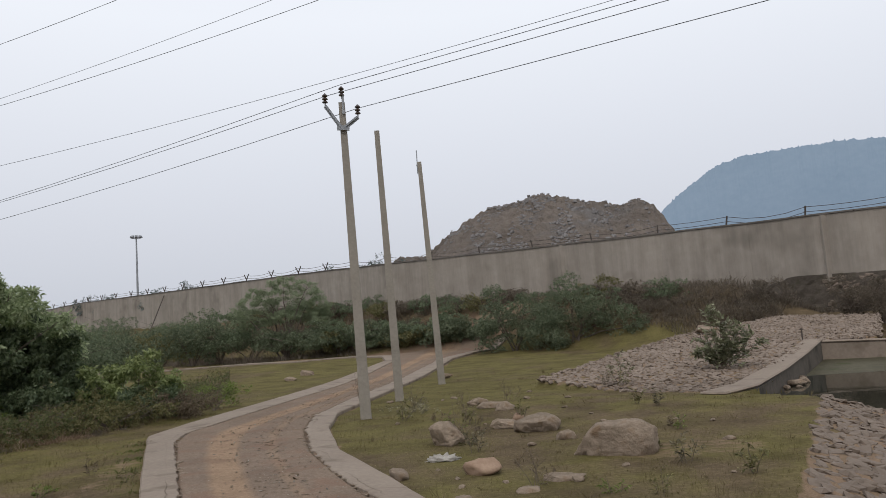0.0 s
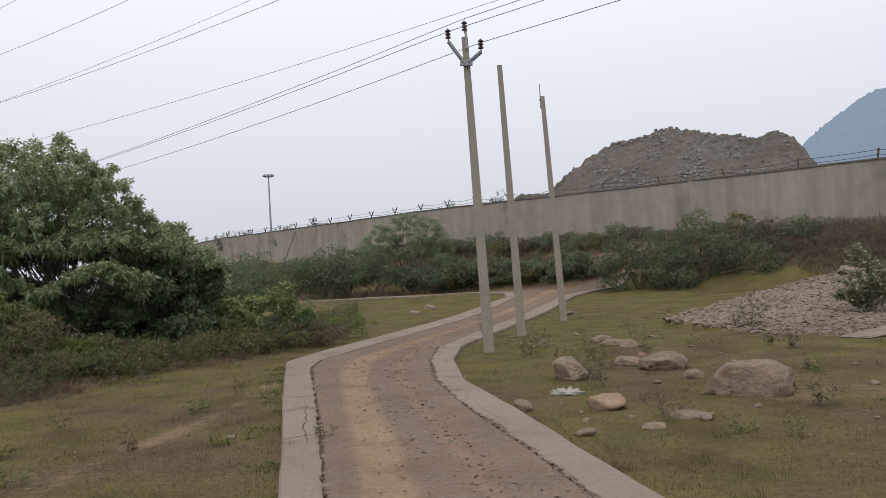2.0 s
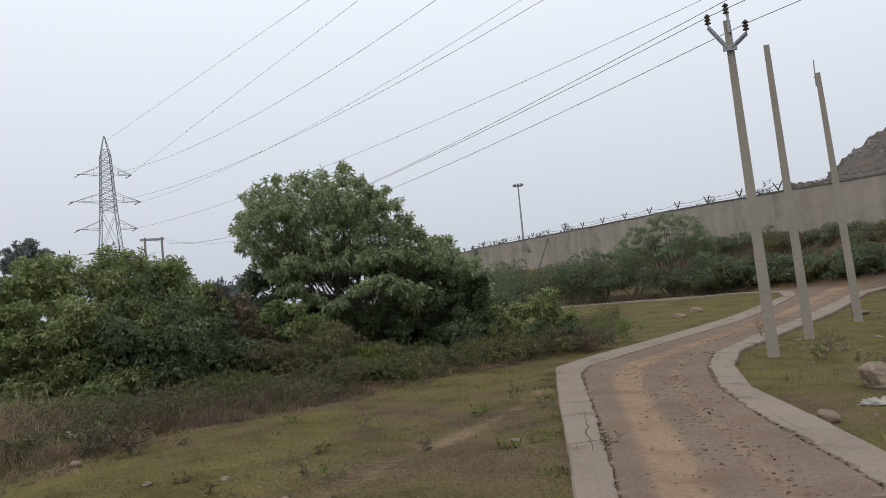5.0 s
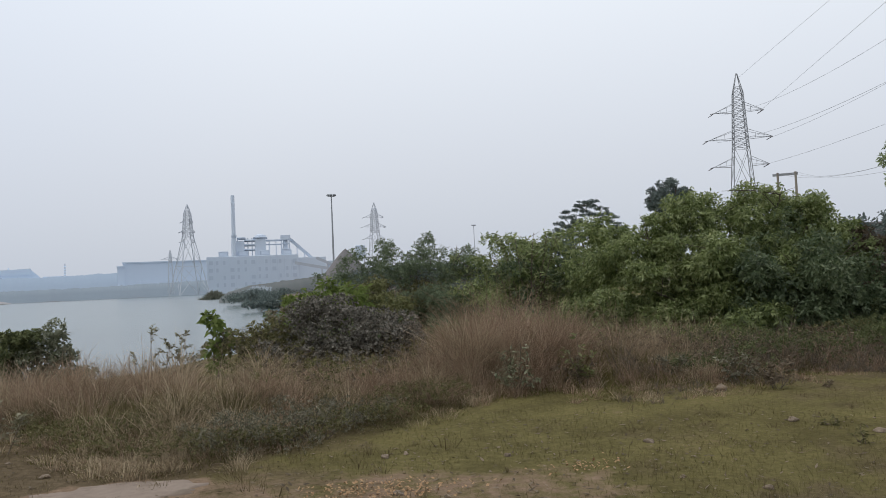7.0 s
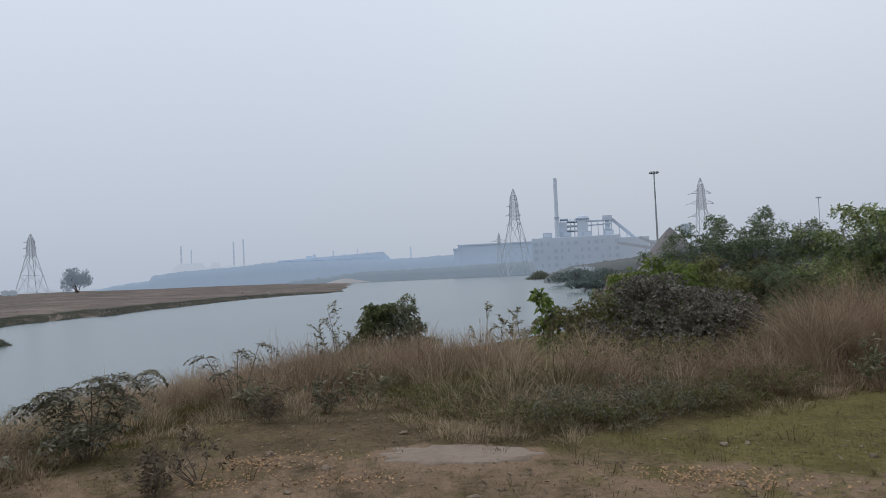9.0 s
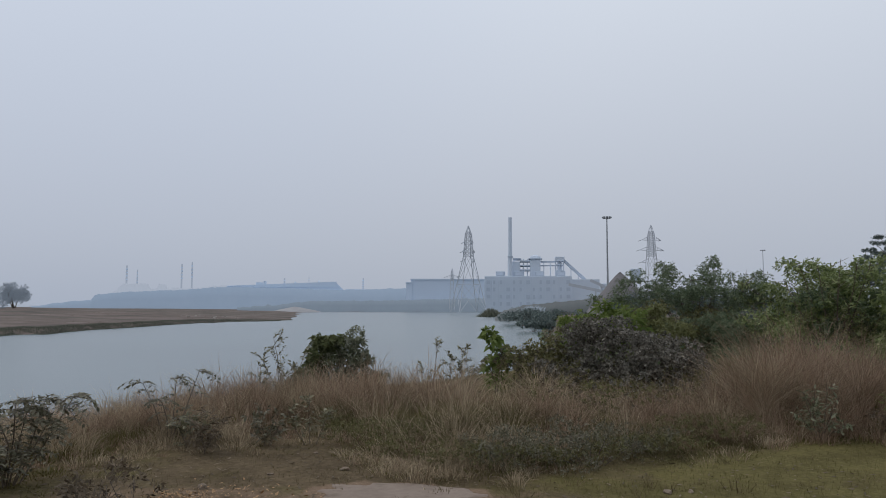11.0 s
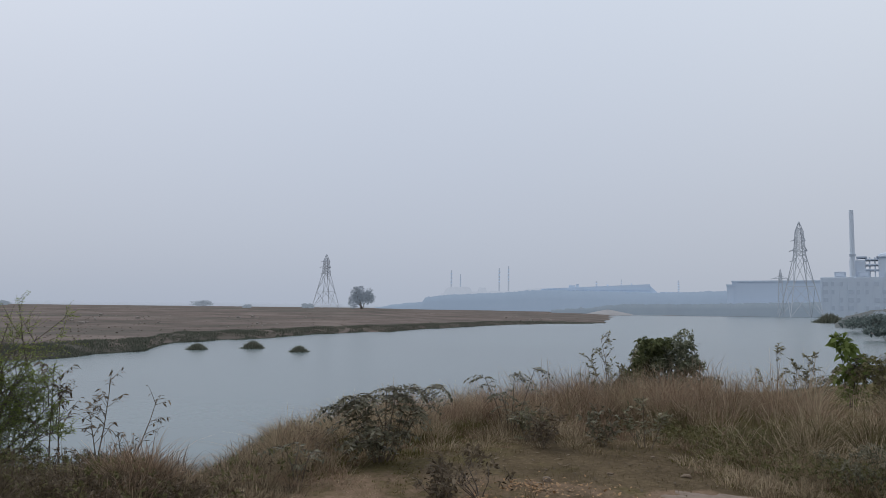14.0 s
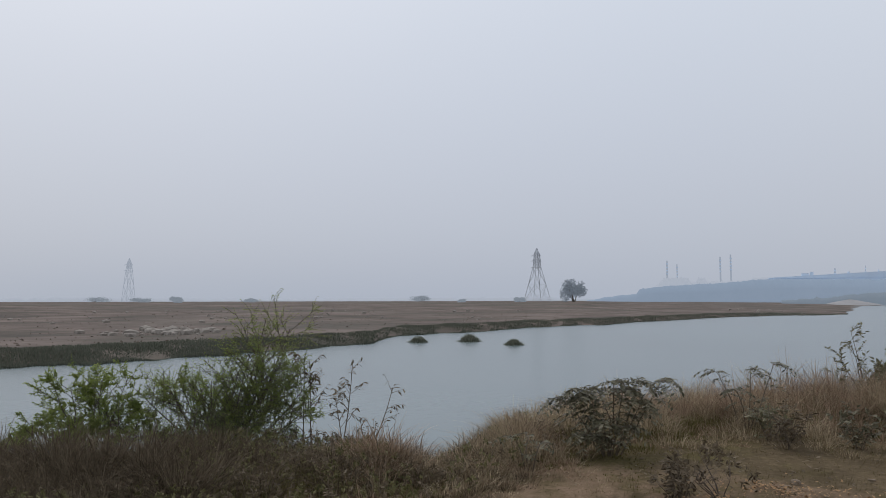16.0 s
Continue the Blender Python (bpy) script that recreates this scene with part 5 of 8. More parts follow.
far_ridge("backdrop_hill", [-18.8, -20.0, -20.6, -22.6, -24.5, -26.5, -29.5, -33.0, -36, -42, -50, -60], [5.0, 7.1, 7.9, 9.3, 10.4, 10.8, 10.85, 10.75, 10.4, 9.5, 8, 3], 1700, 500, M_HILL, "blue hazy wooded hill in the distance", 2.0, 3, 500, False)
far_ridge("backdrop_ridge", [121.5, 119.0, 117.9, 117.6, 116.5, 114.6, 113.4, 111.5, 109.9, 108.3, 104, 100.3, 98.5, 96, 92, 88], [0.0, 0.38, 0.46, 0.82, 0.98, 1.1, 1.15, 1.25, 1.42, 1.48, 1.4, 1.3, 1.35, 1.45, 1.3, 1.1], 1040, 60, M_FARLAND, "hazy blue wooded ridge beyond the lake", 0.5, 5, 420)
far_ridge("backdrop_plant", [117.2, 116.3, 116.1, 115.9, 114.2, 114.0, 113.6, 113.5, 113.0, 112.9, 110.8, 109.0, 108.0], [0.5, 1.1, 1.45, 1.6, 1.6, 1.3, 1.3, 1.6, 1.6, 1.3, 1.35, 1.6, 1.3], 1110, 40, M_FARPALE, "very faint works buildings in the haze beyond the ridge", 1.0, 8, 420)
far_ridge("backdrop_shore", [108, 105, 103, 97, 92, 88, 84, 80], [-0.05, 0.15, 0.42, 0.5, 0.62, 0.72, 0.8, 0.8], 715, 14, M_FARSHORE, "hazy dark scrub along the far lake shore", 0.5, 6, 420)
far_ridge("backdrop_horizon", [200, 175, 163, 158, 150, 140, 130, 121], [0.1, 0.15, 0.12, 0.2, 0.12, 0.1, 0.2, 0.15], 1900, 40, M_FARPALE, "hazy pale treeline on the horizon", 2.0, 7, 420)
far_ridge("earth_bank", [88.6, 88.0, 86.5, 84.5, 82.0, 79.6, 77, 73], [-0.75, -0.3, 0.15, 0.35, 0.6, 0.9, 1.2, 1.2], 235, 14, M_FARBANK, "hazy scrubby earth bank beside the lake", 0.12, 9, 90, False)


def local_frame(name, az, d, label, cat, foot=0.0, group=""):
    p = heading(az) * d
    root = empty(name, (p[0], p[1], foot), label, cat, group)
    root.rotation_euler = (0, 0, radians(az))
    return root


def box_part(name, root, b, mat, bevel=0.15):
    bm = bmesh.new()
    block(bm, *b, bevel)
    return part(name, bm, mat, root)


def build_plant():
    root = local_frame("process_plant", 86.0, 520, "haze-paled blue-grey industrial plant with stack, silos and conveyor", "factory", -1.5)
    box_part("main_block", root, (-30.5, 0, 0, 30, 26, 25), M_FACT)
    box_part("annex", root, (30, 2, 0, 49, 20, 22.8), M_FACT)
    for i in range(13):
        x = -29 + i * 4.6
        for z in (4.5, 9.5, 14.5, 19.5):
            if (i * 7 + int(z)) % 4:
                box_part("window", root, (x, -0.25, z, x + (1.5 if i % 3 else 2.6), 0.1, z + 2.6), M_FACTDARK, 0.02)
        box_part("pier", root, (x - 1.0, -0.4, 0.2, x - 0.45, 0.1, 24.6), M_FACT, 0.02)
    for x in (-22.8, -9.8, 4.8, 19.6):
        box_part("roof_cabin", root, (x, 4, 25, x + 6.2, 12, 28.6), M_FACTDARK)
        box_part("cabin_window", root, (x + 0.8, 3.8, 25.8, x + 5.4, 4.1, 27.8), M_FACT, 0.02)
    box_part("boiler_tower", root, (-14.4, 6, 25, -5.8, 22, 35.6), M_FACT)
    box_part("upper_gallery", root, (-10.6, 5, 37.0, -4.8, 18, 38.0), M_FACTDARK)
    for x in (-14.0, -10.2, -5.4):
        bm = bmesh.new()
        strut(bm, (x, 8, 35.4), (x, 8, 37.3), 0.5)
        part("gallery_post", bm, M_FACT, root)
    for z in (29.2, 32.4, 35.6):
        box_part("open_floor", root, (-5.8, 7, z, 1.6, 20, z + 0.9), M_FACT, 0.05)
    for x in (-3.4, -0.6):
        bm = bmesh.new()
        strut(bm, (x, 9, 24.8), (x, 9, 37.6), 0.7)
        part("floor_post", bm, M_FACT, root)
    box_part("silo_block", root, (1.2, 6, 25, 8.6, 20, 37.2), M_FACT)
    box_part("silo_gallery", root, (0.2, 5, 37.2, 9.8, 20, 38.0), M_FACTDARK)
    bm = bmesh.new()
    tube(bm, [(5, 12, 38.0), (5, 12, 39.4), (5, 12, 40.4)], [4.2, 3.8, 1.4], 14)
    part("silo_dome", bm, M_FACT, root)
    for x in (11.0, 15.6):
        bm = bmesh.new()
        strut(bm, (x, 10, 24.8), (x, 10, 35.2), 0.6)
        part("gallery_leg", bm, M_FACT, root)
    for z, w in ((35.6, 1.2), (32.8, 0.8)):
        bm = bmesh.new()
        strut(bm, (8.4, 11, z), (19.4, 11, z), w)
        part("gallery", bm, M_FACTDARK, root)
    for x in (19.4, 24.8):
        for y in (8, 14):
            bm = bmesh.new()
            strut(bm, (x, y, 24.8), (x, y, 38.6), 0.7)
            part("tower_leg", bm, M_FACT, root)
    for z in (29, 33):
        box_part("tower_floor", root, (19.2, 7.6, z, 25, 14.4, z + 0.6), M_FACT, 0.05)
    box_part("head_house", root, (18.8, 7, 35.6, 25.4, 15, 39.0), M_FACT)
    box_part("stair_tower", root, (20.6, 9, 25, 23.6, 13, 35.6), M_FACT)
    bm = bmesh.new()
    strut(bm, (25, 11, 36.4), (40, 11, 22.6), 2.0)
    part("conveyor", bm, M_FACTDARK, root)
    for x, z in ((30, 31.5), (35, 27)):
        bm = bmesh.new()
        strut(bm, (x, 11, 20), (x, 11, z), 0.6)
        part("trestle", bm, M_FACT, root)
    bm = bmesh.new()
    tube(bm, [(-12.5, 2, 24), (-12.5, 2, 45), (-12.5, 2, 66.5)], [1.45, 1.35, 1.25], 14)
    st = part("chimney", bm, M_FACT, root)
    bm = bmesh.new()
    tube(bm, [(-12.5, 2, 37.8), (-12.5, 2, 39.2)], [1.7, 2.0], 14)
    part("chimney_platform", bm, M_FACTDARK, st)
    # low pipe racks and hoppers beside the block
    for x, w, h in ((51, 5, 20), (57, 6, 17), (64, 4, 18.5)):
        box_part("hopper", root, (x, 4, 0, x + w, 12, h), M_FACT)


build_plant()


def build_shed(az, d, length, height, depth, label, bays, mat, foot=-1.5, climb=0.0, vents=()):
    """A long shed; its roof climbs towards the viewer's right by climb metres and ends in a lean-to."""
    root = local_frame("industrial_shed", az, d, label, "factory shed", foot, "far industrial sheds")

    def prism(name, x0, x1, z0, l0, l1, y0, y1, mt):
        bm = bmesh.new()
        v = [bm.verts.new(p) for p in ((x0, y0, z0), (x1, y0, z0), (x1, y1, z0), (x0, y1, z0), (x0, y0, l0), (x1, y0, l1), (x1, y1, l1), (x0, y1, l0))]
        for q in ((0, 3, 2, 1), (4, 5, 6, 7), (0, 1, 5, 4), (1, 2, 6, 5), (2, 3, 7, 6), (3, 0, 4, 7)):
            bm.faces.new([v[k] for k in q])
        return part(name, bm, mt, root)

    h = length / 2
    prism("wall", -h, h, 0, height - 1.2, height + climb - 1.2, 0, depth, mat)
    prism("roof", -h - 0.5, h + 0.5, height - 1.2, height, height + climb, -0.8, depth + 0.8, mat)
    prism("lean_to", h, h + length * 0.07, 0, height + climb - 1.5, (height + climb) * 0.72, 1, depth, mat)
    for i in range(bays):
        x = -h + (i + 0.5) * length / bays
        box_part("bay_panel", root, (x - 0.25 * length / bays, -0.3, 2, x + 0.25 * length / bays, 0.1, height * 0.45), mat, 0.02)
    for u, w, up in vents:
        x = -h + u * length
        box_part("roof_vent", root, (x - w / 2, 3, height + climb * u - 0.5, x + w / 2, 9, height + climb * u + up), M_FARSHED, 0.05)
    return root


build_shed(92.1, 735, 75, 31.5, 30, "long blue sheet-clad factory shed across the lake, paled by haze", 9, M_SHED)
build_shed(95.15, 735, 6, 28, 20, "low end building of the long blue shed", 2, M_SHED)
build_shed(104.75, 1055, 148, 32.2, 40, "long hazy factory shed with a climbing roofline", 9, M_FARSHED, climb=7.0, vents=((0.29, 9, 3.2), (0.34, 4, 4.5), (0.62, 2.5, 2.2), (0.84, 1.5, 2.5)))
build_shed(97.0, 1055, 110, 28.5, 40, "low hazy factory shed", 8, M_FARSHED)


def far_stack(az, d, z, r, label):
    root = local_frame("chimney_stack", az, d, label, "chimney", 0, "far chimneys")
    bm = bmesh.new()
    tube(bm, [(0, 0, 0), (0, 0, z * 0.6), (0, 0, z)], [r, r * 0.85, r * 0.7], 8)
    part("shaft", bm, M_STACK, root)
    for k in range(4):
        zz = z * (0.66 + 0.08 * k)
        bm = bmesh.new()
        tube(bm, [(0, 0, zz), (0, 0, zz + z * 0.03)], [r * 0.95, r * 0.95], 8)
        part("band", bm, M_FARSHED, root)


for a, z, r in ((115.64, 59, 1.5), (114.94, 53.5, 1.1), (111.95, 63, 1.4), (111.24, 66, 1.4)):
    far_stack(a, 1120, z, r, "slender hazy chimney with bands on the horizon")
for a, z, r in ((104.6, 43.5, 1.5), (102.78, 46, 0.7), (98.68, 44.5, 1.4)):
    far_stack(a, 1100, z, r, "thin hazy chimney above the far sheds")


def cone_heap(az, d, r, h, label, mat, foot=0.0, seed=3):
    p = heading(az) * d
    bm = bmesh.new()
    n = 40
    rings = []
    for u in np.linspace(0, 1, 9):
        ring = []
        for k in range(n):
            a = math.tau * k / n
            rr = r * (1 - u) * (1 + 0.06 * math.sin(3 * a + seed)) + 0.4 * (1 - u)
            ring.append(bm.verts.new((rr * math.cos(a), rr * math.sin(a), h * (1 - (1 - u) ** 1.15) + 0.12 * math.sin(7 * a + 9 * u))))
        rings.append(ring)
    for r0, r1 in zip(rings, rings[1:]):
        for k in range(n):
            bm.faces.new((r0[k], r0[(k + 1) % n], r1[(k + 1) % n], r1[k]))
    bm.faces.new(rings[-1])
    o = part("stockpile", bm, mat)
    o.location = (p[0], p[1], foot)
    tagged(o, label, "stockpile")


cone_heap(79.2, 200, 9.5, 11.4, "conical grey-brown stockpile of crushed material", M_HEAP, -0.5)
cone_heap(103.8, 690, 22, 4.6, "low sandy spoil heap on the far shore", M_SANDHEAP, -2.5)
conv = local_frame("stacker_conveyor", 80.6, 215, "inclined stacker conveyor at the stockpile", "conveyor", 0)
for k, (x0, z0, x1, z1) in enumerate(((-9, 8.2, 6, 5.0), (-3, 9.4, 3, 6.5))):
    bm = bmesh.new()
    strut(bm, (x0, 0, z0), (x1, 0, z1), 0.8)
    part("belt_frame", bm, M_STEELFAR, conv)
    bm = bmesh.new()
    strut(bm, ((x0 + x1) / 2, 0, -0.2), ((x0 + x1) / 2, 0, (z0 + z1) / 2), 0.4)
    part("trestle", bm, M_STEELFAR, conv)
cab = local_frame("control_cabin", 78.05, 210, "small dark control cabin on legs", "cabin", 0)
box_part("body", cab, (-1.4, -1.4, 9.0, 1.4, 1.4, 12.2), M_FACTDARK)
for x in (-1.1, 1.1):
    bm = bmesh.new()
    strut(bm, (x, 0, -0.2), (x, 0, 9.0), 0.3)
    part("leg", bm, M_STEELFAR, cab)
box_part("platform", cab, (-2.4, -1.8, 8.6, 12, 1.8, 9.0), M_STEELFAR)
far_sh = local_frame("low_building", 43.2, 120, "low grey building glimpsed between bushes", "building", 0)
box_part("wall", far_sh, (-5, 0, 0, 5, 6, 6.6), M_HEAP)
box_part("roof", far_sh, (-5.4, -0.4, 6.6, 5.4, 6.4, 7.0), M_HEAP)


# ---------- foliage ----------
def leaf_cloud(rng, lobes, sprigs, n_leaf, length, width, droop, shell=0.62, up_bias=0.25, floor_z=None):
    """Leaves in rosettes over the lobes (centre, radii). Returns vertices and quads; each leaf is an island."""
    C = np.array([l[0] for l in lobes], dtype=float)
    S = np.array([l[1] for l in lobes], dtype=float)
    wgt = (S[:, 0] * S[:, 1] * S[:, 2]) ** 0.62
    pick = rng.choice(len(lobes), sprigs, p=wgt / wgt.sum())
    v = rng.normal(0, 1, (sprigs, 3))
    v[:, 2] += up_bias
    v /= np.linalg.norm(v, axis=1, keepdims=True)
    rad = shell + (1.08 - shell) * rng.random(sprigs) ** 0.7
    rad *= 1 + 0.16 * np.sin(5 * v[:, 0] + pick) * np.sin(4.3 * v[:, 2] + 2 * pick) + rng.normal(0, 0.05, sprigs)
    pos = C[pick] + v * S[pick] * rad[:, None]
    if floor_z is not None:
        keep = pos[:, 2] > floor_z(pos[:, 0], pos[:, 1]) + 0.03
        pos, v = pos[keep], v[keep]
    m = len(pos)
    axis = v * 0.75 + rng.normal(0, 0.45, (m, 3)) + [0, 0, 0.25]
    axis /= np.linalg.norm(axis, axis=1, keepdims=True)
    ref = np.where(np.abs(axis[:, 2:3]) < 0.9, [[0.0, 0, 1]], [[1.0, 0, 0]])
    e1 = np.cross(axis, ref)
    e1 /= np.linalg.norm(e1, axis=1, keepdims=True)
    e2 = np.cross(axis, e1)
    ang = rng.random((m, 1)) * 6.28 + np.arange(n_leaf)[None] * (6.28 / n_leaf) + rng.normal(0, 0.35, (m, n_leaf))
    tilt = rng.uniform(0.5, 1.55, (m, n_leaf))
    dirs = axis[:, None] * np.cos(tilt)[..., None] + (e1[:, None] * np.cos(ang)[..., None] + e2[:, None] * np.sin(ang)[..., None]) * np.sin(tilt)[..., None]
    dirs[..., 2] -= droop * rng.random((m, n_leaf))
    dirs /= np.linalg.norm(dirs, axis=2, keepdims=True)
    L = length * rng.uniform(0.6, 1.25, (m, n_leaf, 1))
    base = pos[:, None] + axis[:, None] * (rng.random((m, n_leaf, 1)) - 0.5) * length * 0.8 + dirs * 0.1 * L
    side = np.cross(dirs, axis[:, None] + rng.normal(0, 0.35, (m, n_leaf, 3)))
    side /= np.linalg.norm(side, axis=2, keepdims=True) + 1e-6
    W = L * (width / length) * 0.5
    midp = base + dirs * L * 0.45
    tip = base + dirs * L - np.array([0, 0, 1.0]) * L * 0.22 * droop
    q = np.stack([base, midp + side * W, tip, midp - side * W], 2).reshape(-1, 3)
    f = np.arange(len(q)).reshape(-1, 4)
    return q, f


def plant(name, label, cat, base, lobes, sprigs, leaf, mat, seed, group="", stems=5, stem_r=0.035, shell=0.62, bark=None, up_bias=0.25, extra=(), clumps=9):
    """A shrub or tree: stems or trunk with limbs, and one or more crowns of leaves. Lobes are (bearing, distance, height, radius, radius up)."""
    rng = np.random.default_rng(seed)
    b = on_ground(*base)
    root = empty(name, b, label, cat, group)
    inv = Matrix.Translation(-b)

    def absolute(ls):
        out = []
        for az, d, z, r, rz in ls:
            p = heading(az) * d
            out.append(((p[0], p[1], z), (r, r, rz)))
        return out

    bm = bmesh.new()
    la = absolute(lobes)
    targets = [la[k % len(la)] for k in range(stems)]
    for k, (c, s) in enumerate(targets):
        tip = Vector(c) + Vector((rng.uniform(-0.7, 0.7) * s[0], rng.uniform(-0.7, 0.7) * s[1], rng.uniform(0.0, 0.85) * s[2]))
        st = b + Vector((rng.normal(0, stem_r * 2), rng.normal(0, stem_r * 2), -0.08))
        m1 = st.lerp(tip, 0.35) + Vector((rng.normal(0, 0.06), rng.normal(0, 0.06), 0.12)) * (tip - st).length * 0.5
        m2 = st.lerp(tip, 0.7) + Vector((rng.normal(0, 0.08), rng.normal(0, 0.08), 0.06)) * (tip - st).length * 0.5
        tube(bm, [st, m1, m2, tip], [stem_r, stem_r * 0.7, stem_r * 0.42, stem_r * 0.15], 6)
        for _ in range(5):
            u = rng.uniform(0.35, 0.95)
            p0 = m1.lerp(tip, u)
            p2 = p0 + Vector((rng.normal(0, 0.55) * s[0], rng.normal(0, 0.55) * s[1], rng.uniform(-0.1, 0.65) * s[2]))
            tube(bm, [p0, p0.lerp(p2, 0.5) + Vector((0, 0, 0.05)), p2], [stem_r * 0.32, stem_r * 0.2, stem_r * 0.08], 4)
    o = part("trunk" if cat == "tree" else "woody_frame", bm, bark or M_BARK, root)
    o.matrix_parent_inverse = inv
    for ls, cnt, lf, mt, nm in [(lobes, sprigs, leaf, mat, "crown")] + list(extra):
        cl = absolute(ls)
        if clumps:
            fine = []
            for c, s in cl:
                fine.append((c, tuple(0.62 * t for t in s)))
                for _ in range(clumps):
                    w = rng.normal(0, 1, 3) + [0, 0, 0.2]
                    w /= np.linalg.norm(w)
                    k = rng.uniform(0.22, 0.42)
                    fine.append((tuple(np.array(c) + w * np.array(s) * rng.uniform(0.62, 1.16)), (s[0] * k, s[1] * k, s[2] * k * 0.8)))
            cl = fine
        q, f = leaf_cloud(rng, cl, cnt, lf[2], lf[0], lf[1], lf[3], shell, up_bias, ground_z)
        o = new(nm, mesh_from(nm, q, f, mt))
        o.parent = root
        o.matrix_parent_inverse = inv
    return root


def branchy(name, label, cat, base, stems, leaf, mat, seed, group="", levels=2, kids=(10, 6), radius=0.012, bark=None, leafy=10, bend=0.15, tip_only=0.0, ratio=0.42, foot=None):
    """An open plant grown branch by branch: stems are (lean to the left, lean away, rise) in metres, leaves sit along the last twigs."""
    rng = np.random.default_rng(seed)
    b = on_ground(*base)
    if foot is not None:
        b.z = foot
    root = empty(name, b, label, cat, group)
    inv = Matrix.Translation(-b)
    h = heading(base[0])
    away, left = Vector((h[0], h[1], 0)), Vector((-h[1], h[0], 0))
    bm = bmesh.new()
    twigs = []

    def limb(p, v, r, level):
        pts = [p]
        n = 5 if level == 0 else 4
        q, step = p.copy(), v / (n - 1)
        for k in range(n - 1):
            j = Vector(rng.normal(0, bend, 3)) * step.length
            q = q + step + j + Vector((0, 0, 0.12 * bend * step.length))
            pts.append(q.copy())
        tube(bm, pts, list(np.linspace(r, r * 0.35, n)), 5 if level == 0 else 3)
        if level >= levels:
            twigs.append(pts)
            return
        if level > 0:
            twigs.append(pts[-2:])
        for k in range(kids[min(level, len(kids) - 1)]):
            u = rng.uniform(0.22, 0.98) * (n - 1)
            a, t = int(min(u, n - 2)), u - int(min(u, n - 2))
            o = pts[a].lerp(pts[a + 1], t)
            d = v.normalized()
            side = Vector(rng.normal(0, 1, 3))
            side = (side - d * side.dot(d)).normalized()
            w = (d * rng.uniform(0.35, 0.9) + side * rng.uniform(0.6, 1.0)).normalized()
            w.z += 0.12
            limb(o, w * v.length * ratio * rng.uniform(0.6, 1.2) * (1.1 - 0.5 * u / (n - 1)), r * 0.45, level + 1)

    for lx, ay, rz in stems:
        limb(b + Vector((rng.normal(0, 0.03), rng.normal(0, 0.03), -0.05)), left * lx + away * ay + Vector((0, 0, rz)), radius, 0)
    o = part("woody_frame", bm, bark or M_TWIG, root)
    o.matrix_parent_inverse = inv
    P, D = [], []
    for pts in twigs:
        for u in np.linspace(tip_only, 1.0, leafy) * (len(pts) - 1):
            a = int(min(u, len(pts) - 2))
            P.append(pts[a].lerp(pts[a + 1], u - a))
            D.append((pts[a + 1] - pts[a]).normalized())
    P, D = np.array(P), np.array(D)
    P, D = np.repeat(P, 2, 0), np.repeat(D, 2, 0)
    n = len(P)
    s = np.cross(D, [0, 0, 1.0]) + rng.normal(0, 0.25, (n, 3))
    s *= np.where(np.arange(n) % 2 == 0, 1, -1)[:, None]
    d = D * 0.55 + s + rng.normal(0, 0.25, (n, 3)) - np.array([0, 0, leaf[3]])
    d /= np.linalg.norm(d, axis=1, keepdims=True)
    L = leaf[0] * rng.uniform(0.6, 1.25, (n, 1))
    w = np.cross(d, rng.normal(0, 0.4, (n, 3)) + [0, 0, 1.0])
    w /= np.linalg.norm(w, axis=1, keepdims=True) + 1e-6
    w *= L * leaf[1] / leaf[0] * 0.5
    q = np.stack([P, P + d * L * 0.45 + w, P + d * L - [0, 0, 0.01], P + d * L * 0.45 - w], 1).reshape(-1, 3)
    o = new("crown", mesh_from("crown", q, np.arange(len(q)).reshape(-1, 4), mat))
    o.parent = root
    o.matrix_parent_inverse = inv
    return root


def crown_lobes(seed, n, azs, tops, feet, dist, deep, r0, r1, flat=0.7):
    """Lobes (bearing, distance, height, radius, radius up) scattered between an upper and a lower outline over bearings."""
    rng = np.random.default_rng(seed)
    out, spots = [], []
    while len(out) < n:
        best = None
        for _ in range(14):
            a = rng.uniform(min(azs), max(azs))
            t, b = float(np.interp(a, azs, tops)), float(np.interp(a, azs, feet))
            r = rng.uniform(r0, r1)
            if t - b < r * 0.6:
                continue
            z = min(rng.uniform(b, t), t - r * flat * 0.8)
            q = np.array((radians(a) * dist, z * 1.1))
            gap = min((float(np.hypot(*(q - w))) for w in spots), default=9.0)
            if best is None or gap > best[0]:
                best = (gap, q, (a, dist + rng.normal(0, deep), z, r, r * flat))
        if best:
            spots.append(best[1])
            out.append(best[2])
    return out


# leaf: length, width, leaves in a rosette, droop
BROAD, SMALL = (0.095, 0.04, 6, 0.55), (0.07, 0.032, 8, 0.3)

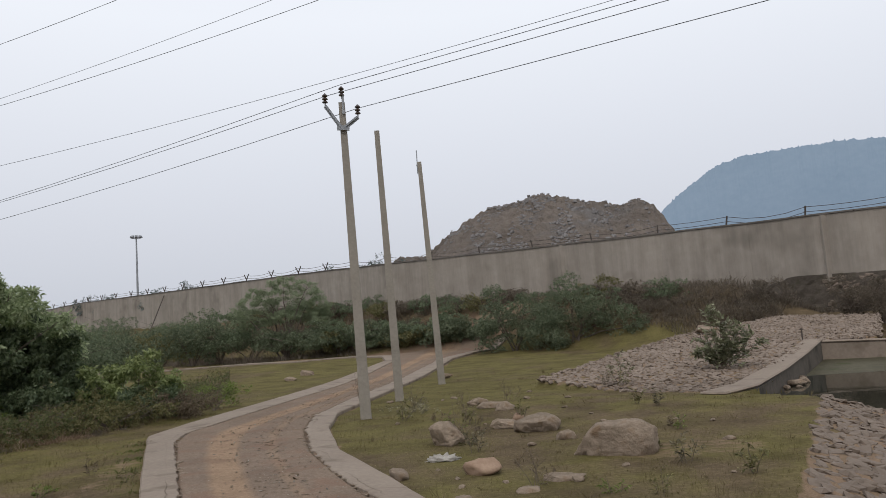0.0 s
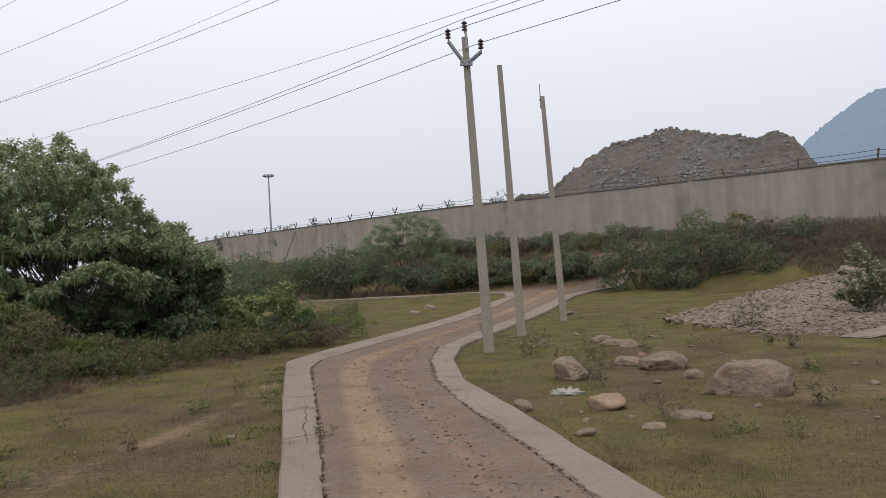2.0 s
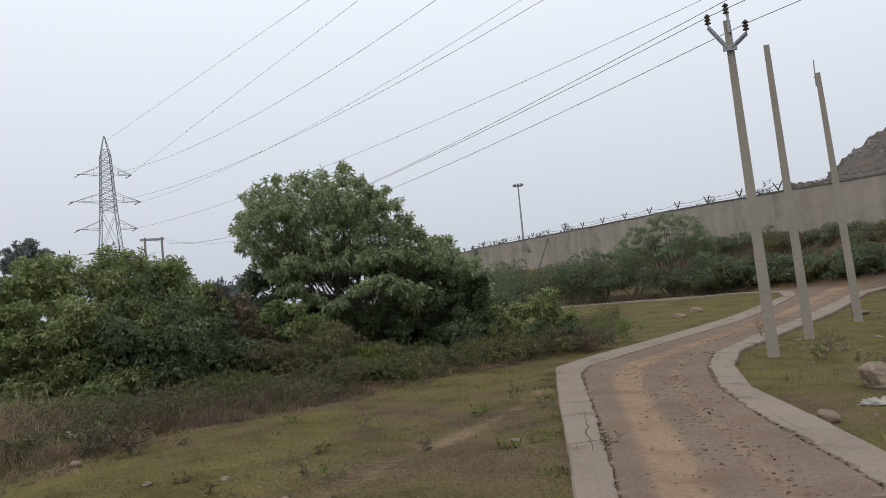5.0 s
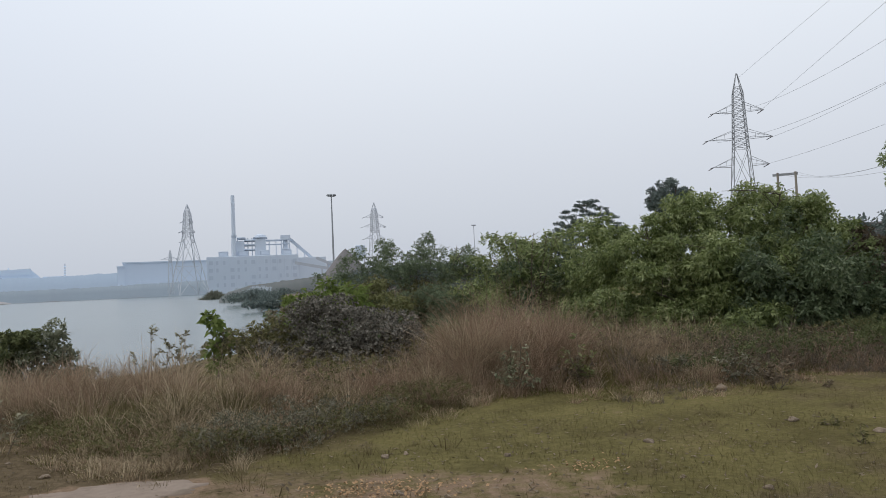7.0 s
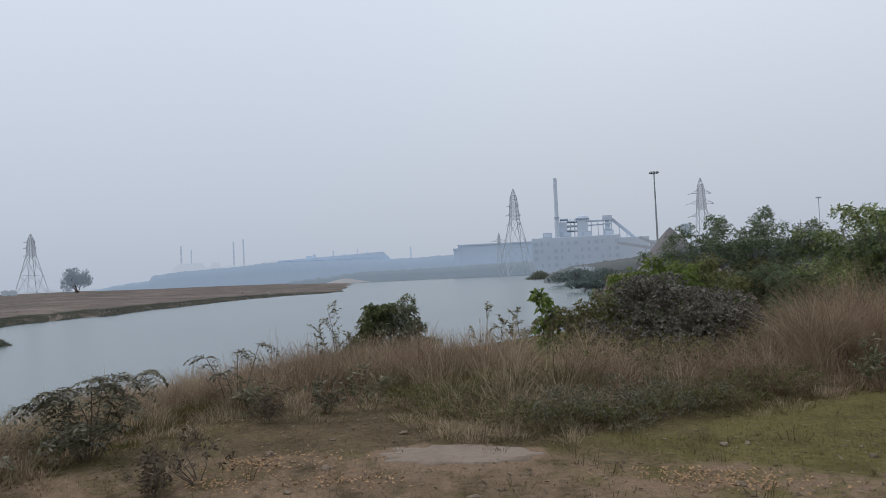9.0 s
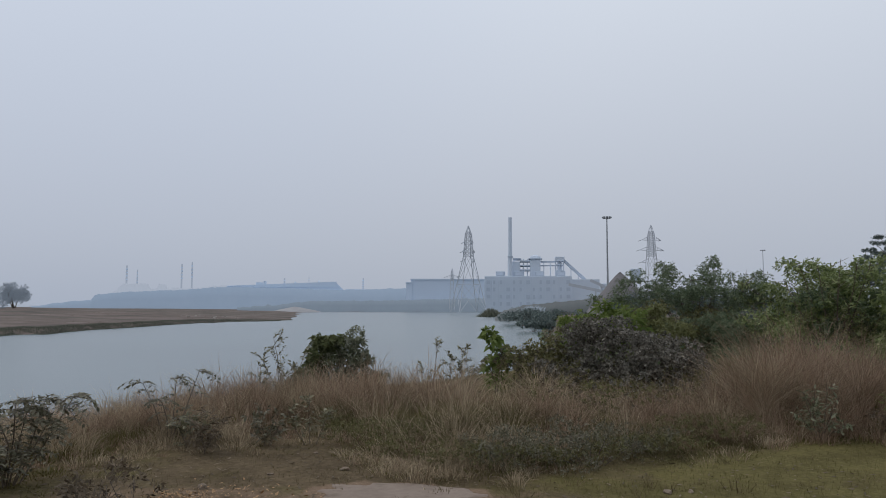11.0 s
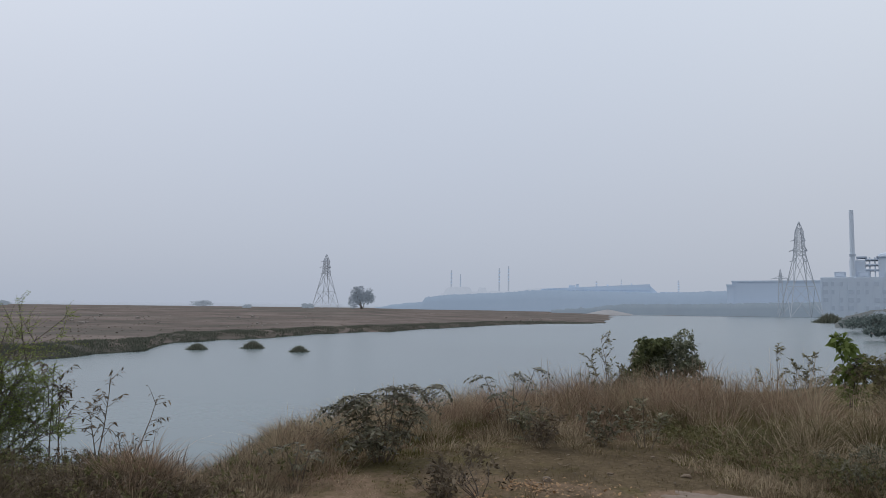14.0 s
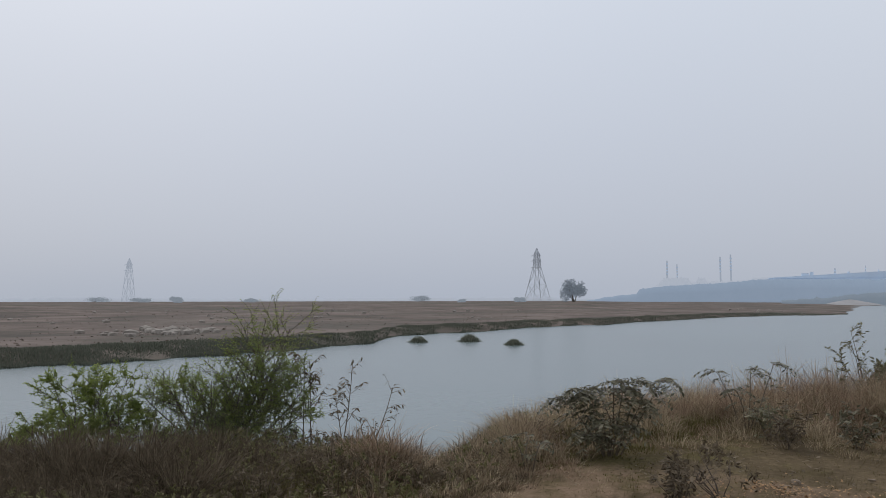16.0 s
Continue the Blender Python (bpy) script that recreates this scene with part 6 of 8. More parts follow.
TREE_AZ = [23.0, 23.9, 25.1, 26.7, 28.2, 29.8, 31.1, 32.5, 34.2, 36.2, 38.4, 40.2, 41.2]
TREE_TOP = [1.9, 2.5, 2.9, 3.2, 3.75, 4.5, 4.85, 5.3, 5.2, 5.35, 5.15, 4.9, 4.3]
TREE_MID = [1.6, 1.9, 2.1, 2.2, 2.3, 2.3, 2.5, 2.7, 2.7, 2.7, 2.7, 3.0, 3.4]
plant("broadleaf_tree", "dense green tree with long drooping leaves and dark hanging vines", "tree", (33, 20.6),
      crown_lobes(5, 170, TREE_AZ, TREE_TOP, TREE_MID, 20.4, 0.8, 0.2, 0.42, 0.95), 11000, (0.12, 0.042, 6, 0.6), L_TREE, 11, stems=60, stem_r=0.03, shell=0.05, up_bias=0.0, clumps=3,
      # The inner foliage is coloured darker to stand in for crown shade.
      extra=[(crown_lobes(6, 46, [23.4, 26, 29, 33, 37, 39.5, 40.6], [2.0, 2.6, 3.2, 3.4, 3.4, 3.2, 2.8], [0.2, 0.2, 0.2, 0.2, 0.2, 0.2, 0.3], 21.0, 0.4, 0.45, 0.75), 11500, (0.13, 0.05, 6, 0.8), L_VINE, "inner_shade_foliage"),
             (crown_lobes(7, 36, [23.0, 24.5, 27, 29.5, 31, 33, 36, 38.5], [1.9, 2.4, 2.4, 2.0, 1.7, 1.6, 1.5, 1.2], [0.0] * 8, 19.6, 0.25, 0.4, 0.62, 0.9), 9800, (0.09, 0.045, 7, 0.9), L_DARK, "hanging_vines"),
             ([(33.0, 18.7, 2.0, 0.3, 0.16), (32.0, 18.6, 2.15, 0.35, 0.16), (31.0, 18.5, 2.2, 0.38, 0.18), (30.0, 18.5, 2.1, 0.38, 0.18), (29.2, 18.5, 1.85, 0.35, 0.2), (28.6, 18.6, 1.6, 0.25, 0.2), (34.2, 18.8, 1.75, 0.3, 0.16), (35.0, 18.9, 1.55, 0.3, 0.16), (36.4, 19.0, 1.9, 0.4, 0.2), (37.6, 19.0, 2.2, 0.4, 0.2), (36.8, 19.0, 2.6, 0.4, 0.2), (38.8, 19.2, 2.6, 0.4, 0.2), (34.4, 19.0, 2.7, 0.45, 0.2), (32.0, 19.0, 2.8, 0.45, 0.2), (29.8, 19.1, 2.9, 0.4, 0.2)], 1500, (0.14, 0.046, 6, 0.9), L_TREE, "drooping_bough"),
             (crown_lobes(8, 14, [35.5, 38, 40, 41.5], [1.3, 1.9, 2.0, 1.4], [0.3, 0.3, 0.3, 0.3], 18.6, 0.3, 0.25, 0.45), 1900, (0.11, 0.042, 6, 0.7), L_BRIGHT, "low_shoot")])
plant("shrub", "broad bright green leafy bush rising above dry grass", "bush", (51, 17.5),
      [(52.4, 17.6, 2.55, 0.85, 0.8), (50.2, 17.6, 2.6, 0.85, 0.75), (48, 17.7, 2.6, 0.85, 0.8), (46.6, 17.7, 2.45, 0.7, 0.75), (45.6, 17.8, 2.15, 0.7, 0.8), (61.8, 18.6, 1.2, 0.9, 0.9), (44.2, 17.8, 1.5, 0.65, 0.8), (54.6, 17.4, 2.3, 0.85, 0.75), (56.8, 17.2, 2.1, 0.85, 0.75), (58.8, 17.3, 1.95, 0.85, 0.75), (60.6, 17.6, 1.95, 0.75, 0.7), (51, 16.8, 1.5, 1.15, 0.95), (47.5, 16.9, 1.3, 1.1, 0.95), (54.5, 16.6, 1.3, 1.15, 0.95), (58, 16.7, 1.1, 1.15, 0.95), (50, 16.2, 0.6, 1.3, 0.8), (55, 16, 0.5, 1.3, 0.8), (59.5, 16.4, 0.5, 1.2, 0.8)],
      19000, (0.10, 0.036, 6, 0.7), L_BRIGHT, 12, "bushes", 16, 0.04, 0.3,
      # Low leaves take a darker colour in place of the bush's shade.
      extra=[([(47, 16.6, 0.9, 1.0, 1.0), (49, 17, 1.5, 1.0, 0.9), (45.4, 17, 1.0, 0.9, 1.1), (53, 17, 1.0, 1.2, 0.8)], 1800, BROAD, L_DARK, "shade_toned_foliage")])
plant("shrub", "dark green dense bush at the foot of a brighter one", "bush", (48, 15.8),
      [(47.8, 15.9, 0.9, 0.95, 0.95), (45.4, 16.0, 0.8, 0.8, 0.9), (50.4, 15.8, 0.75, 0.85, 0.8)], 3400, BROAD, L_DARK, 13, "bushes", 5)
plant("shrub", "withered reddish-brown shrub between green bushes", "bush", (42.2, 17.6),
      crown_lobes(9, 16, [40.6, 41.6, 42.6, 43.6, 44.6], [1.5, 2.0, 2.25, 2.2, 1.5], [0.1, 0.1, 0.1, 0.1, 0.1], 17.8, 0.3, 0.3, 0.5), 2600, SMALL, L_BROWN, 14, "bushes", 12, 0.025, 0.2,
      extra=[(crown_lobes(10, 6, [41, 42.5, 44], [0.9, 1.1, 0.9], [0.1, 0.1, 0.1], 16.6, 0.2, 0.3, 0.45), 900, BROAD, L_DARK, "green_foliage")])
plant("shrub", "creeper-covered mound of tangled brown and green stems", "bush", (35.4, 16.4),
      [(36.6, 16.3, 0.2, 1.25, 1.0), (38.8, 16.6, 0.2, 1.2, 0.95), (34.2, 16.2, 0.15, 1.1, 0.85), (32.2, 16.0, 0.05, 1.0, 0.62), (30.6, 15.9, 0.0, 0.8, 0.4), (40.6, 16.7, 0.1, 1.0, 0.8)], 4600, (0.058, 0.026, 8, 0.4), L_OLIVE, 15, "bushes", 12, 0.015, 0.85, clumps=6,
      extra=[([(38.0, 16.1, 0.3, 1.1, 0.9), (36.0, 15.9, 0.3, 1.0, 0.85), (40.4, 16.3, 0.2, 0.9, 0.8), (33.8, 15.9, 0.2, 0.8, 0.7)], 2000, (0.06, 0.02, 8, 0.4), L_BROWN, "withered_creeper"), ([(37.2, 16.0, 0.35, 1.1, 0.85), (34.8, 15.8, 0.3, 1.0, 0.7), (39.6, 16.2, 0.3, 1.0, 0.8)], 1600, (0.05, 0.024, 8, 0.5), L_DUSK, "green_creeper"),
             ([(33.4, 15.7, 0.62, 0.35, 0.25), (32.5, 15.6, 0.5, 0.35, 0.22), (31.6, 15.5, 0.38, 0.35, 0.2), (30.8, 15.4, 0.26, 0.3, 0.18), (30.0, 15.4, 0.16, 0.28, 0.14)], 900, (0.05, 0.024, 8, 0.5), L_FEATHER, "fresh_creeper")])
plant("shrub", "mid-green leafy bush beside the road bend", "bush", (19.6, 19.4),
      crown_lobes(11, 12, [16.6, 17.6, 19, 20.5, 22.4], [0.9, 1.35, 1.45, 1.3, 1.3], [0.1, 0.1, 0.1, 0.1, 0.1], 19.4, 0.25, 0.3, 0.45), 1500, (0.11, 0.045, 6, 0.7), L_BRIGHT, 17, "bushes", 12, 0.022, 0.2,
      # Darker leaf colour imitates shade low in this bush.
      extra=[([(17.4, 19.0, 0.4, 0.5, 0.4), (19.4, 18.9, 0.4, 0.6, 0.45), (21.4, 19, 0.4, 0.6, 0.45)], 1100, (0.08, 0.034, 7, 0.6), L_DARK, "shade_toned_foliage")])
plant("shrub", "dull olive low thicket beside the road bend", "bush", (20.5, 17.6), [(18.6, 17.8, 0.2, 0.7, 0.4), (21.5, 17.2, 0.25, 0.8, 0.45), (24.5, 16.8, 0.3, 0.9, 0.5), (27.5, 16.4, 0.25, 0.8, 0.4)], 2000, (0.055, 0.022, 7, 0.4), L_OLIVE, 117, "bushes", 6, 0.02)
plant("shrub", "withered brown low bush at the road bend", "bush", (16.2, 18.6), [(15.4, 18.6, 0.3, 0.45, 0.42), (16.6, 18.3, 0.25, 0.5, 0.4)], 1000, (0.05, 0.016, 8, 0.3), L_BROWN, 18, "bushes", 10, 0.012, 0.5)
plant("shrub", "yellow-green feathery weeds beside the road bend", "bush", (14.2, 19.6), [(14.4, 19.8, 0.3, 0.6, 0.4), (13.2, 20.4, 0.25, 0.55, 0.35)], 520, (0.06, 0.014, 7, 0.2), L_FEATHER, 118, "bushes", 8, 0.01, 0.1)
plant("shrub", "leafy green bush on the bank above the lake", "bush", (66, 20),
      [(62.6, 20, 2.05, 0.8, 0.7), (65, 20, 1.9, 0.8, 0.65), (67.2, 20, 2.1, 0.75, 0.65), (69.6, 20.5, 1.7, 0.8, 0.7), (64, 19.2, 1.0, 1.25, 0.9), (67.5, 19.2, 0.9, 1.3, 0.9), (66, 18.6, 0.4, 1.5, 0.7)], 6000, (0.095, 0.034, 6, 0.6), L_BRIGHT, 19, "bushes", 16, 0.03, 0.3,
      # Darker leaf colour imitates shade within this bush.
      extra=[([(67, 19.4, 1.3, 0.9, 0.8), (63.5, 19.4, 1.2, 0.9, 0.8)], 1100, BROAD, L_DARK, "shade_toned_foliage")])
branchy("sapling", "thin arching sapling with sparse leaves above the bushes", "sapling", (66.4, 18.6),
        [(0.63, 0, 2.6), (-0.14, 0, 2.75), (-0.46, 0.1, 2.8), (-0.85, 0, 2.6), (0.3, -0.1, 2.4), (-0.3, -0.1, 2.3), (0.95, 0, 2.2)], (0.13, 0.06, 1, 0.2), L_BRIGHT, 20, "", 1, (11,), 0.018, M_TWIG, 5, 0.06, 0.1, 0.2)
plant("shrub", "olive-green twiggy bush on the lake bank", "bush", (75, 21),
      [(71.6, 21, 1.85, 0.8, 0.75), (74, 21, 2.05, 0.85, 0.7), (76.4, 21, 2.0, 0.85, 0.7), (78.6, 20.6, 1.7, 0.8, 0.65), (80.4, 20.2, 1.2, 0.75, 0.6), (75, 20, 0.8, 1.5, 0.9), (79, 19.6, 0.4, 1.1, 0.7), (72, 19.6, 0.6, 1.2, 0.8)], 6400, (0.075, 0.024, 8, 0.4), L_HAZE, 21, "bushes", 22, 0.026, 0.25,
      extra=[([(74, 20.2, 1.0, 1.5, 0.9), (78, 20, 0.8, 1.0, 0.7)], 2400, (0.07, 0.026, 7, 0.3), L_OLIVE, "shade_toned_foliage"), ([(79.6, 19.0, 1.0, 0.6, 0.5), (78.2, 18.8, 1.05, 0.6, 0.5), (77.0, 18.6, 0.8, 0.6, 0.5)], 1100, (0.09, 0.03, 7, 0.5), L_YELLOW, "yellowing_foliage")])
plant("shrub", "fresh green broad-leaved bush on the lake bank", "bush", (82.3, 17.5), [(82.2, 17.6, 1.05, 0.6, 0.45), (80.4, 17.4, 1.2, 0.6, 0.5), (84.0, 17.6, 0.95, 0.4, 0.3)], 620, (0.17, 0.06, 6, 0.9), L_FEATHER, 22, "bushes", 6, 0.025)
plant("shrub", "grey-leaved dense thicket behind the dry grass", "bush", (79, 13.6),
      [(84.4, 13.2, 0.75, 0.6, 0.5), (82.4, 13.2, 0.82, 0.65, 0.5), (80.2, 13.2, 0.8, 0.7, 0.48), (77.9, 13.2, 0.72, 0.65, 0.46), (76.4, 13.2, 0.35, 0.5, 0.5), (80, 12.9, 0.2, 1.3, 0.6)], 5200, (0.046, 0.03, 7, 0.2), L_THICKET, 23, "bushes", 10, 0.014, 0.75)
plant("shrub", "olive leafy shrub beside the grey thicket", "bush", (86.6, 13.4), [(86.2, 13.4, 0.55, 0.45, 0.5), (87.6, 13.4, 0.4, 0.4, 0.4), (85.2, 13.2, 0.35, 0.5, 0.5)], 520, (0.07, 0.03, 7, 0.4), L_OLIVE, 123, "bushes", 6, 0.014)
plant("shrub", "small bright leafy plant at the water's edge", "bush", (89.8, 13.8), [(90.1, 13.8, 0.95, 0.15, 0.22), (89.5, 13.8, 0.6, 0.22, 0.25), (90.0, 13.8, 0.35, 0.2, 0.25)], 75, (0.14, 0.075, 6, 0.7), L_FEATHER, 24, "bushes", 4, 0.012, 0.3)
plant("shrub", "grey-green twiggy bush among dry grass", "bush", (87.0, 13.6), [(88, 13.7, 0.45, 0.4, 0.45), (86, 13.6, 0.6, 0.45, 0.45)], 260, SMALL, L_GREY, 25, "bushes", 5, 0.014)
plant("shrub", "rounded leafy bush standing above the lake", "bush", (101.6, 13.6),
      [(103.1, 13.6, 0.25, 0.36, 0.42), (102.3, 13.6, 0.66, 0.34, 0.36), (101.4, 13.7, 0.76, 0.40, 0.38), (100.5, 13.7, 0.56, 0.42, 0.42), (99.7, 13.7, 0.15, 0.40, 0.42), (101.6, 13.5, 0.05, 0.75, 0.45)], 1500, (0.065, 0.032, 8, 0.3), L_DUSTYD, 26, "bushes", 14, 0.014, 0.3,
      extra=[([(103.2, 13.5, 0.42, 0.26, 0.26), (102.7, 13.5, 0.72, 0.26, 0.22), (102.1, 13.5, 0.84, 0.26, 0.22), (103.6, 13.5, 0.2, 0.26, 0.3)], 420, (0.085, 0.045, 7, 0.6), L_DUSK, "broad_leaves")])
for k, (a, d, z) in enumerate(((94.3, 12.4, 0.95), (91.9, 12.6, 0.85), (93.4, 12.2, 0.7), (92.3, 12.4, 0.75))):
    branchy("weed", "straggly small-leaved weed above the grass", "weed", (a, d), [(0.05, 0, z), (-0.18, 0, z * 0.8), (0.2, 0, z * 0.75)], (0.07, 0.034, 1, 0.0), L_DUSTY, 30 + k, "weeds", 1, (6,), 0.008, M_TWIG, 6, 0.08, 0.1, 0.26)
def pinnate(label, base, stems, fronds, length, pairs, leaflet, mat, seed):
    """A weed of thin stems that carry spreading compound leaves: each frond arches out and bears paired leaflets."""
    rng = np.random.default_rng(seed)
    b = on_ground(*base)
    root = empty("weed", b, label, "weed", "weeds")
    inv = Matrix.Translation(-b)
    h = heading(base[0])
    away, left = Vector((h[0], h[1], 0)), Vector((-h[1], h[0], 0))
    bm = bmesh.new()
    quads = []
    for lx, ay, rz in stems:
        top = b + left * lx + away * ay + Vector((0, 0, rz))
        foot = b + left * lx * 0.15 + away * ay * 0.2 + Vector((0, 0, -0.05))
        knee = foot.lerp(top, 0.5) + Vector((rng.normal(0, 0.03), rng.normal(0, 0.03), 0.06))
        tube(bm, [foot, knee, top], [0.008, 0.006, 0.0035], 5)
        for k in range(fronds):
            low = 1.0 if k < fronds * 0.6 else rng.uniform(0.35, 0.95)
            o = foot.lerp(knee, low * 2) if low < 0.5 else knee.lerp(top, low * 2 - 1)
            turn = rng.uniform(0, 6.28)
            out = Vector((math.cos(turn), math.sin(turn), 0)) + (left * lx).normalized() * 0.5
            out.normalize()
            ln = length * rng.uniform(0.65, 1.2)
            rise = rng.uniform(0.25, 0.7)
            pts = [o + out * ln * u + Vector((0, 0, ln * (rise * u - 0.75 * u * u))) for u in np.linspace(0, 1, 6)]
            tube(bm, pts, [0.003, 0.0028, 0.0025, 0.002, 0.0016, 0.001], 3)
            for u in np.linspace(0.15, 1.0, pairs) * 5:
                g = int(min(u, 4))
                p = pts[g].lerp(pts[g + 1], u - g)
                d = (pts[g + 1] - pts[g]).normalized()
                side = d.cross(Vector((0, 0, 1))).normalized()
                for s in (-1, 1):
                    ax = (side * s + d * 0.45 + Vector((rng.normal(0, 0.15), rng.normal(0, 0.15), rng.normal(-0.1, 0.3)))).normalized()
                    ll = leaflet[0] * rng.uniform(0.75, 1.2)
                    wv = ax.cross(Vector((rng.normal(0, 0.35), rng.normal(0, 0.35), 1))).normalized() * leaflet[1] * 0.5
                    quads += [p, p + ax * ll * 0.5 + wv, p + ax * ll + Vector((0, 0, -0.006)), p + ax * ll * 0.5 - wv]
    o = part("woody_frame", bm, M_TWIG, root)
    o.matrix_parent_inverse = inv
    q = np.array([v[:] for v in quads])
    o = new("crown", mesh_from("crown", q, np.arange(len(q)).reshape(-1, 4), mat))
    o.parent = root
    o.matrix_parent_inverse = inv


pinnate("arching compound-leaved weed at the bank edge", (122.8, 8.0),
        [(-0.50, 0, 0.72), (-0.28, 0.1, 0.70), (-0.05, 0, 0.70), (0.10, -0.1, 0.64), (0.26, 0, 0.62), (0.42, 0.1, 0.52), (-0.14, 0, 0.62), (0.16, 0, 0.56), (-0.30, -0.1, 0.52), (0.05, -0.2, 0.34), (-0.12, -0.15, 0.28), (0.22, -0.2, 0.22)],
        15, 0.22, 7, (0.066, 0.027), L_PINNATE, 35)
pinnate("small compound-leaved weed above the dry grass", (113.2, 9.6), [(0.3, 0, 0.64), (-0.05, 0, 0.68), (-0.3, 0.1, 0.74), (0.1, -0.1, 0.45), (-0.1, -0.2, 0.25)], 8, 0.22, 6, (0.062, 0.026), L_PINNATE, 36)
pinnate("low compound-leaved weed in dry grass", (128.6, 7.2), [(0.12, 0, 0.3), (-0.1, 0, 0.26), (0.0, 0.1, 0.3)], 3, 0.18, 6, (0.06, 0.024), L_PINNATE, 40)
branchy("weed", "broad-leaved yellowish weed at the edge of bare soil", "weed", (119.0, 6.4), [(0.0, 0, 0.42), (0.14, 0, 0.34), (-0.14, 0, 0.34), (0.05, 0.1, 0.3), (-0.08, -0.1, 0.28), (0.22, 0, 0.2)], (0.06, 0.026, 1, 0.3), L_BROWN, 138, "weeds", 1, (6,), 0.006, M_TWIG, 4, 0.1, 0.2, 0.34)
branchy("weed", "straggly small-leaved weed above the grass", "weed", (105.4, 11.8), [(0.1, 0, 1.1), (0.4, 0, 0.85), (-0.3, 0, 0.9), (0.25, 0.1, 1.0), (-0.1, -0.1, 0.7), (0.5, 0, 0.6)], (0.07, 0.03, 1, 0.0), L_DUSTY, 27, "weeds", 1, (8,), 0.008, M_TWIG, 6, 0.08, 0.1, 0.26)
branchy("weed", "straggly small-leaved weed above the grass", "weed", (104.0, 8.9), [(0.0, 0, 0.55), (0.2, 0, 0.45), (-0.15, 0, 0.4)], (0.07, 0.03, 1, 0.1), L_DUSTY, 28, "weeds", 1, (7,), 0.007, M_TWIG, 6, 0.08, 0.1, 0.3)
branchy("weed", "straggly small-leaved weed above the grass", "weed", (112.0, 9.0), [(0.0, 0, 0.45), (0.2, 0, 0.4), (-0.15, 0, 0.4)], (0.07, 0.03, 1, 0.1), L_DUSTY, 29, "weeds", 1, (7,), 0.007, M_TWIG, 6, 0.08, 0.1, 0.3)
branchy("weed", "pale withered weed with curled leaves beside the turf", "weed", (68.6, 10.0), [(0.05, 0, 0.72), (-0.2, 0, 0.6), (0.22, 0, 0.58), (0.1, -0.1, 0.5), (-0.1, 0.1, 0.66), (0.3, 0, 0.36), (-0.3, 0, 0.34)], (0.085, 0.028, 1, 0.25), L_PALE, 37, "weeds", 1, (6,), 0.007, M_TWIG, 4, 0.1, 0.2, 0.22)
branchy("weed", "yellowing leafy weed among tall dry grass", "weed", (63.6, 10.3), [(0.0, 0, 0.75), (0.15, 0, 0.6), (-0.15, 0, 0.55)], (0.09, 0.045, 1, 0.2), L_YELLOW, 137, "weeds", 1, (6,), 0.007, M_TWIG, 4, 0.1, 0.2, 0.26)
plant("weed", "dry brown leafy weed at the edge of the turf", "weed", (116.2, 6.6), [(116.2, 6.8, 0.16, 0.26, 0.22), (118.5, 6.6, 0.1, 0.22, 0.16)], 90, (0.05, 0.018, 6, 0.3), L_BROWN, 38, "weeds", 7, 0.007, 0.2)
plant("weed", "greenish low weed mat under the dry grass", "weed", (84, 8.0),
      [(81, 8.4, 0.1, 0.5, 0.26), (85, 8.0, 0.14, 0.55, 0.34), (88, 7.8, 0.12, 0.5, 0.3), (91.5, 8.0, 0.08, 0.45, 0.26)], 1300, (0.036, 0.01, 8, 0.3), L_PINNATE, 39, "weeds", 10, 0.006, 0.2)
for k, (a, d) in enumerate(((52.5, 10.6), (50.2, 10.2), (57, 10.9), (64, 10.4), (107, 8.9), (111, 8.6))):
    branchy("weed", "brownish leafy weed in dry grass", "weed", (a, d), [(0.05, 0, 0.42), (-0.2, 0, 0.34), (0.22, 0, 0.34), (0.1, -0.1, 0.3), (-0.1, 0.1, 0.36)], (0.065, 0.026, 1, 0.15), (L_PINNATE, L_BROWN)[k % 2], 60 + k, "weeds", 1, (7,), 0.006, M_TWIG, 5, 0.12, 0.15, 0.36)

# airy thorn shrub and leafless saplings before the lake
branchy("thorn_shrub", "airy feathery yellow-green thorn shrub on the bank", "shrub", (149.4, 9.2),
        [(-0.38, 0.0, 1.7), (-0.74, 0.1, 1.6), (-0.24, 0.0, 1.35), (-0.52, 0.0, 1.4), (-0.62, 0.1, 1.2), (-0.05, 0.0, 1.1), (-0.62, 0.0, 0.95), (-0.78, 0.1, 0.9), (-0.5, -0.1, 1.05), (-0.4, 0.1, 1.05), (0.3, 0.1, 1.0), (0.62, 0.0, 1.0), (0.9, 0.0, 0.95), (1.2, 0.0, 0.75), (1.25, -0.1, 0.62), (0.45, 0.2, 1.0), (-0.2, -0.2, 0.9), (0.15, -0.2, 1.0), (-0.9, 0.0, 0.7)],
        (0.026, 0.011, 1, 0.0), L_THORN, 40, "", 2, (20, 9), 0.013, M_BARK, 6, 0.06, 0.1, 0.42, -0.35)
branchy("thorn_shrub", "dense low green part of a thorn shrub", "shrub", (149.4, 8.7),
        [(0.0, 0, 0.7), (0.35, 0, 0.6), (-0.35, 0, 0.62), (0.65, 0.1, 0.4), (-0.6, 0.1, 0.45), (0.15, -0.1, 0.6), (0.9, 0, 0.3), (-0.2, -0.2, 0.35), (0.3, -0.2, 0.35)],
        (0.026, 0.011, 1, 0.1), L_DUSK, 43, "", 2, (15, 6), 0.009, M_BARK, 4, 0.1, 0.1, 0.42, -0.3)
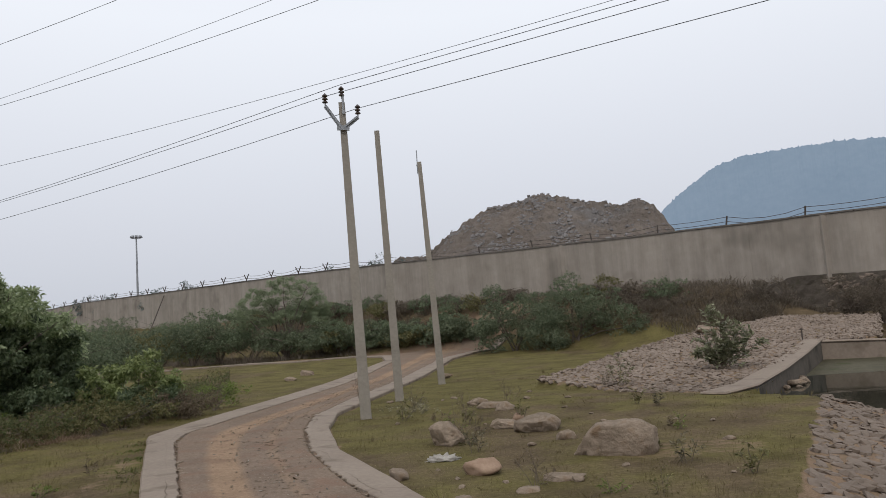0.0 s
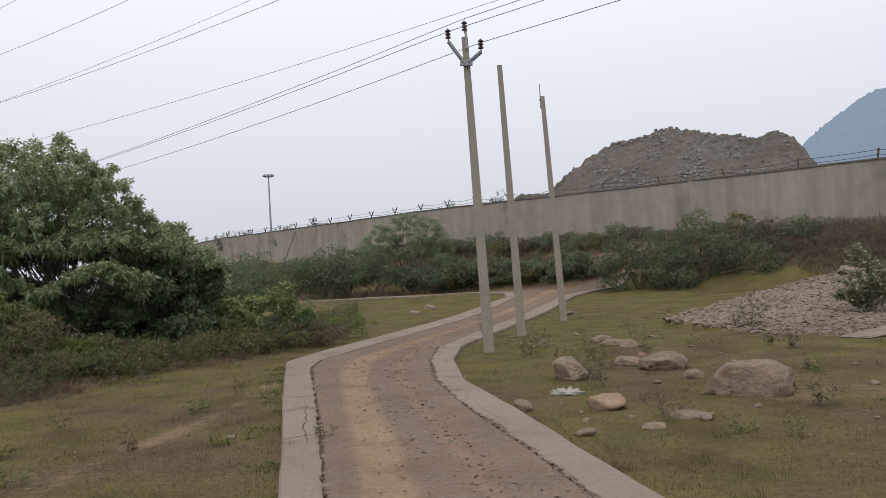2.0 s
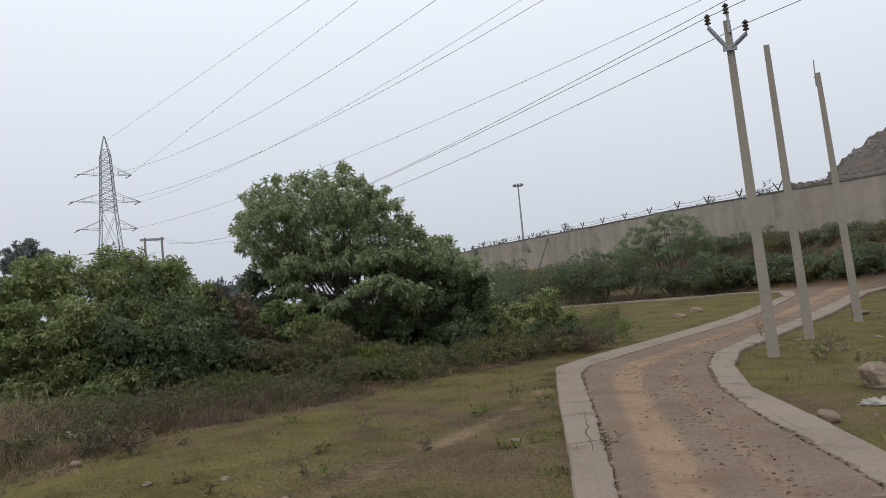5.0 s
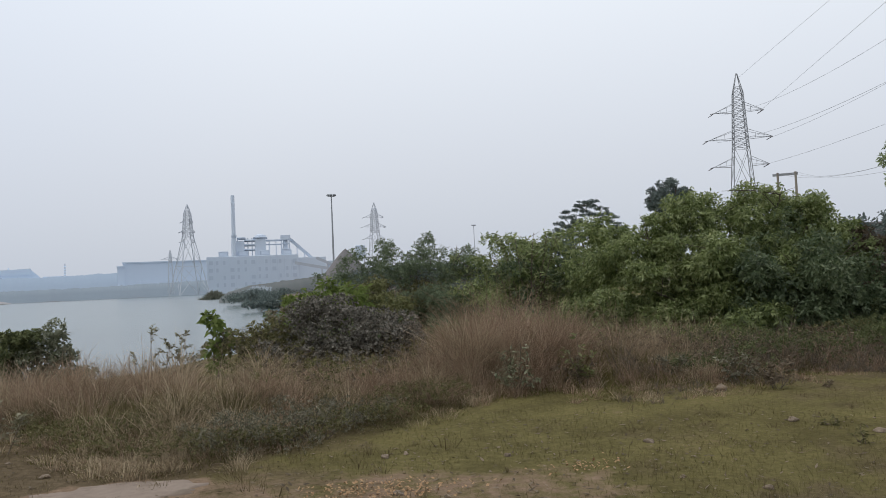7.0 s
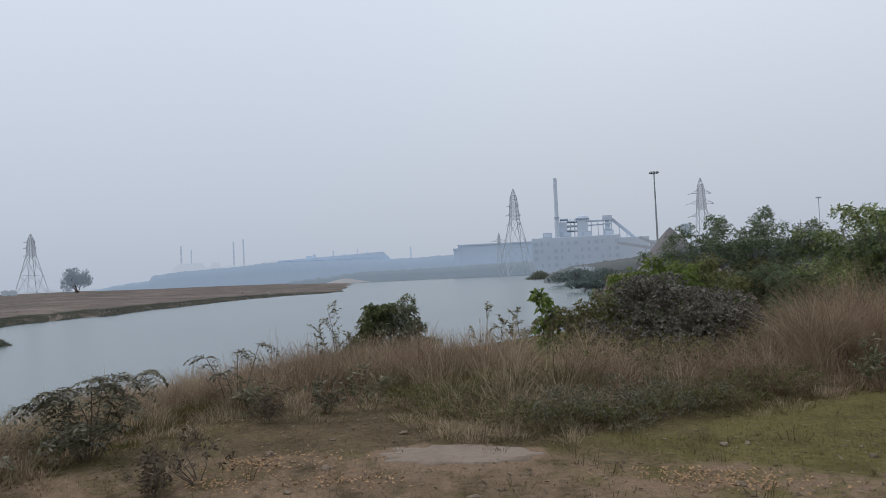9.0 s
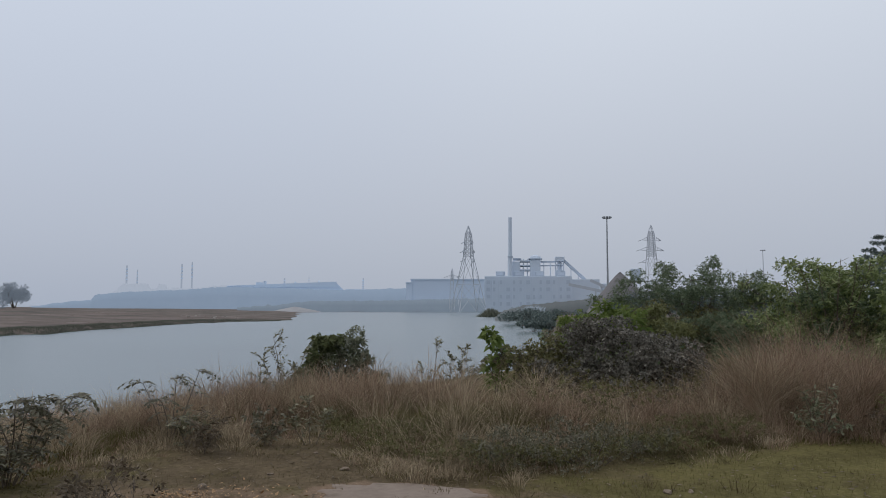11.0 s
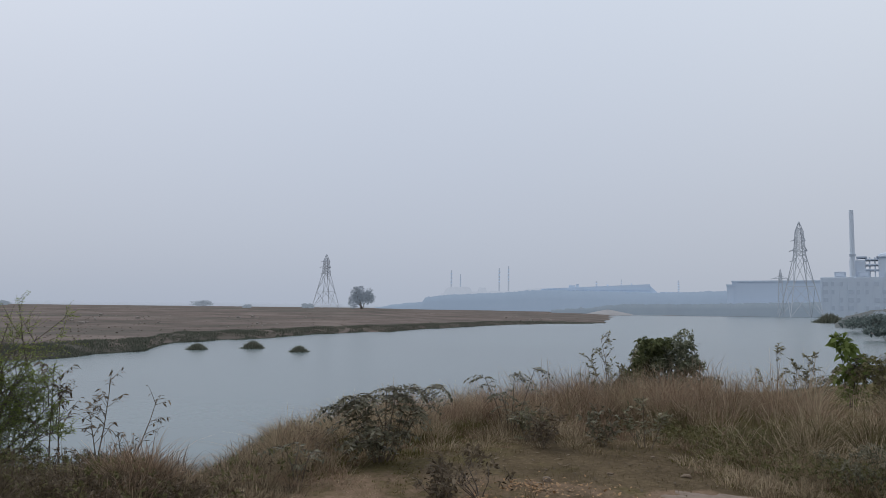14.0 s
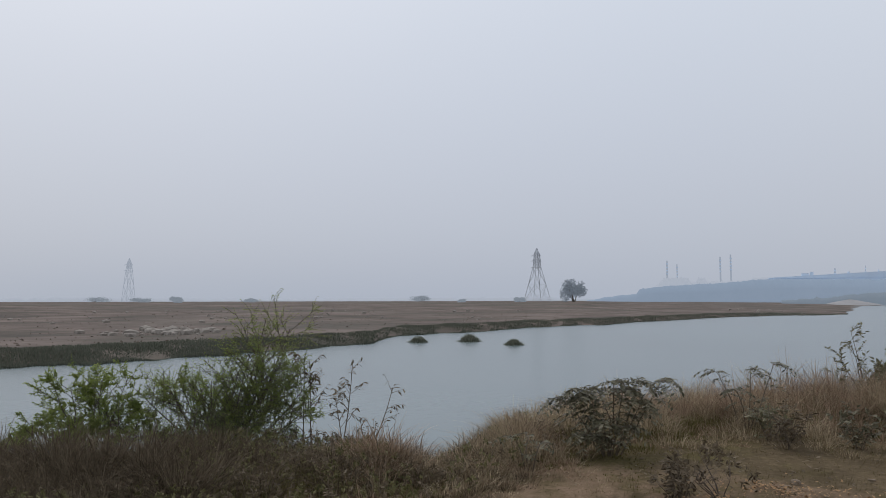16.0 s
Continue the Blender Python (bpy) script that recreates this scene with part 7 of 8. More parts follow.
branchy("thorn_shrub", "smaller feathery green shrub on the bank", "shrub", (157.6, 9.2),
        [(0.0, 0, 1.15), (0.35, 0, 1.0), (-0.35, 0, 1.05), (0.55, 0.1, 0.7), (-0.5, 0.1, 0.7), (0.15, -0.1, 0.95), (-0.15, 0.1, 1.0), (-0.75, 0, 0.5), (0.7, 0, 0.45)],
        (0.03, 0.012, 1, 0.0), L_THORN, 41, "", 2, (17, 7), 0.009, M_BARK, 11, 0.1, 0.1, 0.4, -0.3)
branchy("thorn_shrub", "low feathery green shrub on the bank", "shrub", (160.8, 9.3), [(0.4, 0, 0.5), (0, 0, 0.6), (-0.4, 0, 0.55), (0.2, 0, 0.6)], (0.03, 0.012, 1, 0.0), L_THORN, 42, "", 2, (12, 6), 0.010, M_BARK, 10, 0.1, 0.1, 0.42, -0.3)
for k, (a, z, lx, lf) in enumerate(((143.9, 1.2, -0.05, 4), (143.4, 1.15, 0.06, 4), (141.6, 1.22, -0.1, 4), (141.2, 0.7, 0.1, 2), (139.8, 0.85, -0.28, 2), (139.3, 0.5, 0.12, 2))):
    branchy("sapling", "thin nearly leafless sapling before the lake", "sapling", (a, 9.3), [(lx, 0.0, z)], (0.075, 0.024, 1, 0.55), L_BROWN, 44 + k, "bare saplings", 1, (11,), 0.009, M_TWIG, lf, 0.06, 0.55, 0.28, -0.3)

# bushes along the foot of the wall
ROWW = [(15.4, 50, 2.2, 1.5, 1.9, L_DARKH), (13.6, 50, 1.9, 1.6, 1.6, L_DARKH), (11.4, 49, 1.7, 1.6, 1.5, L_HAZE), (6.2, 46, 1.7, 1.6, 1.1, L_DARKH), (3.6, 45, 1.4, 1.5, 1.0, L_OLIVE), (1.2, 43.5, 1.4, 1.5, 0.9, L_HAZE), (-1.4, 42, 1.3, 1.4, 0.9, L_OLIVE), (-3.8, 41, 1.4, 1.4, 1.0, L_DARKH), (17.8, 52, 1.5, 1.5, 1.4, L_OLIVE), (8.8, 46.5, 1.5, 1.6, 1.1, L_DARKH), (5.0, 45.4, 1.5, 1.5, 1.1, L_HAZE), (2.4, 44.2, 1.6, 1.4, 1.1, L_DARKH), (-0.1, 42.8, 1.5, 1.4, 1.0, L_DARKH), (-2.6, 41.6, 1.5, 1.4, 1.0, L_HAZE), (-5.4, 40.0, 1.4, 1.4, 1.0, L_DARKH), (20, 50, 1.3, 2.0, 1.5, L_DARKH), (22.5, 50, 1.2, 2.0, 1.3, L_HAZE)]
for k, (a, d, z, r, rz, mt) in enumerate(ROWW):
    plant("shrub", "hazy dark green bush at the foot of the wall", "bush", (a, d), [(a, d, z + 0.2, r, rz * 0.72), (a + 1.3, d, z - 0.05, r * 0.8, rz * 0.55), (a - 1.3, d - 0.3, z - 0.1, r * 0.8, rz * 0.55)], 1300, (0.115, 0.05, 7, 0.4), mt, 70 + k, "bushes below the wall", 4, 0.05)
for k, s in enumerate(np.arange(23.0, 62.0, 1.9)):
    x, y, zb, zt = polyline_point(WALL, s)
    dist = math.hypot(x, y) - 2.4 - 0.6 * math.sin(k * 2.1)
    az_b = math.degrees(math.atan2(-x, y))
    zg = on_ground(az_b, dist).z
    plant("shrub", "hazy dusty scrub bush high on the slope below the wall", "bush", (az_b, dist), [(az_b, dist, zg + 0.25, 1.0, 0.5 + 0.15 * math.sin(k * 1.3)), (az_b + 0.9, dist - 0.5, zg + 0.15, 0.9, 0.45)], 420, (0.10, 0.04, 7, 0.4), (L_HAZE, G_BRUSH, L_OLIVE, L_HAZE)[k % 4], 500 + k, "bushes below the wall", 6, 0.03, 0.3)
plant("feathery_tree", "feathery grey-green acacia-like tree before the wall", "tree", (8.9, 47.5),
      crown_lobes(12, 72, [5.5, 6.6, 8.2, 9.7, 11.2, 12.3], [3.9, 5.1, 5.65, 5.6, 5.0, 3.8], [2.6, 2.6, 2.7, 2.7, 2.6, 2.6], 47.4, 0.7, 0.4, 0.7, 0.55), 7500, (0.10, 0.02, 9, 0.3), L_ACACIA, 90, "", 16, 0.06, 0.1, clumps=2)
bm = bmesh.new()
tube(bm, [Vector((*(heading(18.4) * 74.5), 3.3)), Vector((*(heading(17.2) * 77.6), 7.35))], [0.05, 0.04], 6)
tagged(part("leaning_pole", bm, M_IRON), "thin rusty pole leaning against the boundary wall", "pole")
for k, (a, d, z, r) in enumerate(((16.2, 62, 2.6, 2.2), (18.0, 66, 2.6, 2.4), (20.0, 72, 2.8, 2.6), (22.0, 78, 3.0, 2.8), (23.8, 84, 3.2, 3.0), (14.4, 60, 2.8, 2.0), (19.0, 60, 1.6, 2.0), (21.5, 60, 1.6, 2.2), (24.0, 62, 1.8, 2.4), (26.0, 64, 2.0, 2.6))):
    plant("shrub", "hazy dark green bush below the far stretch of wall", "bush", (a, d), [(a, d, z, r, r * 0.75), (a + 1.4, d, z - 0.6, r * 0.8, r * 0.6)], 1300, (0.15, 0.06, 6, 0.4), (L_DARKH, L_HAZE)[k % 2], 150 + k, "bushes below the wall", 4, 0.05)
plant("shrub", "mid-green leafy bush on the slope below the wall", "bush", (-8.5, 36),
      [(-7.4, 36, 1.9, 1.5, 1.3), (-9.6, 36, 1.8, 1.4, 1.2), (-6.4, 35.6, 1.0, 1.0, 1.0), (-10.8, 35.6, 1.2, 1.2, 1.0)], 4200, (0.085, 0.036, 7, 0.4), L_DARKH, 91, "bushes below the wall", 6, 0.05)
plant("shrub", "dark leafy bush on the slope below the wall", "bush", (-13, 35.5),
      [(-12.4, 35.6, 2.1, 1.4, 1.4), (-14.6, 35.4, 1.9, 1.4, 1.3), (-16.6, 35, 1.1, 1.2, 1.0), (-11, 35, 1.0, 1.3, 1.0), (-17.8, 34.6, 0.7, 0.9, 0.7)], 4600, (0.085, 0.036, 7, 0.4), L_DARKH, 92, "bushes below the wall", 6, 0.05)
for k, (a, d, z) in enumerate(((1.6, 53, 6.9), (3.2, 55, 6.8), (5.6, 60, 7.0), (15.5, 77, 7.9), (17.9, 82, 7.7), (20.8, 92, 8.0), (22.2, 96, 8.2), (-0.4, 52, 6.6))):
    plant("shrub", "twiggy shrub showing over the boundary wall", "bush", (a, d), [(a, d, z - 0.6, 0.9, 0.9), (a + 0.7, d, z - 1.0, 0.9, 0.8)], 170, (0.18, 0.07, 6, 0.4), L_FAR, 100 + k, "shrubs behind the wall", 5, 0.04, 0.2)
for k, (a, d, z, r) in enumerate(((-18.5, 36.2, 1.9, 1.2), (-19.5, 35.5, 1.3, 1.3), (-20.6, 36.0, 1.9, 1.2), (-21.5, 35, 1.3, 1.3), (-22.8, 35.6, 1.9, 1.1), (-23.6, 34.2, 1.2, 1.2), (-24.6, 34.8, 1.8, 1.0), (-25.8, 33.4, 1.2, 1.0), (-26.6, 34.4, 1.9, 0.8), (-31.8, 33.0, 1.6, 0.8), (-33.6, 32.6, 1.7, 0.9), (-35.4, 32.0, 1.4, 1.0))):
    plant("shrub", "withered brown shrub on the slope below the wall", "bush", (a, d), [(a, d, z, r, 0.8), (a - 1, d + 0.4, z - 0.3, r * 0.8, 0.7)], 1300, (0.08, 0.016, 7, 0.4), G_BRUSH, 140 + k, "withered shrubs below the wall", 14, 0.018, 0.1)
# plants round the stone pitching
branchy("shrub", "leafy grey-green shrub growing through the stone pitching", "bush", (-23.2, 19.0),
        [(-0.05, 0, 1.7), (0.25, 0, 1.4), (-0.35, 0, 1.2), (0.5, 0.1, 0.95), (0.1, 0, 1.5), (-0.5, 0.1, 1.1), (-0.5, 0, 0.75), (0.1, -0.2, 0.9), (0.6, 0, 0.5), (-0.15, 0.2, 1.1), (0.3, -0.2, 0.6), (-0.35, -0.2, 0.55), (-0.85, 0, 0.95), (-0.95, 0.1, 0.7)],
        (0.14, 0.062, 1, 0.0), L_PALE, 110, "", 1, (11,), 0.014, M_TWIG, 6, 0.06, 0.0, 0.24)
branchy("weed", "thin weed rooted among pitching stones", "weed", (-16.0, 17.4), [(0, 0, 0.75), (0.2, 0, 0.5), (-0.25, 0, 0.55)], (0.09, 0.045, 1, 0.1), L_DUSTY, 111, "weeds", 1, (6,), 0.008, M_TWIG, 5, 0.09, 0.1, 0.3)
for k, (a, d) in enumerate(((-16.3, 17.2), (-14.9, 17.4), (-17.2, 13.6), (-18.6, 13.2), (-8.6, 12.6), (-5.0, 9.6), (-4.5, 12.4), (-1.2, 14.6), (0.2, 13.6), (-20, 8.2), (-24.6, 7.6))):
    branchy("weed", "small leafy weed growing in the turf", "weed", (a, d), [(0.03, 0, 0.34), (-0.1, 0, 0.26), (0.1, 0, 0.24)], (0.06, 0.022, 1, 0.1), (L_OLIVE, L_GREY)[k % 2], 120 + k, "weeds", 1, (5,), 0.005, M_TWIG, 4, 0.1, 0.2, 0.35)
for k, (a, d, z) in enumerate(((-4.3, 13.6, 0.5), (-7.7, 15.2, 0.55), (-3.8, 10.4, 0.62), (-9.1, 7.4, 0.42), (-0.4, 15.0, 0.6), (3.6, 18.2, 0.7), (-5.2, 11.6, 0.3))):
    branchy("weed", "leafless dry weed stalks in short turf", "weed", (a, d), [(0.05, 0, z), (-0.1, 0.03, z * 0.8), (0.14, 0, z * 0.75), (0.0, 0.1, z * 0.6), (-0.2, 0, z * 0.5)], (0.03, 0.012, 1, 0.2), L_BROWN, 150 + k, "weeds", 1, (6,), 0.005, M_TWIG, 3, 0.12, 0.3, 0.34)
plant("weed", "grey dry weeds round the pole foot", "weed", (0.3, 13.8), [(0.6, 13.8, 0.16, 0.35, 0.22), (-0.9, 14.2, 0.14, 0.3, 0.2)], 55, (0.06, 0.014, 6, 0.2), L_DUSTY, 135, "weeds", 6, 0.006, 0.1)

# far trees
def far_tree(az, d, h, w, seed, mat, label, sprigs=420, foot=None, flat=0.45, leaf=0.5):
    z0 = float(ground_z(*(heading(az) * d))) if foot is None else foot
    rng = np.random.default_rng(seed)
    lobes = []
    for k in range(13):
        off = rng.uniform(-0.4, 0.4) * w
        lobes.append((az + math.degrees(off / d), d + rng.uniform(-0.3, 0.3) * w, z0 + h * rng.uniform(0.3, 0.84) * (1 - 0.3 * abs(off) / w), w * rng.uniform(0.15, 0.25), h * flat * rng.uniform(0.2, 0.36)))
    plant("tree", label, "tree", (az, d), lobes, sprigs, (leaf, leaf * 0.45, 6, 0.4), mat, seed, "far trees", 7, h * 0.022, 0.4, clumps=0)


plant("tree", "dark round-topped tree behind the bushes", "tree", (54.7, 80),
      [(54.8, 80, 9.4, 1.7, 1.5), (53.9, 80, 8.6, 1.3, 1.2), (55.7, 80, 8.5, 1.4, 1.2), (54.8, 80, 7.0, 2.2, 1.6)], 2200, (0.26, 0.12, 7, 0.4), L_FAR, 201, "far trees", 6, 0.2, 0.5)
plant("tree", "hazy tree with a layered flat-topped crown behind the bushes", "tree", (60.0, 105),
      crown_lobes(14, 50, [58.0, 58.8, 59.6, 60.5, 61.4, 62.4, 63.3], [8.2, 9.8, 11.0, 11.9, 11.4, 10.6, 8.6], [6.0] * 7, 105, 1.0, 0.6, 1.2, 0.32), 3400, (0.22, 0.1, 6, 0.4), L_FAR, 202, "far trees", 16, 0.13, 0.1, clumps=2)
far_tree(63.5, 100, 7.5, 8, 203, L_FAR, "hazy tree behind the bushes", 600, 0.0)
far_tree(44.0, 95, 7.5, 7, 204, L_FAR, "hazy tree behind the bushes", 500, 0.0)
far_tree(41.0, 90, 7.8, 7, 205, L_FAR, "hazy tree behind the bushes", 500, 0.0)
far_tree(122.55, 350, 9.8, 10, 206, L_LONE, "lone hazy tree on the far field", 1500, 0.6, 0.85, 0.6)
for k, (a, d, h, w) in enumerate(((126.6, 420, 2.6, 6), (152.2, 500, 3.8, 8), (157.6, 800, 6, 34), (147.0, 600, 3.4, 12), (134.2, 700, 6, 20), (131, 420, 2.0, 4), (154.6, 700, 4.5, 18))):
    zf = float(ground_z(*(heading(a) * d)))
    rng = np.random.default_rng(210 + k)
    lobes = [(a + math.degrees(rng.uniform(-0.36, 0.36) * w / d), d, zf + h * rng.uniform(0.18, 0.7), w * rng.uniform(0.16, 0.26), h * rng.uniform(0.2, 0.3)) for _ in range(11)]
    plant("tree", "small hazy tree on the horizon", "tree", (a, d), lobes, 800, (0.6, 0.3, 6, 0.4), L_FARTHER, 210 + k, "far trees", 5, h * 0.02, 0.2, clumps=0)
rng = np.random.default_rng(9)
for k in range(15):
    a = rng.uniform(82.6, 87.0)
    d = float(np.interp(a, *SHORE)) + 5 + rng.random() * 120
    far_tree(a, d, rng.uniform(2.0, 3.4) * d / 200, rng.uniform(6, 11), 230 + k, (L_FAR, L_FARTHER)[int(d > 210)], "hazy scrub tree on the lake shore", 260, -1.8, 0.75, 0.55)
for k in range(16):
    a = rng.uniform(60, 83)
    far_tree(a, rng.uniform(60, 130), rng.uniform(2.5, 4.2), rng.uniform(5, 8), 260 + k, L_FAR, "hazy scrub on the flat land behind the bank", 260, 0.0, 0.75, 0.35)

# ---------- grass ----------
def blade_mesh(rng, pos, h, w, lean):
    n = len(pos)
    a = rng.random(n) * 6.28
    s = np.stack([np.cos(a), np.sin(a), np.zeros(n)], -1) * w[:, None] * 0.5
    up = np.stack([np.zeros(n), np.zeros(n), h], -1)
    l3 = np.concatenate([lean, np.zeros((n, 1))], 1)
    m = pos + up * 0.55 + l3 * 0.3
    t = pos + up * (1 - 0.35 * np.minimum(1, np.hypot(lean[:, 0], lean[:, 1]) / np.maximum(h, 0.01)))[:, None] + l3
    v = np.stack([pos - s, pos + s, m - s * 0.8, m + s * 0.8, t], 1).reshape(-1, 3)
    k = np.arange(n)[:, None] * 5
    f = np.concatenate([k + [0, 1, 3], k + [0, 3, 2], k + [2, 3, 4]], 0)
    return v, f


def curved_blades(rng, pos, h, w, lean):
    """Grass blades that rise and arch over at the tip."""
    n = len(pos)
    a = rng.random(n) * 6.28
    side = np.stack([np.cos(a), np.sin(a), np.zeros(n)], -1) * w[:, None] * 0.5
    l3 = np.concatenate([lean, np.zeros((n, 1))], 1)
    bend = np.minimum(1.0, np.hypot(lean[:, 0], lean[:, 1]) / np.maximum(h, 0.01))
    rows = []
    for u, k in ((0.0, 1.0), (0.42, 0.9), (0.76, 0.65), (1.0, 0.0)):
        c = pos + l3 * u ** 1.9
        c[:, 2] += h * (u - 0.42 * bend * u ** 2.6)
        rows += [c - side * k, c + side * k] if k else [c]
    v = np.stack(rows, 1).reshape(-1, 3)
    b = np.arange(n)[:, None] * 7
    f = np.concatenate([b + q for q in ([0, 1, 3], [0, 3, 2], [2, 3, 5], [2, 5, 4], [4, 5, 6])], 0)
    return v, f


GB = ([12, 15.6, 19.5, 24, 29, 33, 38, 42, 45.5, 50.7, 58, 65, 71.4, 74, 78, 86, 90, 96, 99, 103, 108, 112, 118, 125, 132, 138, 145, 155, 180], [26, 21, 17, 15, 13.5, 13, 12, 11.7, 11.8, 10.2, 9.9, 9.7, 9.6, 9.1, 8.3, 7.6, 7.3, 7.6, 8.0, 9.1, 8.8, 8.9, 8.0, 7.2, 5.9, 5.2, 4.6, 4.2, 4.0])
GH = ([12, 30, 42, 46, 58, 64, 68, 72, 74, 76, 79, 83, 86, 90, 97, 101, 105, 109, 114, 119, 122, 126, 130, 133.3, 134.6, 136, 138, 142, 150, 160, 180], [0.25, 0.35, 0.45, 0.6, 0.72, 1.0, 1.15, 1.1, 0.8, 0.52, 0.46, 0.48, 0.62, 0.82, 0.8, 0.66, 0.56, 0.64, 0.5, 0.42, 0.46, 0.44, 0.36, 0.30, 0.2, 0.30, 0.38, 0.40, 0.5, 0.5, 0.5])


def dry_grass(name, label, n_tuft, per, seed, mat, az0, az1, tall, spread_r, wide, depth, gaps=-2.0):
    """Arching tufts over the strip of bank behind the turf; heights, gaps and the front edge wander."""
    rng = np.random.default_rng(seed)
    az = rng.uniform(az0, az1, n_tuft)
    gb = np.interp(az, *GB)
    edge = np.minimum(np.interp(az, *EDGE, left=99, right=7) + 2.4, gb + depth)
    d = gb + (np.maximum(edge - gb, 0.6)) * rng.random(n_tuft) ** 1.1
    r = np.radians(az)
    cx, cy = -np.sin(r) * d, np.cos(r) * d
    d = d + 0.7 * wave(cx, cy, 1.1, 3.0) + rng.normal(0, 0.2, n_tuft)
    clump = 2.4 * (fbm(cx, cy, 0.7, seed, 3) - 0.5) + 2.2 * (fbm(cx, cy, 2.6, seed + 2, 3) - 0.5)
    keep = clump + rng.normal(0, 0.25, n_tuft) > gaps
    keep &= rng.random(n_tuft) < smooth_step(az, az0, az0 + 9) * smooth_step(az, az1 + 0.01, az1 - 7)
    az, gb, d, clump = az[keep], gb[keep], d[keep], clump[keep]
    n_t = len(az)
    hh = np.interp(az, *GH) * tall * rng.uniform(0.6, 1.15, n_t) * (0.16 + 0.84 * smooth_step(d - gb, 0.0, 1.9)) * (1 + 0.5 * np.clip(clump, -1, 1))
    r = np.radians(az)
    cx, cy = -np.sin(r) * d, np.cos(r) * d
    k = np.repeat(np.arange(n_t), per)
    sr = spread_r * rng.uniform(0.6, 1.4, n_t)[k]
    off = rng.normal(0, 1, (len(k), 2)) * sr[:, None]
    px, py = cx[k] + off[:, 0] * 0.42, cy[k] + off[:, 1] * 0.42
    pos = np.stack([px, py, ground_z(px, py) - 0.02], -1)
    h = hh[k] * rng.uniform(0.4, 1.12, len(k))
    drift = rng.normal(0, 0.28, (n_t, 2))[k]
    lean = off / sr[:, None] * 0.42 * h[:, None] + rng.normal(0, 0.2, (len(k), 2)) * h[:, None] + drift * h[:, None]
    w = rng.uniform(0.6, 1.3, len(k)) * wide
    v, f = (curved_blades if wide < 0.008 else blade_mesh)(rng, pos, h, w, lean)
    return tagged(new(name, mesh_from(name, v, f, mat)), label, "grass", kind="stuff")


dry_grass("dry_grass", "tall dry tan grass on the lake bank", 3300, 62, 301, G_DRY, 50, 142, 0.98, 0.14, 0.006, 4.6, 0.2)
dry_grass("dry_grass", "reddish-brown dry grass tufts on the lake bank", 2200, 56, 302, G_RED, 54, 144, 0.95, 0.13, 0.006, 4.4, 0.2)
dry_grass("dry_grass", "tall reddish-brown brush before the bushes", 560, 60, 309, G_RED, 57, 78, 1.05, 0.2, 0.006, 3.4, 0.25)
dry_grass("dry_grass", "short dry grass before the bushes", 700, 40, 303, G_RED, 14, 62, 0.8, 0.14, 0.0065, 4.0, -0.1)
dry_grass("dry_grass", "thin brown grass before the bushes", 900, 44, 308, G_BRUSH, 14, 62, 0.95, 0.14, 0.006, 4.0, 0.1)
dry_grass("dry_grass", "fine straw-coloured grass among weeds at the bank edge", 3000, 60, 306, G_DUSK, 126, 184, 0.9, 0.12, 0.005, 4.4, -0.1)
dry_grass("plume_grass", "pale wispy seed-bearing grass over the tussocks", 500, 30, 307, G_DRY, 64, 134, 1.2, 0.2, 0.0045, 3.6, 0.35)
dry_grass("green_grass", "low greenish grass under the dry tufts", 5200, 26, 304, G_GREEN, 10, 184, 0.46, 0.14, 0.010, 3.6)
dry_grass("olive_grass", "low dark olive grass in front of the dry tufts", 1100, 44, 321, G_OLIVE, 70, 110, 0.6, 0.14, 0.006, 1.9, 0.0)
dry_grass("withered_grass", "low withered brown grass under the tufts", 3200, 26, 305, G_RED, 16, 142, 0.45, 0.15, 0.010, 5.0)


def undergrowth(name, label, n, seed, mat, az0, az1, back, height, leaf, front=0.6):
    """A low tangle of small leaves over the ground under and between the bushes."""
    rng = np.random.default_rng(seed)
    az = rng.uniform(az0, az1, n)
    d = np.interp(az, *GB) + front + rng.random(n) ** 0.8 * back
    r = np.radians(az)
    px, py = -np.sin(r) * d, np.cos(r) * d
    z = ground_z(px, py)
    hump = height * (0.45 + 0.55 * np.clip(0.5 + wave(px, py, 0.9, seed), 0, 1)) * np.interp(az, [131, 133.5, 136, 138], [1, 0.6, 0.6, 1])
    lobes = [((0, 0, 0), (1, 1, 1))]
    q, f = leaf_cloud(rng, lobes, n, leaf[2], leaf[0], leaf[1], leaf[3])
    m = len(q) // n
    shift = np.stack([px, py, z + hump * rng.random(n) ** 0.5], -1)
    own = q.reshape(n, m, 3)
    own = own - own.mean(1, keepdims=True)
    q = (own + shift[:, None]).reshape(-1, 3)
    tagged(new(name, mesh_from(name, q, f, mat)), label, "undergrowth", kind="stuff")


undergrowth("undergrowth", "olive tangle of creepers and weeds under the bushes", 11000, 310, L_OLIVE, 13, 88, 7, 0.6, (0.055, 0.024, 7, 0.4), 2.2)
undergrowth("undergrowth", "withered brown tangle under the bushes", 4500, 311, L_BROWN, 13, 88, 7, 0.55, (0.055, 0.02, 7, 0.4), 1.8)
undergrowth("undergrowth", "olive and yellow-green weeds before the bushes", 8500, 316, L_DUSK, 13, 57, 3.6, 0.62, (0.05, 0.02, 7, 0.4), 0.7)
undergrowth("undergrowth", "withered creepers before the bushes", 2600, 317, L_BROWN, 13, 60, 3.4, 0.6, (0.05, 0.016, 7, 0.4), 0.6)
undergrowth("undergrowth", "fresh green creepers among withered ones", 1100, 318, L_FEATHER, 20, 57, 4.0, 0.6, (0.05, 0.022, 7, 0.4), 2.0)
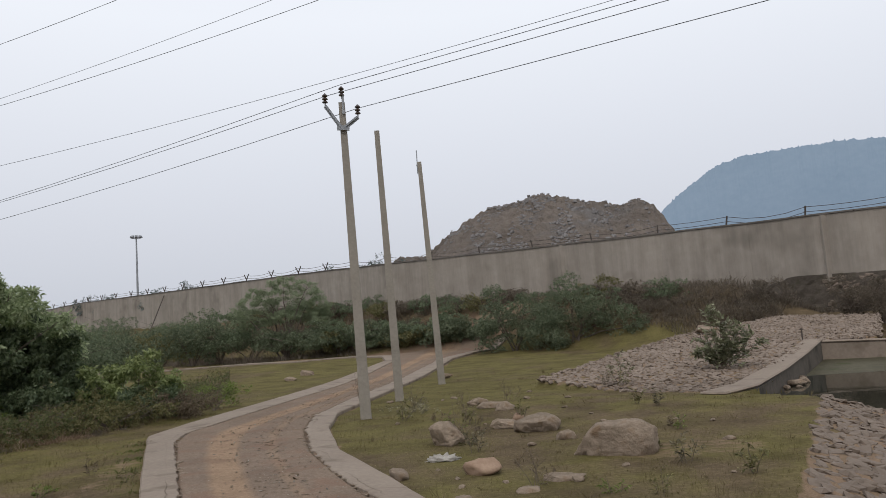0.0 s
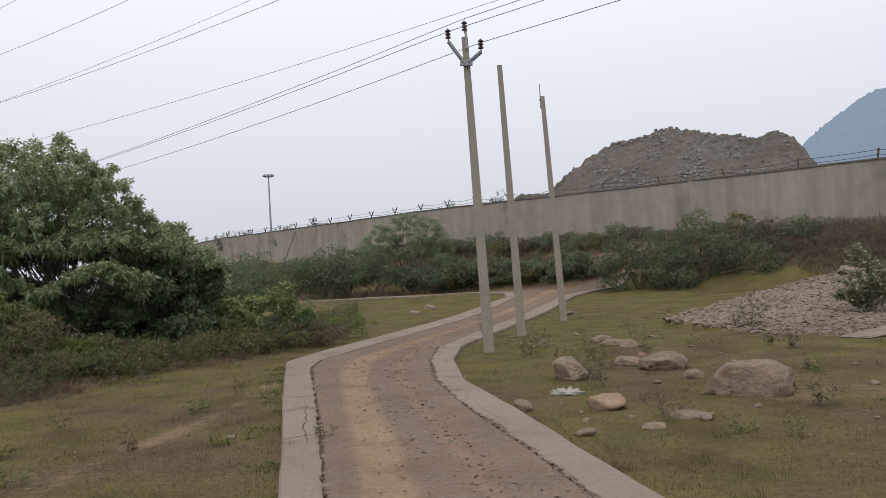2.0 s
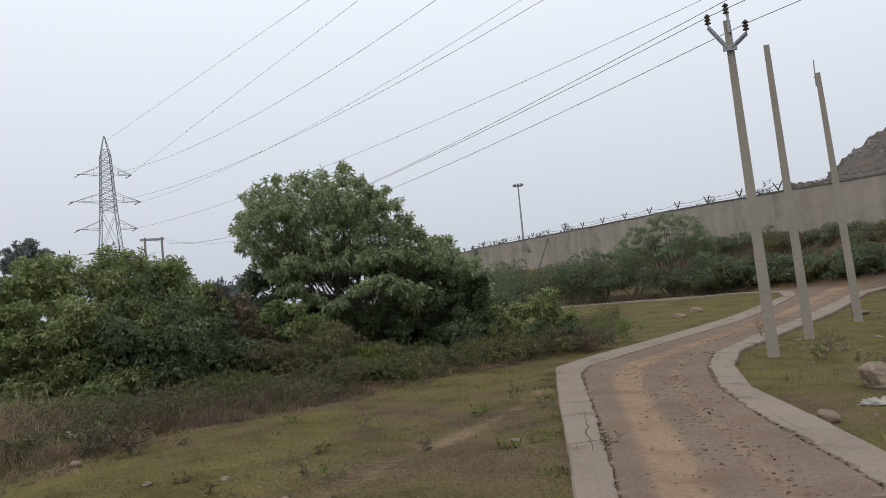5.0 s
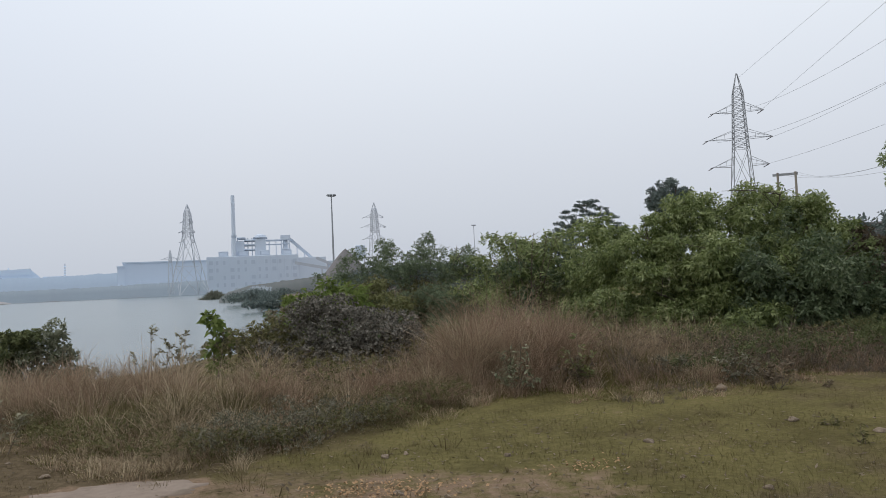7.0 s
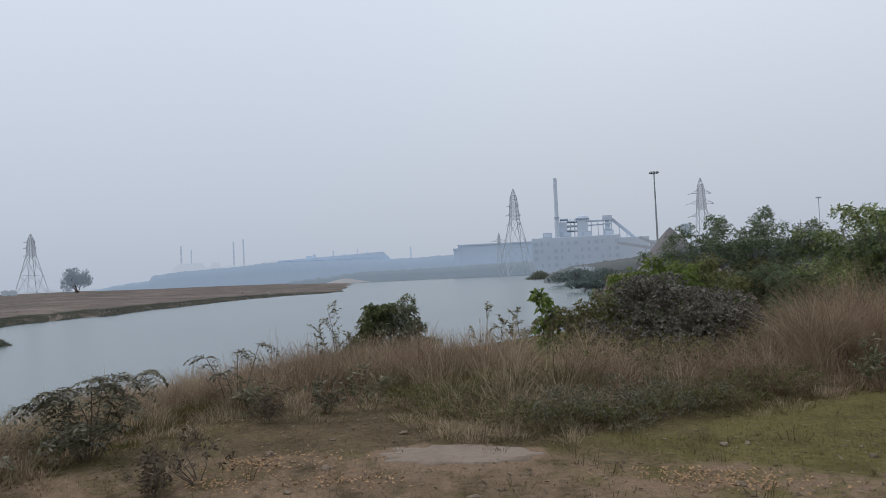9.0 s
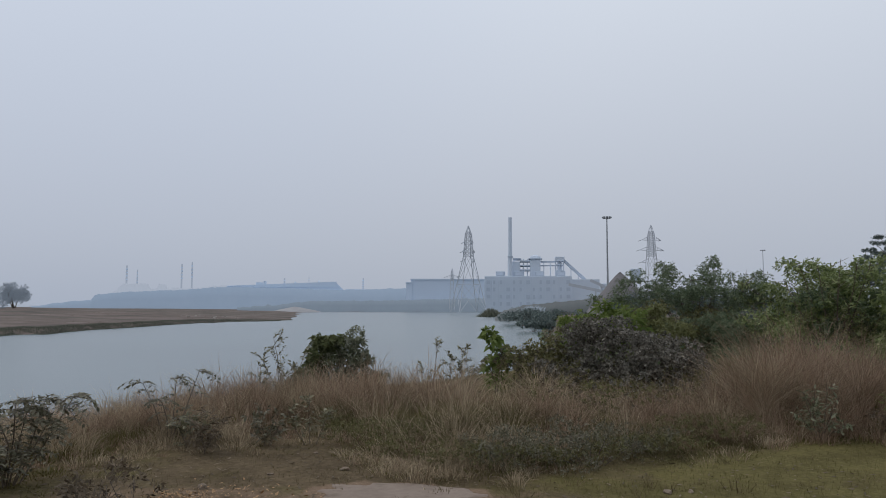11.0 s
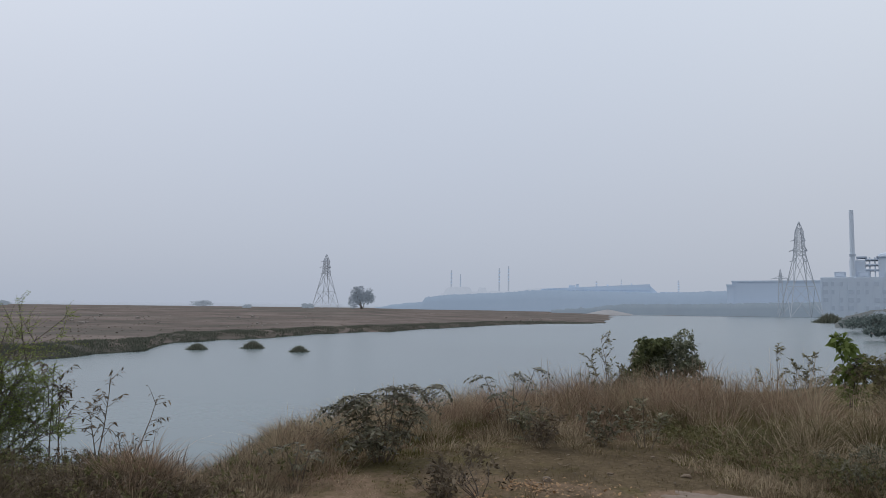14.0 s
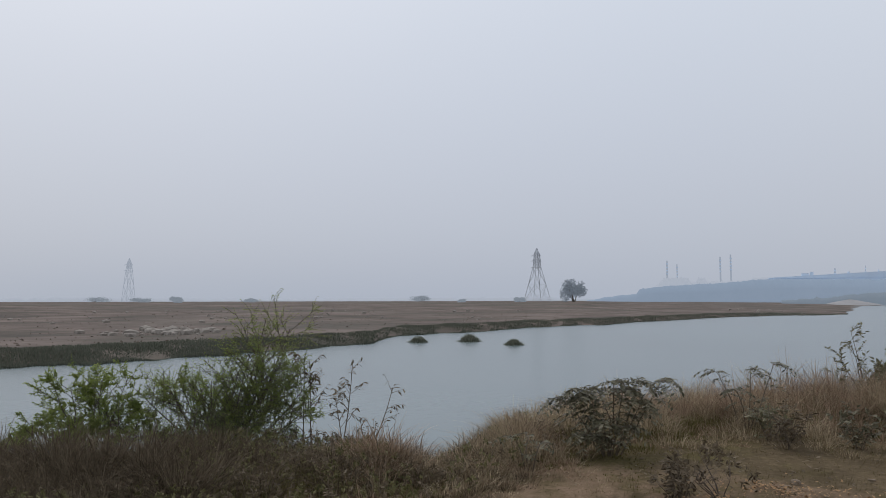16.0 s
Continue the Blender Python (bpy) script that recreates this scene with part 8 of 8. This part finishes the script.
undergrowth("undergrowth", "olive tangle of weeds at the bank edge", 2600, 313, L_OLIVE, 128, 176, 3.6, 0.3, (0.04, 0.014, 7, 0.3))
undergrowth("undergrowth", "withered brown weeds at the bank edge", 2600, 314, L_BROWN, 122, 176, 4.0, 0.3, (0.04, 0.013, 7, 0.3))
undergrowth("undergrowth", "low olive weed mat before the dry grass", 3000, 315, L_OLIVE, 72, 103, 1.6, 0.28, (0.035, 0.012, 7, 0.3), 0.0)
undergrowth("undergrowth", "dark green tangle behind the bushes", 4500, 312, L_DARK, 20, 86, 14, 0.9, (0.10, 0.045, 7, 0.4), 6.0)


def slope_grass():
    """Matted brown brush on the embankment, thick and tangled."""
    rng = np.random.default_rng(320)
    n = 210000
    az = rng.uniform(-37, 24, n)
    d = rng.uniform(24, 60, n)
    r = np.radians(az)
    px, py = -np.sin(r) * d, np.cos(r) * d
    w, _ = wall_side(px, py)
    keep = (w > 0.3) & (w < np.where(px > 8, 5.5, 9.5) + 1.5 * (fbm(px, py, 2.0, 4, 3) - 0.5)) & ~inside(px, py, FAN) & ~inside(px, py, BASIN)
    keep &= ~((np.abs(px - np.interp(py, *ROAD_MID)) < 3.2) & (py < 44)) & (py > np.interp(px, [-20, -7, 0, 5, 9, 12], [49, 44.8, 43, 41.6, 40, 30]))
    keep &= rng.random(n) < 0.25 + 1.1 * fbm(px, py, 1.3, 8, 4)
    px, py = px[keep], py[keep]
    m = len(px)
    pos = np.stack([px, py, ground_z(px, py) - 0.03], -1)
    h = (0.2 + 0.95 * fbm(px, py, 1.6, 12, 4) ** 1.5) * rng.uniform(0.4, 1.2, m)
    v, f = blade_mesh(rng, pos, h, rng.uniform(0.012, 0.03, m), rng.normal(0, 0.75, (m, 2)) * h[:, None])
    tagged(new("dry_brush", mesh_from("slope_brush", v, f, G_BRUSH)), "matted dry brown brush on the slope below the wall", "brush", kind="stuff")


slope_grass()


def turf(name, label, n, seed, mat, az0, az1, d0, d1, hmin, hmax, width, brown):
    rng = np.random.default_rng(seed)
    az = rng.uniform(az0, az1, n)
    d = d0 * (d1 / d0) ** rng.random(n)
    r = np.radians(az)
    px, py = -np.sin(r) * d, np.cos(r) * d
    keep = ~inside(px, py, ROAD_AREA)
    keep &= ~inside(px, py, BASIN) & ~inside(px, py, FAN)
    keep &= rng.random(n) > np.clip(bare_soil(px, py) * 1.15, 0, 0.985)
    dry = withered(px, py)
    keep &= rng.random(n) < np.clip(0.15 + 0.95 * (dry if brown else 1 - dry), 0, 1) * (0.25 + 1.1 * fbm(px, py, 0.35, 21, 3))
    px, py, d = px[keep], py[keep], d[keep]
    m = len(px)
    pos = np.stack([px, py, ground_z(px, py) - 0.01], -1)
    h = rng.uniform(hmin, hmax, m) * (0.45 + 1.5 * fbm(px, py, 0.5, 27, 3) ** 1.5)
    v, f = blade_mesh(rng, pos, h, rng.uniform(0.7, 1.3, m) * width * np.maximum(1, d / 9), rng.normal(0, 0.75, (m, 2)) * h[:, None])
    tagged(new(name, mesh_from(name, v, f, mat)), label, "grass", kind="stuff")


turf("short_turf", "short green turf", 260000, 330, G_GREEN, -36, 122, 3.2, 26, 0.016, 0.055, 0.0038, False)
turf("dry_turf", "short withered turf", 240000, 331, G_MAT, -36, 128, 3.2, 26, 0.016, 0.06, 0.0036, True)


def turf_tufts():
    """Loose taller tufts and single stalks standing in the turf."""
    rng = np.random.default_rng(333)
    n = 2300
    az = rng.uniform(-34, 120, n)
    d = 5.0 * (24 / 5.0) ** rng.random(n)
    r = np.radians(az)
    cx, cy = -np.sin(r) * d, np.cos(r) * d
    keep = ~inside(cx, cy, ROAD_AREA) & ~inside(cx, cy, BASIN) & ~inside(cx, cy, FAN)
    keep &= rng.random(n) < 0.1 + 1.2 * fbm(cx, cy, 1.4, 41, 3) ** 2
    cx, cy, d = cx[keep], cy[keep], d[keep]
    k = np.repeat(np.arange(len(cx)), 16)
    off = rng.normal(0, 0.035, (len(k), 2)) * rng.uniform(0.6, 2.2, len(cx))[k][:, None]
    px, py = cx[k] + off[:, 0], cy[k] + off[:, 1]
    pos = np.stack([px, py, ground_z(px, py) - 0.01], -1)
    h = (0.04 + 0.14 * rng.random(len(cx)) ** 3)[k] * rng.uniform(0.5, 1.2, len(k))
    v, f = blade_mesh(rng, pos, h, rng.uniform(0.003, 0.006, len(k)) * np.maximum(1, d[k] / 9), off * 1.5 + rng.normal(0, 0.5, (len(k), 2)) * h[:, None])
    tagged(new("turf_tufts", mesh_from("turf_tufts", v, f, G_MAT)), "loose withered tufts standing in the turf", "grass", kind="stuff")


turf_tufts()
for k in range(26):
    rng = np.random.default_rng(900 + k)
    a, d = (rng.uniform(16, 48), rng.uniform(7.0, 11.5)) if k < 16 else (rng.uniform(-24, -2), rng.uniform(6.5, 14))
    z = rng.uniform(0.12, 0.32)
    branchy("weed", "small thin weed standing in the turf", "weed", (a, d), [(0.03, 0, z), (-0.07, 0.02, z * 0.7), (0.08, 0, z * 0.6)], (0.045, 0.014, 1, 0.1), (L_OLIVE, L_FEATHER, L_BROWN)[k % 3], 900 + k, "weeds", 1, (4,), 0.0035, M_TWIG, 4, 0.12, 0.2, 0.35)


def verge():
    """Green weeds standing along the outer side of the left edging."""
    rng = np.random.default_rng(335)
    n = 9000
    line = spread(LEFT_OUT[:6], 600)
    i = rng.integers(290, 599, n)
    k = wave(line[i, 0], line[i, 1], 0.35, 2.0) + rng.normal(0, 0.3, n)
    i = i[k > 0.35]
    p = line[i] - np.abs(rng.normal(0, 0.2, len(i)))[:, None] * np.array([0.95, 0.3]) - [0.02, 0]
    pos = np.stack([p[:, 0], p[:, 1], ground_z(p[:, 0], p[:, 1]) - 0.01], -1)
    h = 0.015 + 0.07 * rng.random(len(i)) ** 2
    v, f = blade_mesh(rng, pos, h, rng.uniform(0.005, 0.011, len(i)), rng.normal(0, 0.9, (len(i), 2)) * h[:, None])
    tagged(new("verge_weeds", mesh_from("verge_weeds", v, f, G_FRESH)), "fresh green weeds along the concrete edging", "weeds", kind="stuff")


verge()


def litter():
    """Fallen leaves and straw bits on the bare soil."""
    rng = np.random.default_rng(340)
    n = 2600
    az = rng.uniform(30, 126, n)
    d = rng.uniform(4.6, 8.6, n)
    r = np.radians(az)
    c = np.stack([-np.sin(r) * d, np.cos(r) * d, ground_z(-np.sin(r) * d, np.cos(r) * d) + 0.012], -1)
    a = rng.random(n) * 6.28
    u = np.stack([np.cos(a), np.sin(a), rng.normal(0, 0.2, n)], -1) * rng.uniform(0.008, 0.04, n)[:, None]
    w = np.stack([-np.sin(a), np.cos(a), rng.normal(0, 0.3, n)], -1) * rng.uniform(0.004, 0.013, n)[:, None]
    v = np.stack([c - u, c + w, c + u, c - w], 1).reshape(-1, 3)
    tagged(new("leaf_litter", mesh_from("leaf_litter", v, np.arange(len(v)).reshape(-1, 4), L_BROWN)), "fallen dry leaves on bare soil", "leaf litter", kind="stuff")


litter()


def road_litter():
    """Dry leaves, straw and pale chips lying on the road between the ruts."""
    rng = np.random.default_rng(346)
    a, b = spread(ROAD_LEFT, 300), spread(ROAD_RIGHT, 300)
    for mat, n, label in ((L_BROWN, 650, "dry brown leaves on the dirt road"), (L_THICKET, 380, "pale chips and straw on the dirt road")):
        i = rng.integers(92, 200, n)
        u = np.clip(rng.normal(0.66, 0.2, n), 0.03, 0.97)[:, None]
        p = a[i] * (1 - u) + b[i] * u + rng.normal(0, 0.05, (n, 2))
        c = np.stack([p[:, 0], p[:, 1], ground_z(p[:, 0], p[:, 1]) + 0.068], -1)
        t = rng.random(n) * 6.28
        e = np.stack([np.cos(t), np.sin(t), rng.normal(0, 0.25, n)], -1) * rng.uniform(0.008, 0.034, n)[:, None]
        w = np.stack([-np.sin(t), np.cos(t), rng.normal(0, 0.5, n)], -1) * rng.uniform(0.004, 0.012, n)[:, None]
        v = np.stack([c - e, c + w, c + e, c - w], 1).reshape(-1, 3)
        tagged(new("road_litter", mesh_from("road_litter", v, np.arange(len(v)).reshape(-1, 4), mat)), label, "leaf litter", kind="stuff")


road_litter()



def husks():
    """Scattered orange-brown broken husks on the bare soil."""
    rng = np.random.default_rng(342)
    vs = []
    for x, y, r, n in ((-6.35, -2.6, 0.22, 220), (-5.85, -2.75, 0.25, 200), (-5.9, -1.7, 0.25, 150), (-5.7, 1.1, 0.3, 320), (-6.55, -2.2, 0.3, 90), (-5.95, 0.8, 0.25, 160), (-5.75, 2.7, 0.2, 90)):
        px, py = x + rng.normal(0, r * 0.5, n), y + rng.normal(0, r, n)
        c = np.stack([px, py, ground_z(px, py) + 0.012 + 0.02 * rng.random(n)], -1)
        a = rng.random(n) * 6.28
        u = np.stack([np.cos(a), np.sin(a), rng.normal(0, 0.3, n)], -1) * rng.uniform(0.006, 0.02, n)[:, None]
        w = np.stack([-np.sin(a), np.cos(a), rng.normal(0, 0.5, n)], -1) * rng.uniform(0.004, 0.012, n)[:, None]
        vs.append(np.stack([c - u, c + w - u * 0.2, c + u, c - w], 1).reshape(-1, 3))
    v = np.vstack(vs)
    tagged(new("husk_scatter", mesh_from("husk_scatter", v, np.arange(len(v)).reshape(-1, 4), M_HUSK)), "broken orange-brown husks scattered on bare soil", "husks", kind="stuff")


husks()


def gravel():
    """Loose gravel and broken bits along the road."""
    rng = np.random.default_rng(345)
    src = [stone_mesh("gravel", rng, 1, 0.75, 0.5, M_BOULDER) for _ in range(4)]
    a, b = spread(ROAD_LEFT, 300), spread(ROAD_RIGHT, 300)
    vs, fs, off = [], [], 0
    for k in range(6500):
        i = int(rng.uniform(95, 225))
        u = float(np.clip(rng.normal(0.68, 0.16), 0.02, 0.98)) if k % 3 else rng.beta(0.45, 0.45)
        s = 0.003 + 0.014 * rng.random() ** 3
        if k % 7 == 0:
            u = 1.0 - abs(rng.normal(0, 0.022)) if k % 3 else abs(rng.normal(0, 0.015))
            s = rng.uniform(0.008, 0.024)
        p = a[i] * (1 - u) + b[i] * u + rng.normal(0, 0.02, 2)
        q = np.array([v.co[:] for v in src[k % 4].vertices]) * s + [p[0], p[1], float(ground_z(*p)) + 0.06]
        vs.append(q)
        fs.append(np.array([f.vertices[:] for f in src[k % 4].polygons]) + off)
        off += len(q)
    tagged(new("gravel", mesh_from("gravel", np.vstack(vs), np.vstack(fs), M_BOULDER)), "loose gravel and broken bits on the dirt road", "gravel", kind="stuff")


gravel()


def broken_edge():
    """Chunks crumbled off the concrete edging and lying along its foot."""
    rng = np.random.default_rng(347)
    src = [stone_mesh("chunk", rng, 1, 0.7, 0.55, M_BOULDER) for _ in range(4)]
    a, b = spread(ROAD_LEFT, 300), spread(ROAD_RIGHT, 300)
    vs, fs, off = [], [], 0
    for k in range(760):
        i = int(rng.uniform(100, 210))
        u = 1.0 - 0.012 - abs(rng.normal(0, 0.04)) if k % 4 else 0.012 + abs(rng.normal(0, 0.02))
        s = 0.010 + 0.05 * rng.random() ** 3
        p = a[i] * (1 - u) + b[i] * u + rng.normal(0, 0.02, 2)
        q = np.array([v.co[:] for v in src[k % 4].vertices]) * s + [p[0], p[1], float(ground_z(*p)) + 0.048]
        vs.append(q)
        fs.append(np.array([f.vertices[:] for f in src[k % 4].polygons]) + off)
        off += len(q)
    tagged(new("edging_rubble", mesh_from("edging_rubble", np.vstack(vs), np.vstack(fs), M_BOULDER)), "crumbled concrete bits along the foot of the edging", "rubble", kind="stuff")


broken_edge()


def reeds():
    rng = np.random.default_rng(350)
    n = 90000
    az = rng.uniform(104, 176, n)
    r = np.radians(az)
    sh = np.interp(az, *SHORE, right=48)
    d = sh * (1 + 0.02 * wave(az * 7, az * 0, 9, 1.0)) + rng.random(n) ** 1.6 * np.interp(az, [104, 125, 140, 176], [22, 14, 9, 8]) - 0.5
    px, py = -np.sin(r) * d, np.cos(r) * d
    pos = np.stack([px, py, np.maximum(ground_z(px, py), LAKE_Z) - 0.1], -1)
    h = rng.uniform(0.25, 0.46, n) * np.interp(az, [104, 112, 125, 140, 176], [0.45, 0.8, 0.8, 0.95, 1.1]) * (0.75 + 0.4 * wave(px, py, 2.5, 1.0))
    v, f = blade_mesh(rng, pos, h, rng.uniform(0.03, 0.11, n) * np.interp(az, [104, 125, 176], [1.6, 1.0, 0.7]), rng.normal(0, 0.2, (n, 2)) * h[:, None])
    tagged(new("reeds", mesh_from("reeds", v, f, G_REED)), "dark green reeds along the far shore", "reeds", kind="stuff")


reeds()
for k, (a, d, w) in enumerate(((134.55, 73, 0.9), (130.65, 74.5, 1.05), (127.3, 68.5, 0.85), (88.9, 330, 5.0))):
    rng = np.random.default_rng(360 + k)
    p = heading(a) * d
    n = 1400
    off = rng.normal(0, 0.42, (n, 2)) * w
    pos = np.stack([off[:, 0], off[:, 1], np.full(n, -0.1)], -1)
    h = rng.uniform(0.3, 1.0, n) * 0.95 * w * np.exp(-(off ** 2).sum(1) / (w * w))
    v, f = blade_mesh(rng, pos, h, rng.uniform(0.05, 0.12, n) * w, off * 0.3 + rng.normal(0, 0.1, (n, 2)) * w)
    o = new("reed_clump", mesh_from("reed_clump", v, f, G_CLUMP))
    o.location = (p[0], p[1], LAKE_Z)
    tagged(o, "round clump of reeds standing in the lake", "reed clump", "reed clumps in the lake")


def field_rocks():
    """Pale rubble strewn on the far field."""
    rng = np.random.default_rng(370)
    src = [stone_mesh("rubble", rng, 1, 0.8, 0.6, M_FIELDROCK) for _ in range(4)]
    vs, fs, off = [], [], 0
    for k in range(185):
        if k < 100:
            a, d = rng.normal(153.0, 1.9), rng.normal(84, 4)
        elif k < 160:
            a, d = rng.uniform(126, 163), rng.uniform(95, 200)
        else:
            a, d = rng.uniform(105, 112), rng.uniform(215, 290)
        p = heading(a) * d
        s = (0.12 + 0.42 * rng.random() ** 2.5) * (1.35 if k < 100 else 1.1)
        q = np.array([v.co[:] for v in src[k % 4].vertices]) * s + [p[0], p[1], float(ground_z(*p)) + 0.2 * s]
        vs.append(q)
        fs.append(np.array([f.vertices[:] for f in src[k % 4].polygons]) + off)
        off += len(q)
    tagged(new("field_rubble", mesh_from("field_rubble", np.vstack(vs), np.vstack(fs), M_FIELDROCK)), "pale broken stones strewn over the far field", "rubble", kind="stuff")


field_rocks()


def heath_tufts():
    rng = np.random.default_rng(380)
    n = 14000
    az = rng.uniform(106, 174, n)
    r = np.radians(az)
    sh = np.interp(az, *SHORE, right=48)
    d = sh + 6 + rng.random(n) ** 1.4 * 260
    px, py = -np.sin(r) * d, np.cos(r) * d
    pos = np.stack([px, py, ground_z(px, py) - 0.1], -1)
    h = 0.05 + 0.24 * rng.random(n) ** 3
    v, f = blade_mesh(rng, pos, h, rng.uniform(0.1, 0.45, n), rng.normal(0, 0.3, (n, 2)) * h[:, None])
    tagged(new("heath_tufts", mesh_from("heath_tufts", v, f, G_HEATH)), "grey-brown heath tufts over the far field", "grass", kind="stuff")


heath_tufts()

# ---------- pieces of the stone pitching and the rubble plinth, last ----------
bank = empty("pitched_bank", (0, 0, 0), "stone-pitched slope of rough grey stones down to the pond", "stone pitching", kind="structure")
pitched_stones(bank, np.array([(1.55, 3.4), (7.0, 12.4), (7.6, 12.2), (9.3, 10.4), (4.6, 2.9)]), 401, 300, 0.17, M_PITCH, radians(58))
fan = empty("pitched_fan", (0, 0, 0), "fan of rough grey pitching stones rising to the wall", "stone pitching", kind="structure")
pitched_stones(fan, FAN, 402, 300, 0.165, M_PITCH, radians(40))


def build_plinth():
    root = empty("rubble_plinth", (0, 0, 0), "dark rubble masonry plinth under the boundary wall", "retaining wall", kind="structure")
    rng = np.random.default_rng(405)
    src = [stone_mesh("rubble_stone", rng, 0.15, 0.07, 0.085, M_PITCH, 1, 0.3) for _ in range(8)]
    bm = bmesh.new()
    rows = []
    for s in np.arange(0.5, 20.0, 0.22):
        x, y, zb, _ = polyline_point(WALL, s)
        toward = -np.array((x, y)) / math.hypot(x, y)
        col = []
        for j in range(11):
            z = zb + 0.02 - 0.21 * j - max(0.0, s - 16.5) ** 2 * 0.16
            out = 0.16 + 0.045 * j + 0.1 * noise.noise(Vector((s * 1.7, z * 2.3, 1))) + 0.06 * noise.noise(Vector((s * 6, z * 6, 2)))
            col.append(bm.verts.new((x + toward[0] * out, y + toward[1] * out, z)))
        rows.append(col)
    for r0, r1 in zip(rows, rows[1:]):
        for j in range(10):
            bm.faces.new((r0[j], r0[j + 1], r1[j + 1], r1[j]))
    part("backing", bm, M_RUBBLE, root)
    for k in range(300):
        s = rng.uniform(1.0, 15.5)
        x, y, zb, zt = polyline_point(WALL, s)
        toward = -np.array((x, y)) / math.hypot(x, y)
        j = 10 * rng.random() ** 1.3
        out = 0.17 + 0.045 * j
        o = new("rubble_stone", src[int(rng.integers(8))])
        o.parent = root
        o.matrix_basis = Matrix.Translation((x + toward[0] * out, y + toward[1] * out, zb - 0.1 - 0.2 * j)) @ pose(0, 0, 0, rng.normal(0, 15), rng.normal(0, 15), math.degrees(math.atan2(toward[1], toward[0])) + 90 + rng.normal(0, 20)) @ Matrix.Diagonal((rng.uniform(0.5, 1.3), 1, rng.uniform(0.5, 1.2), 1))


build_plinth()
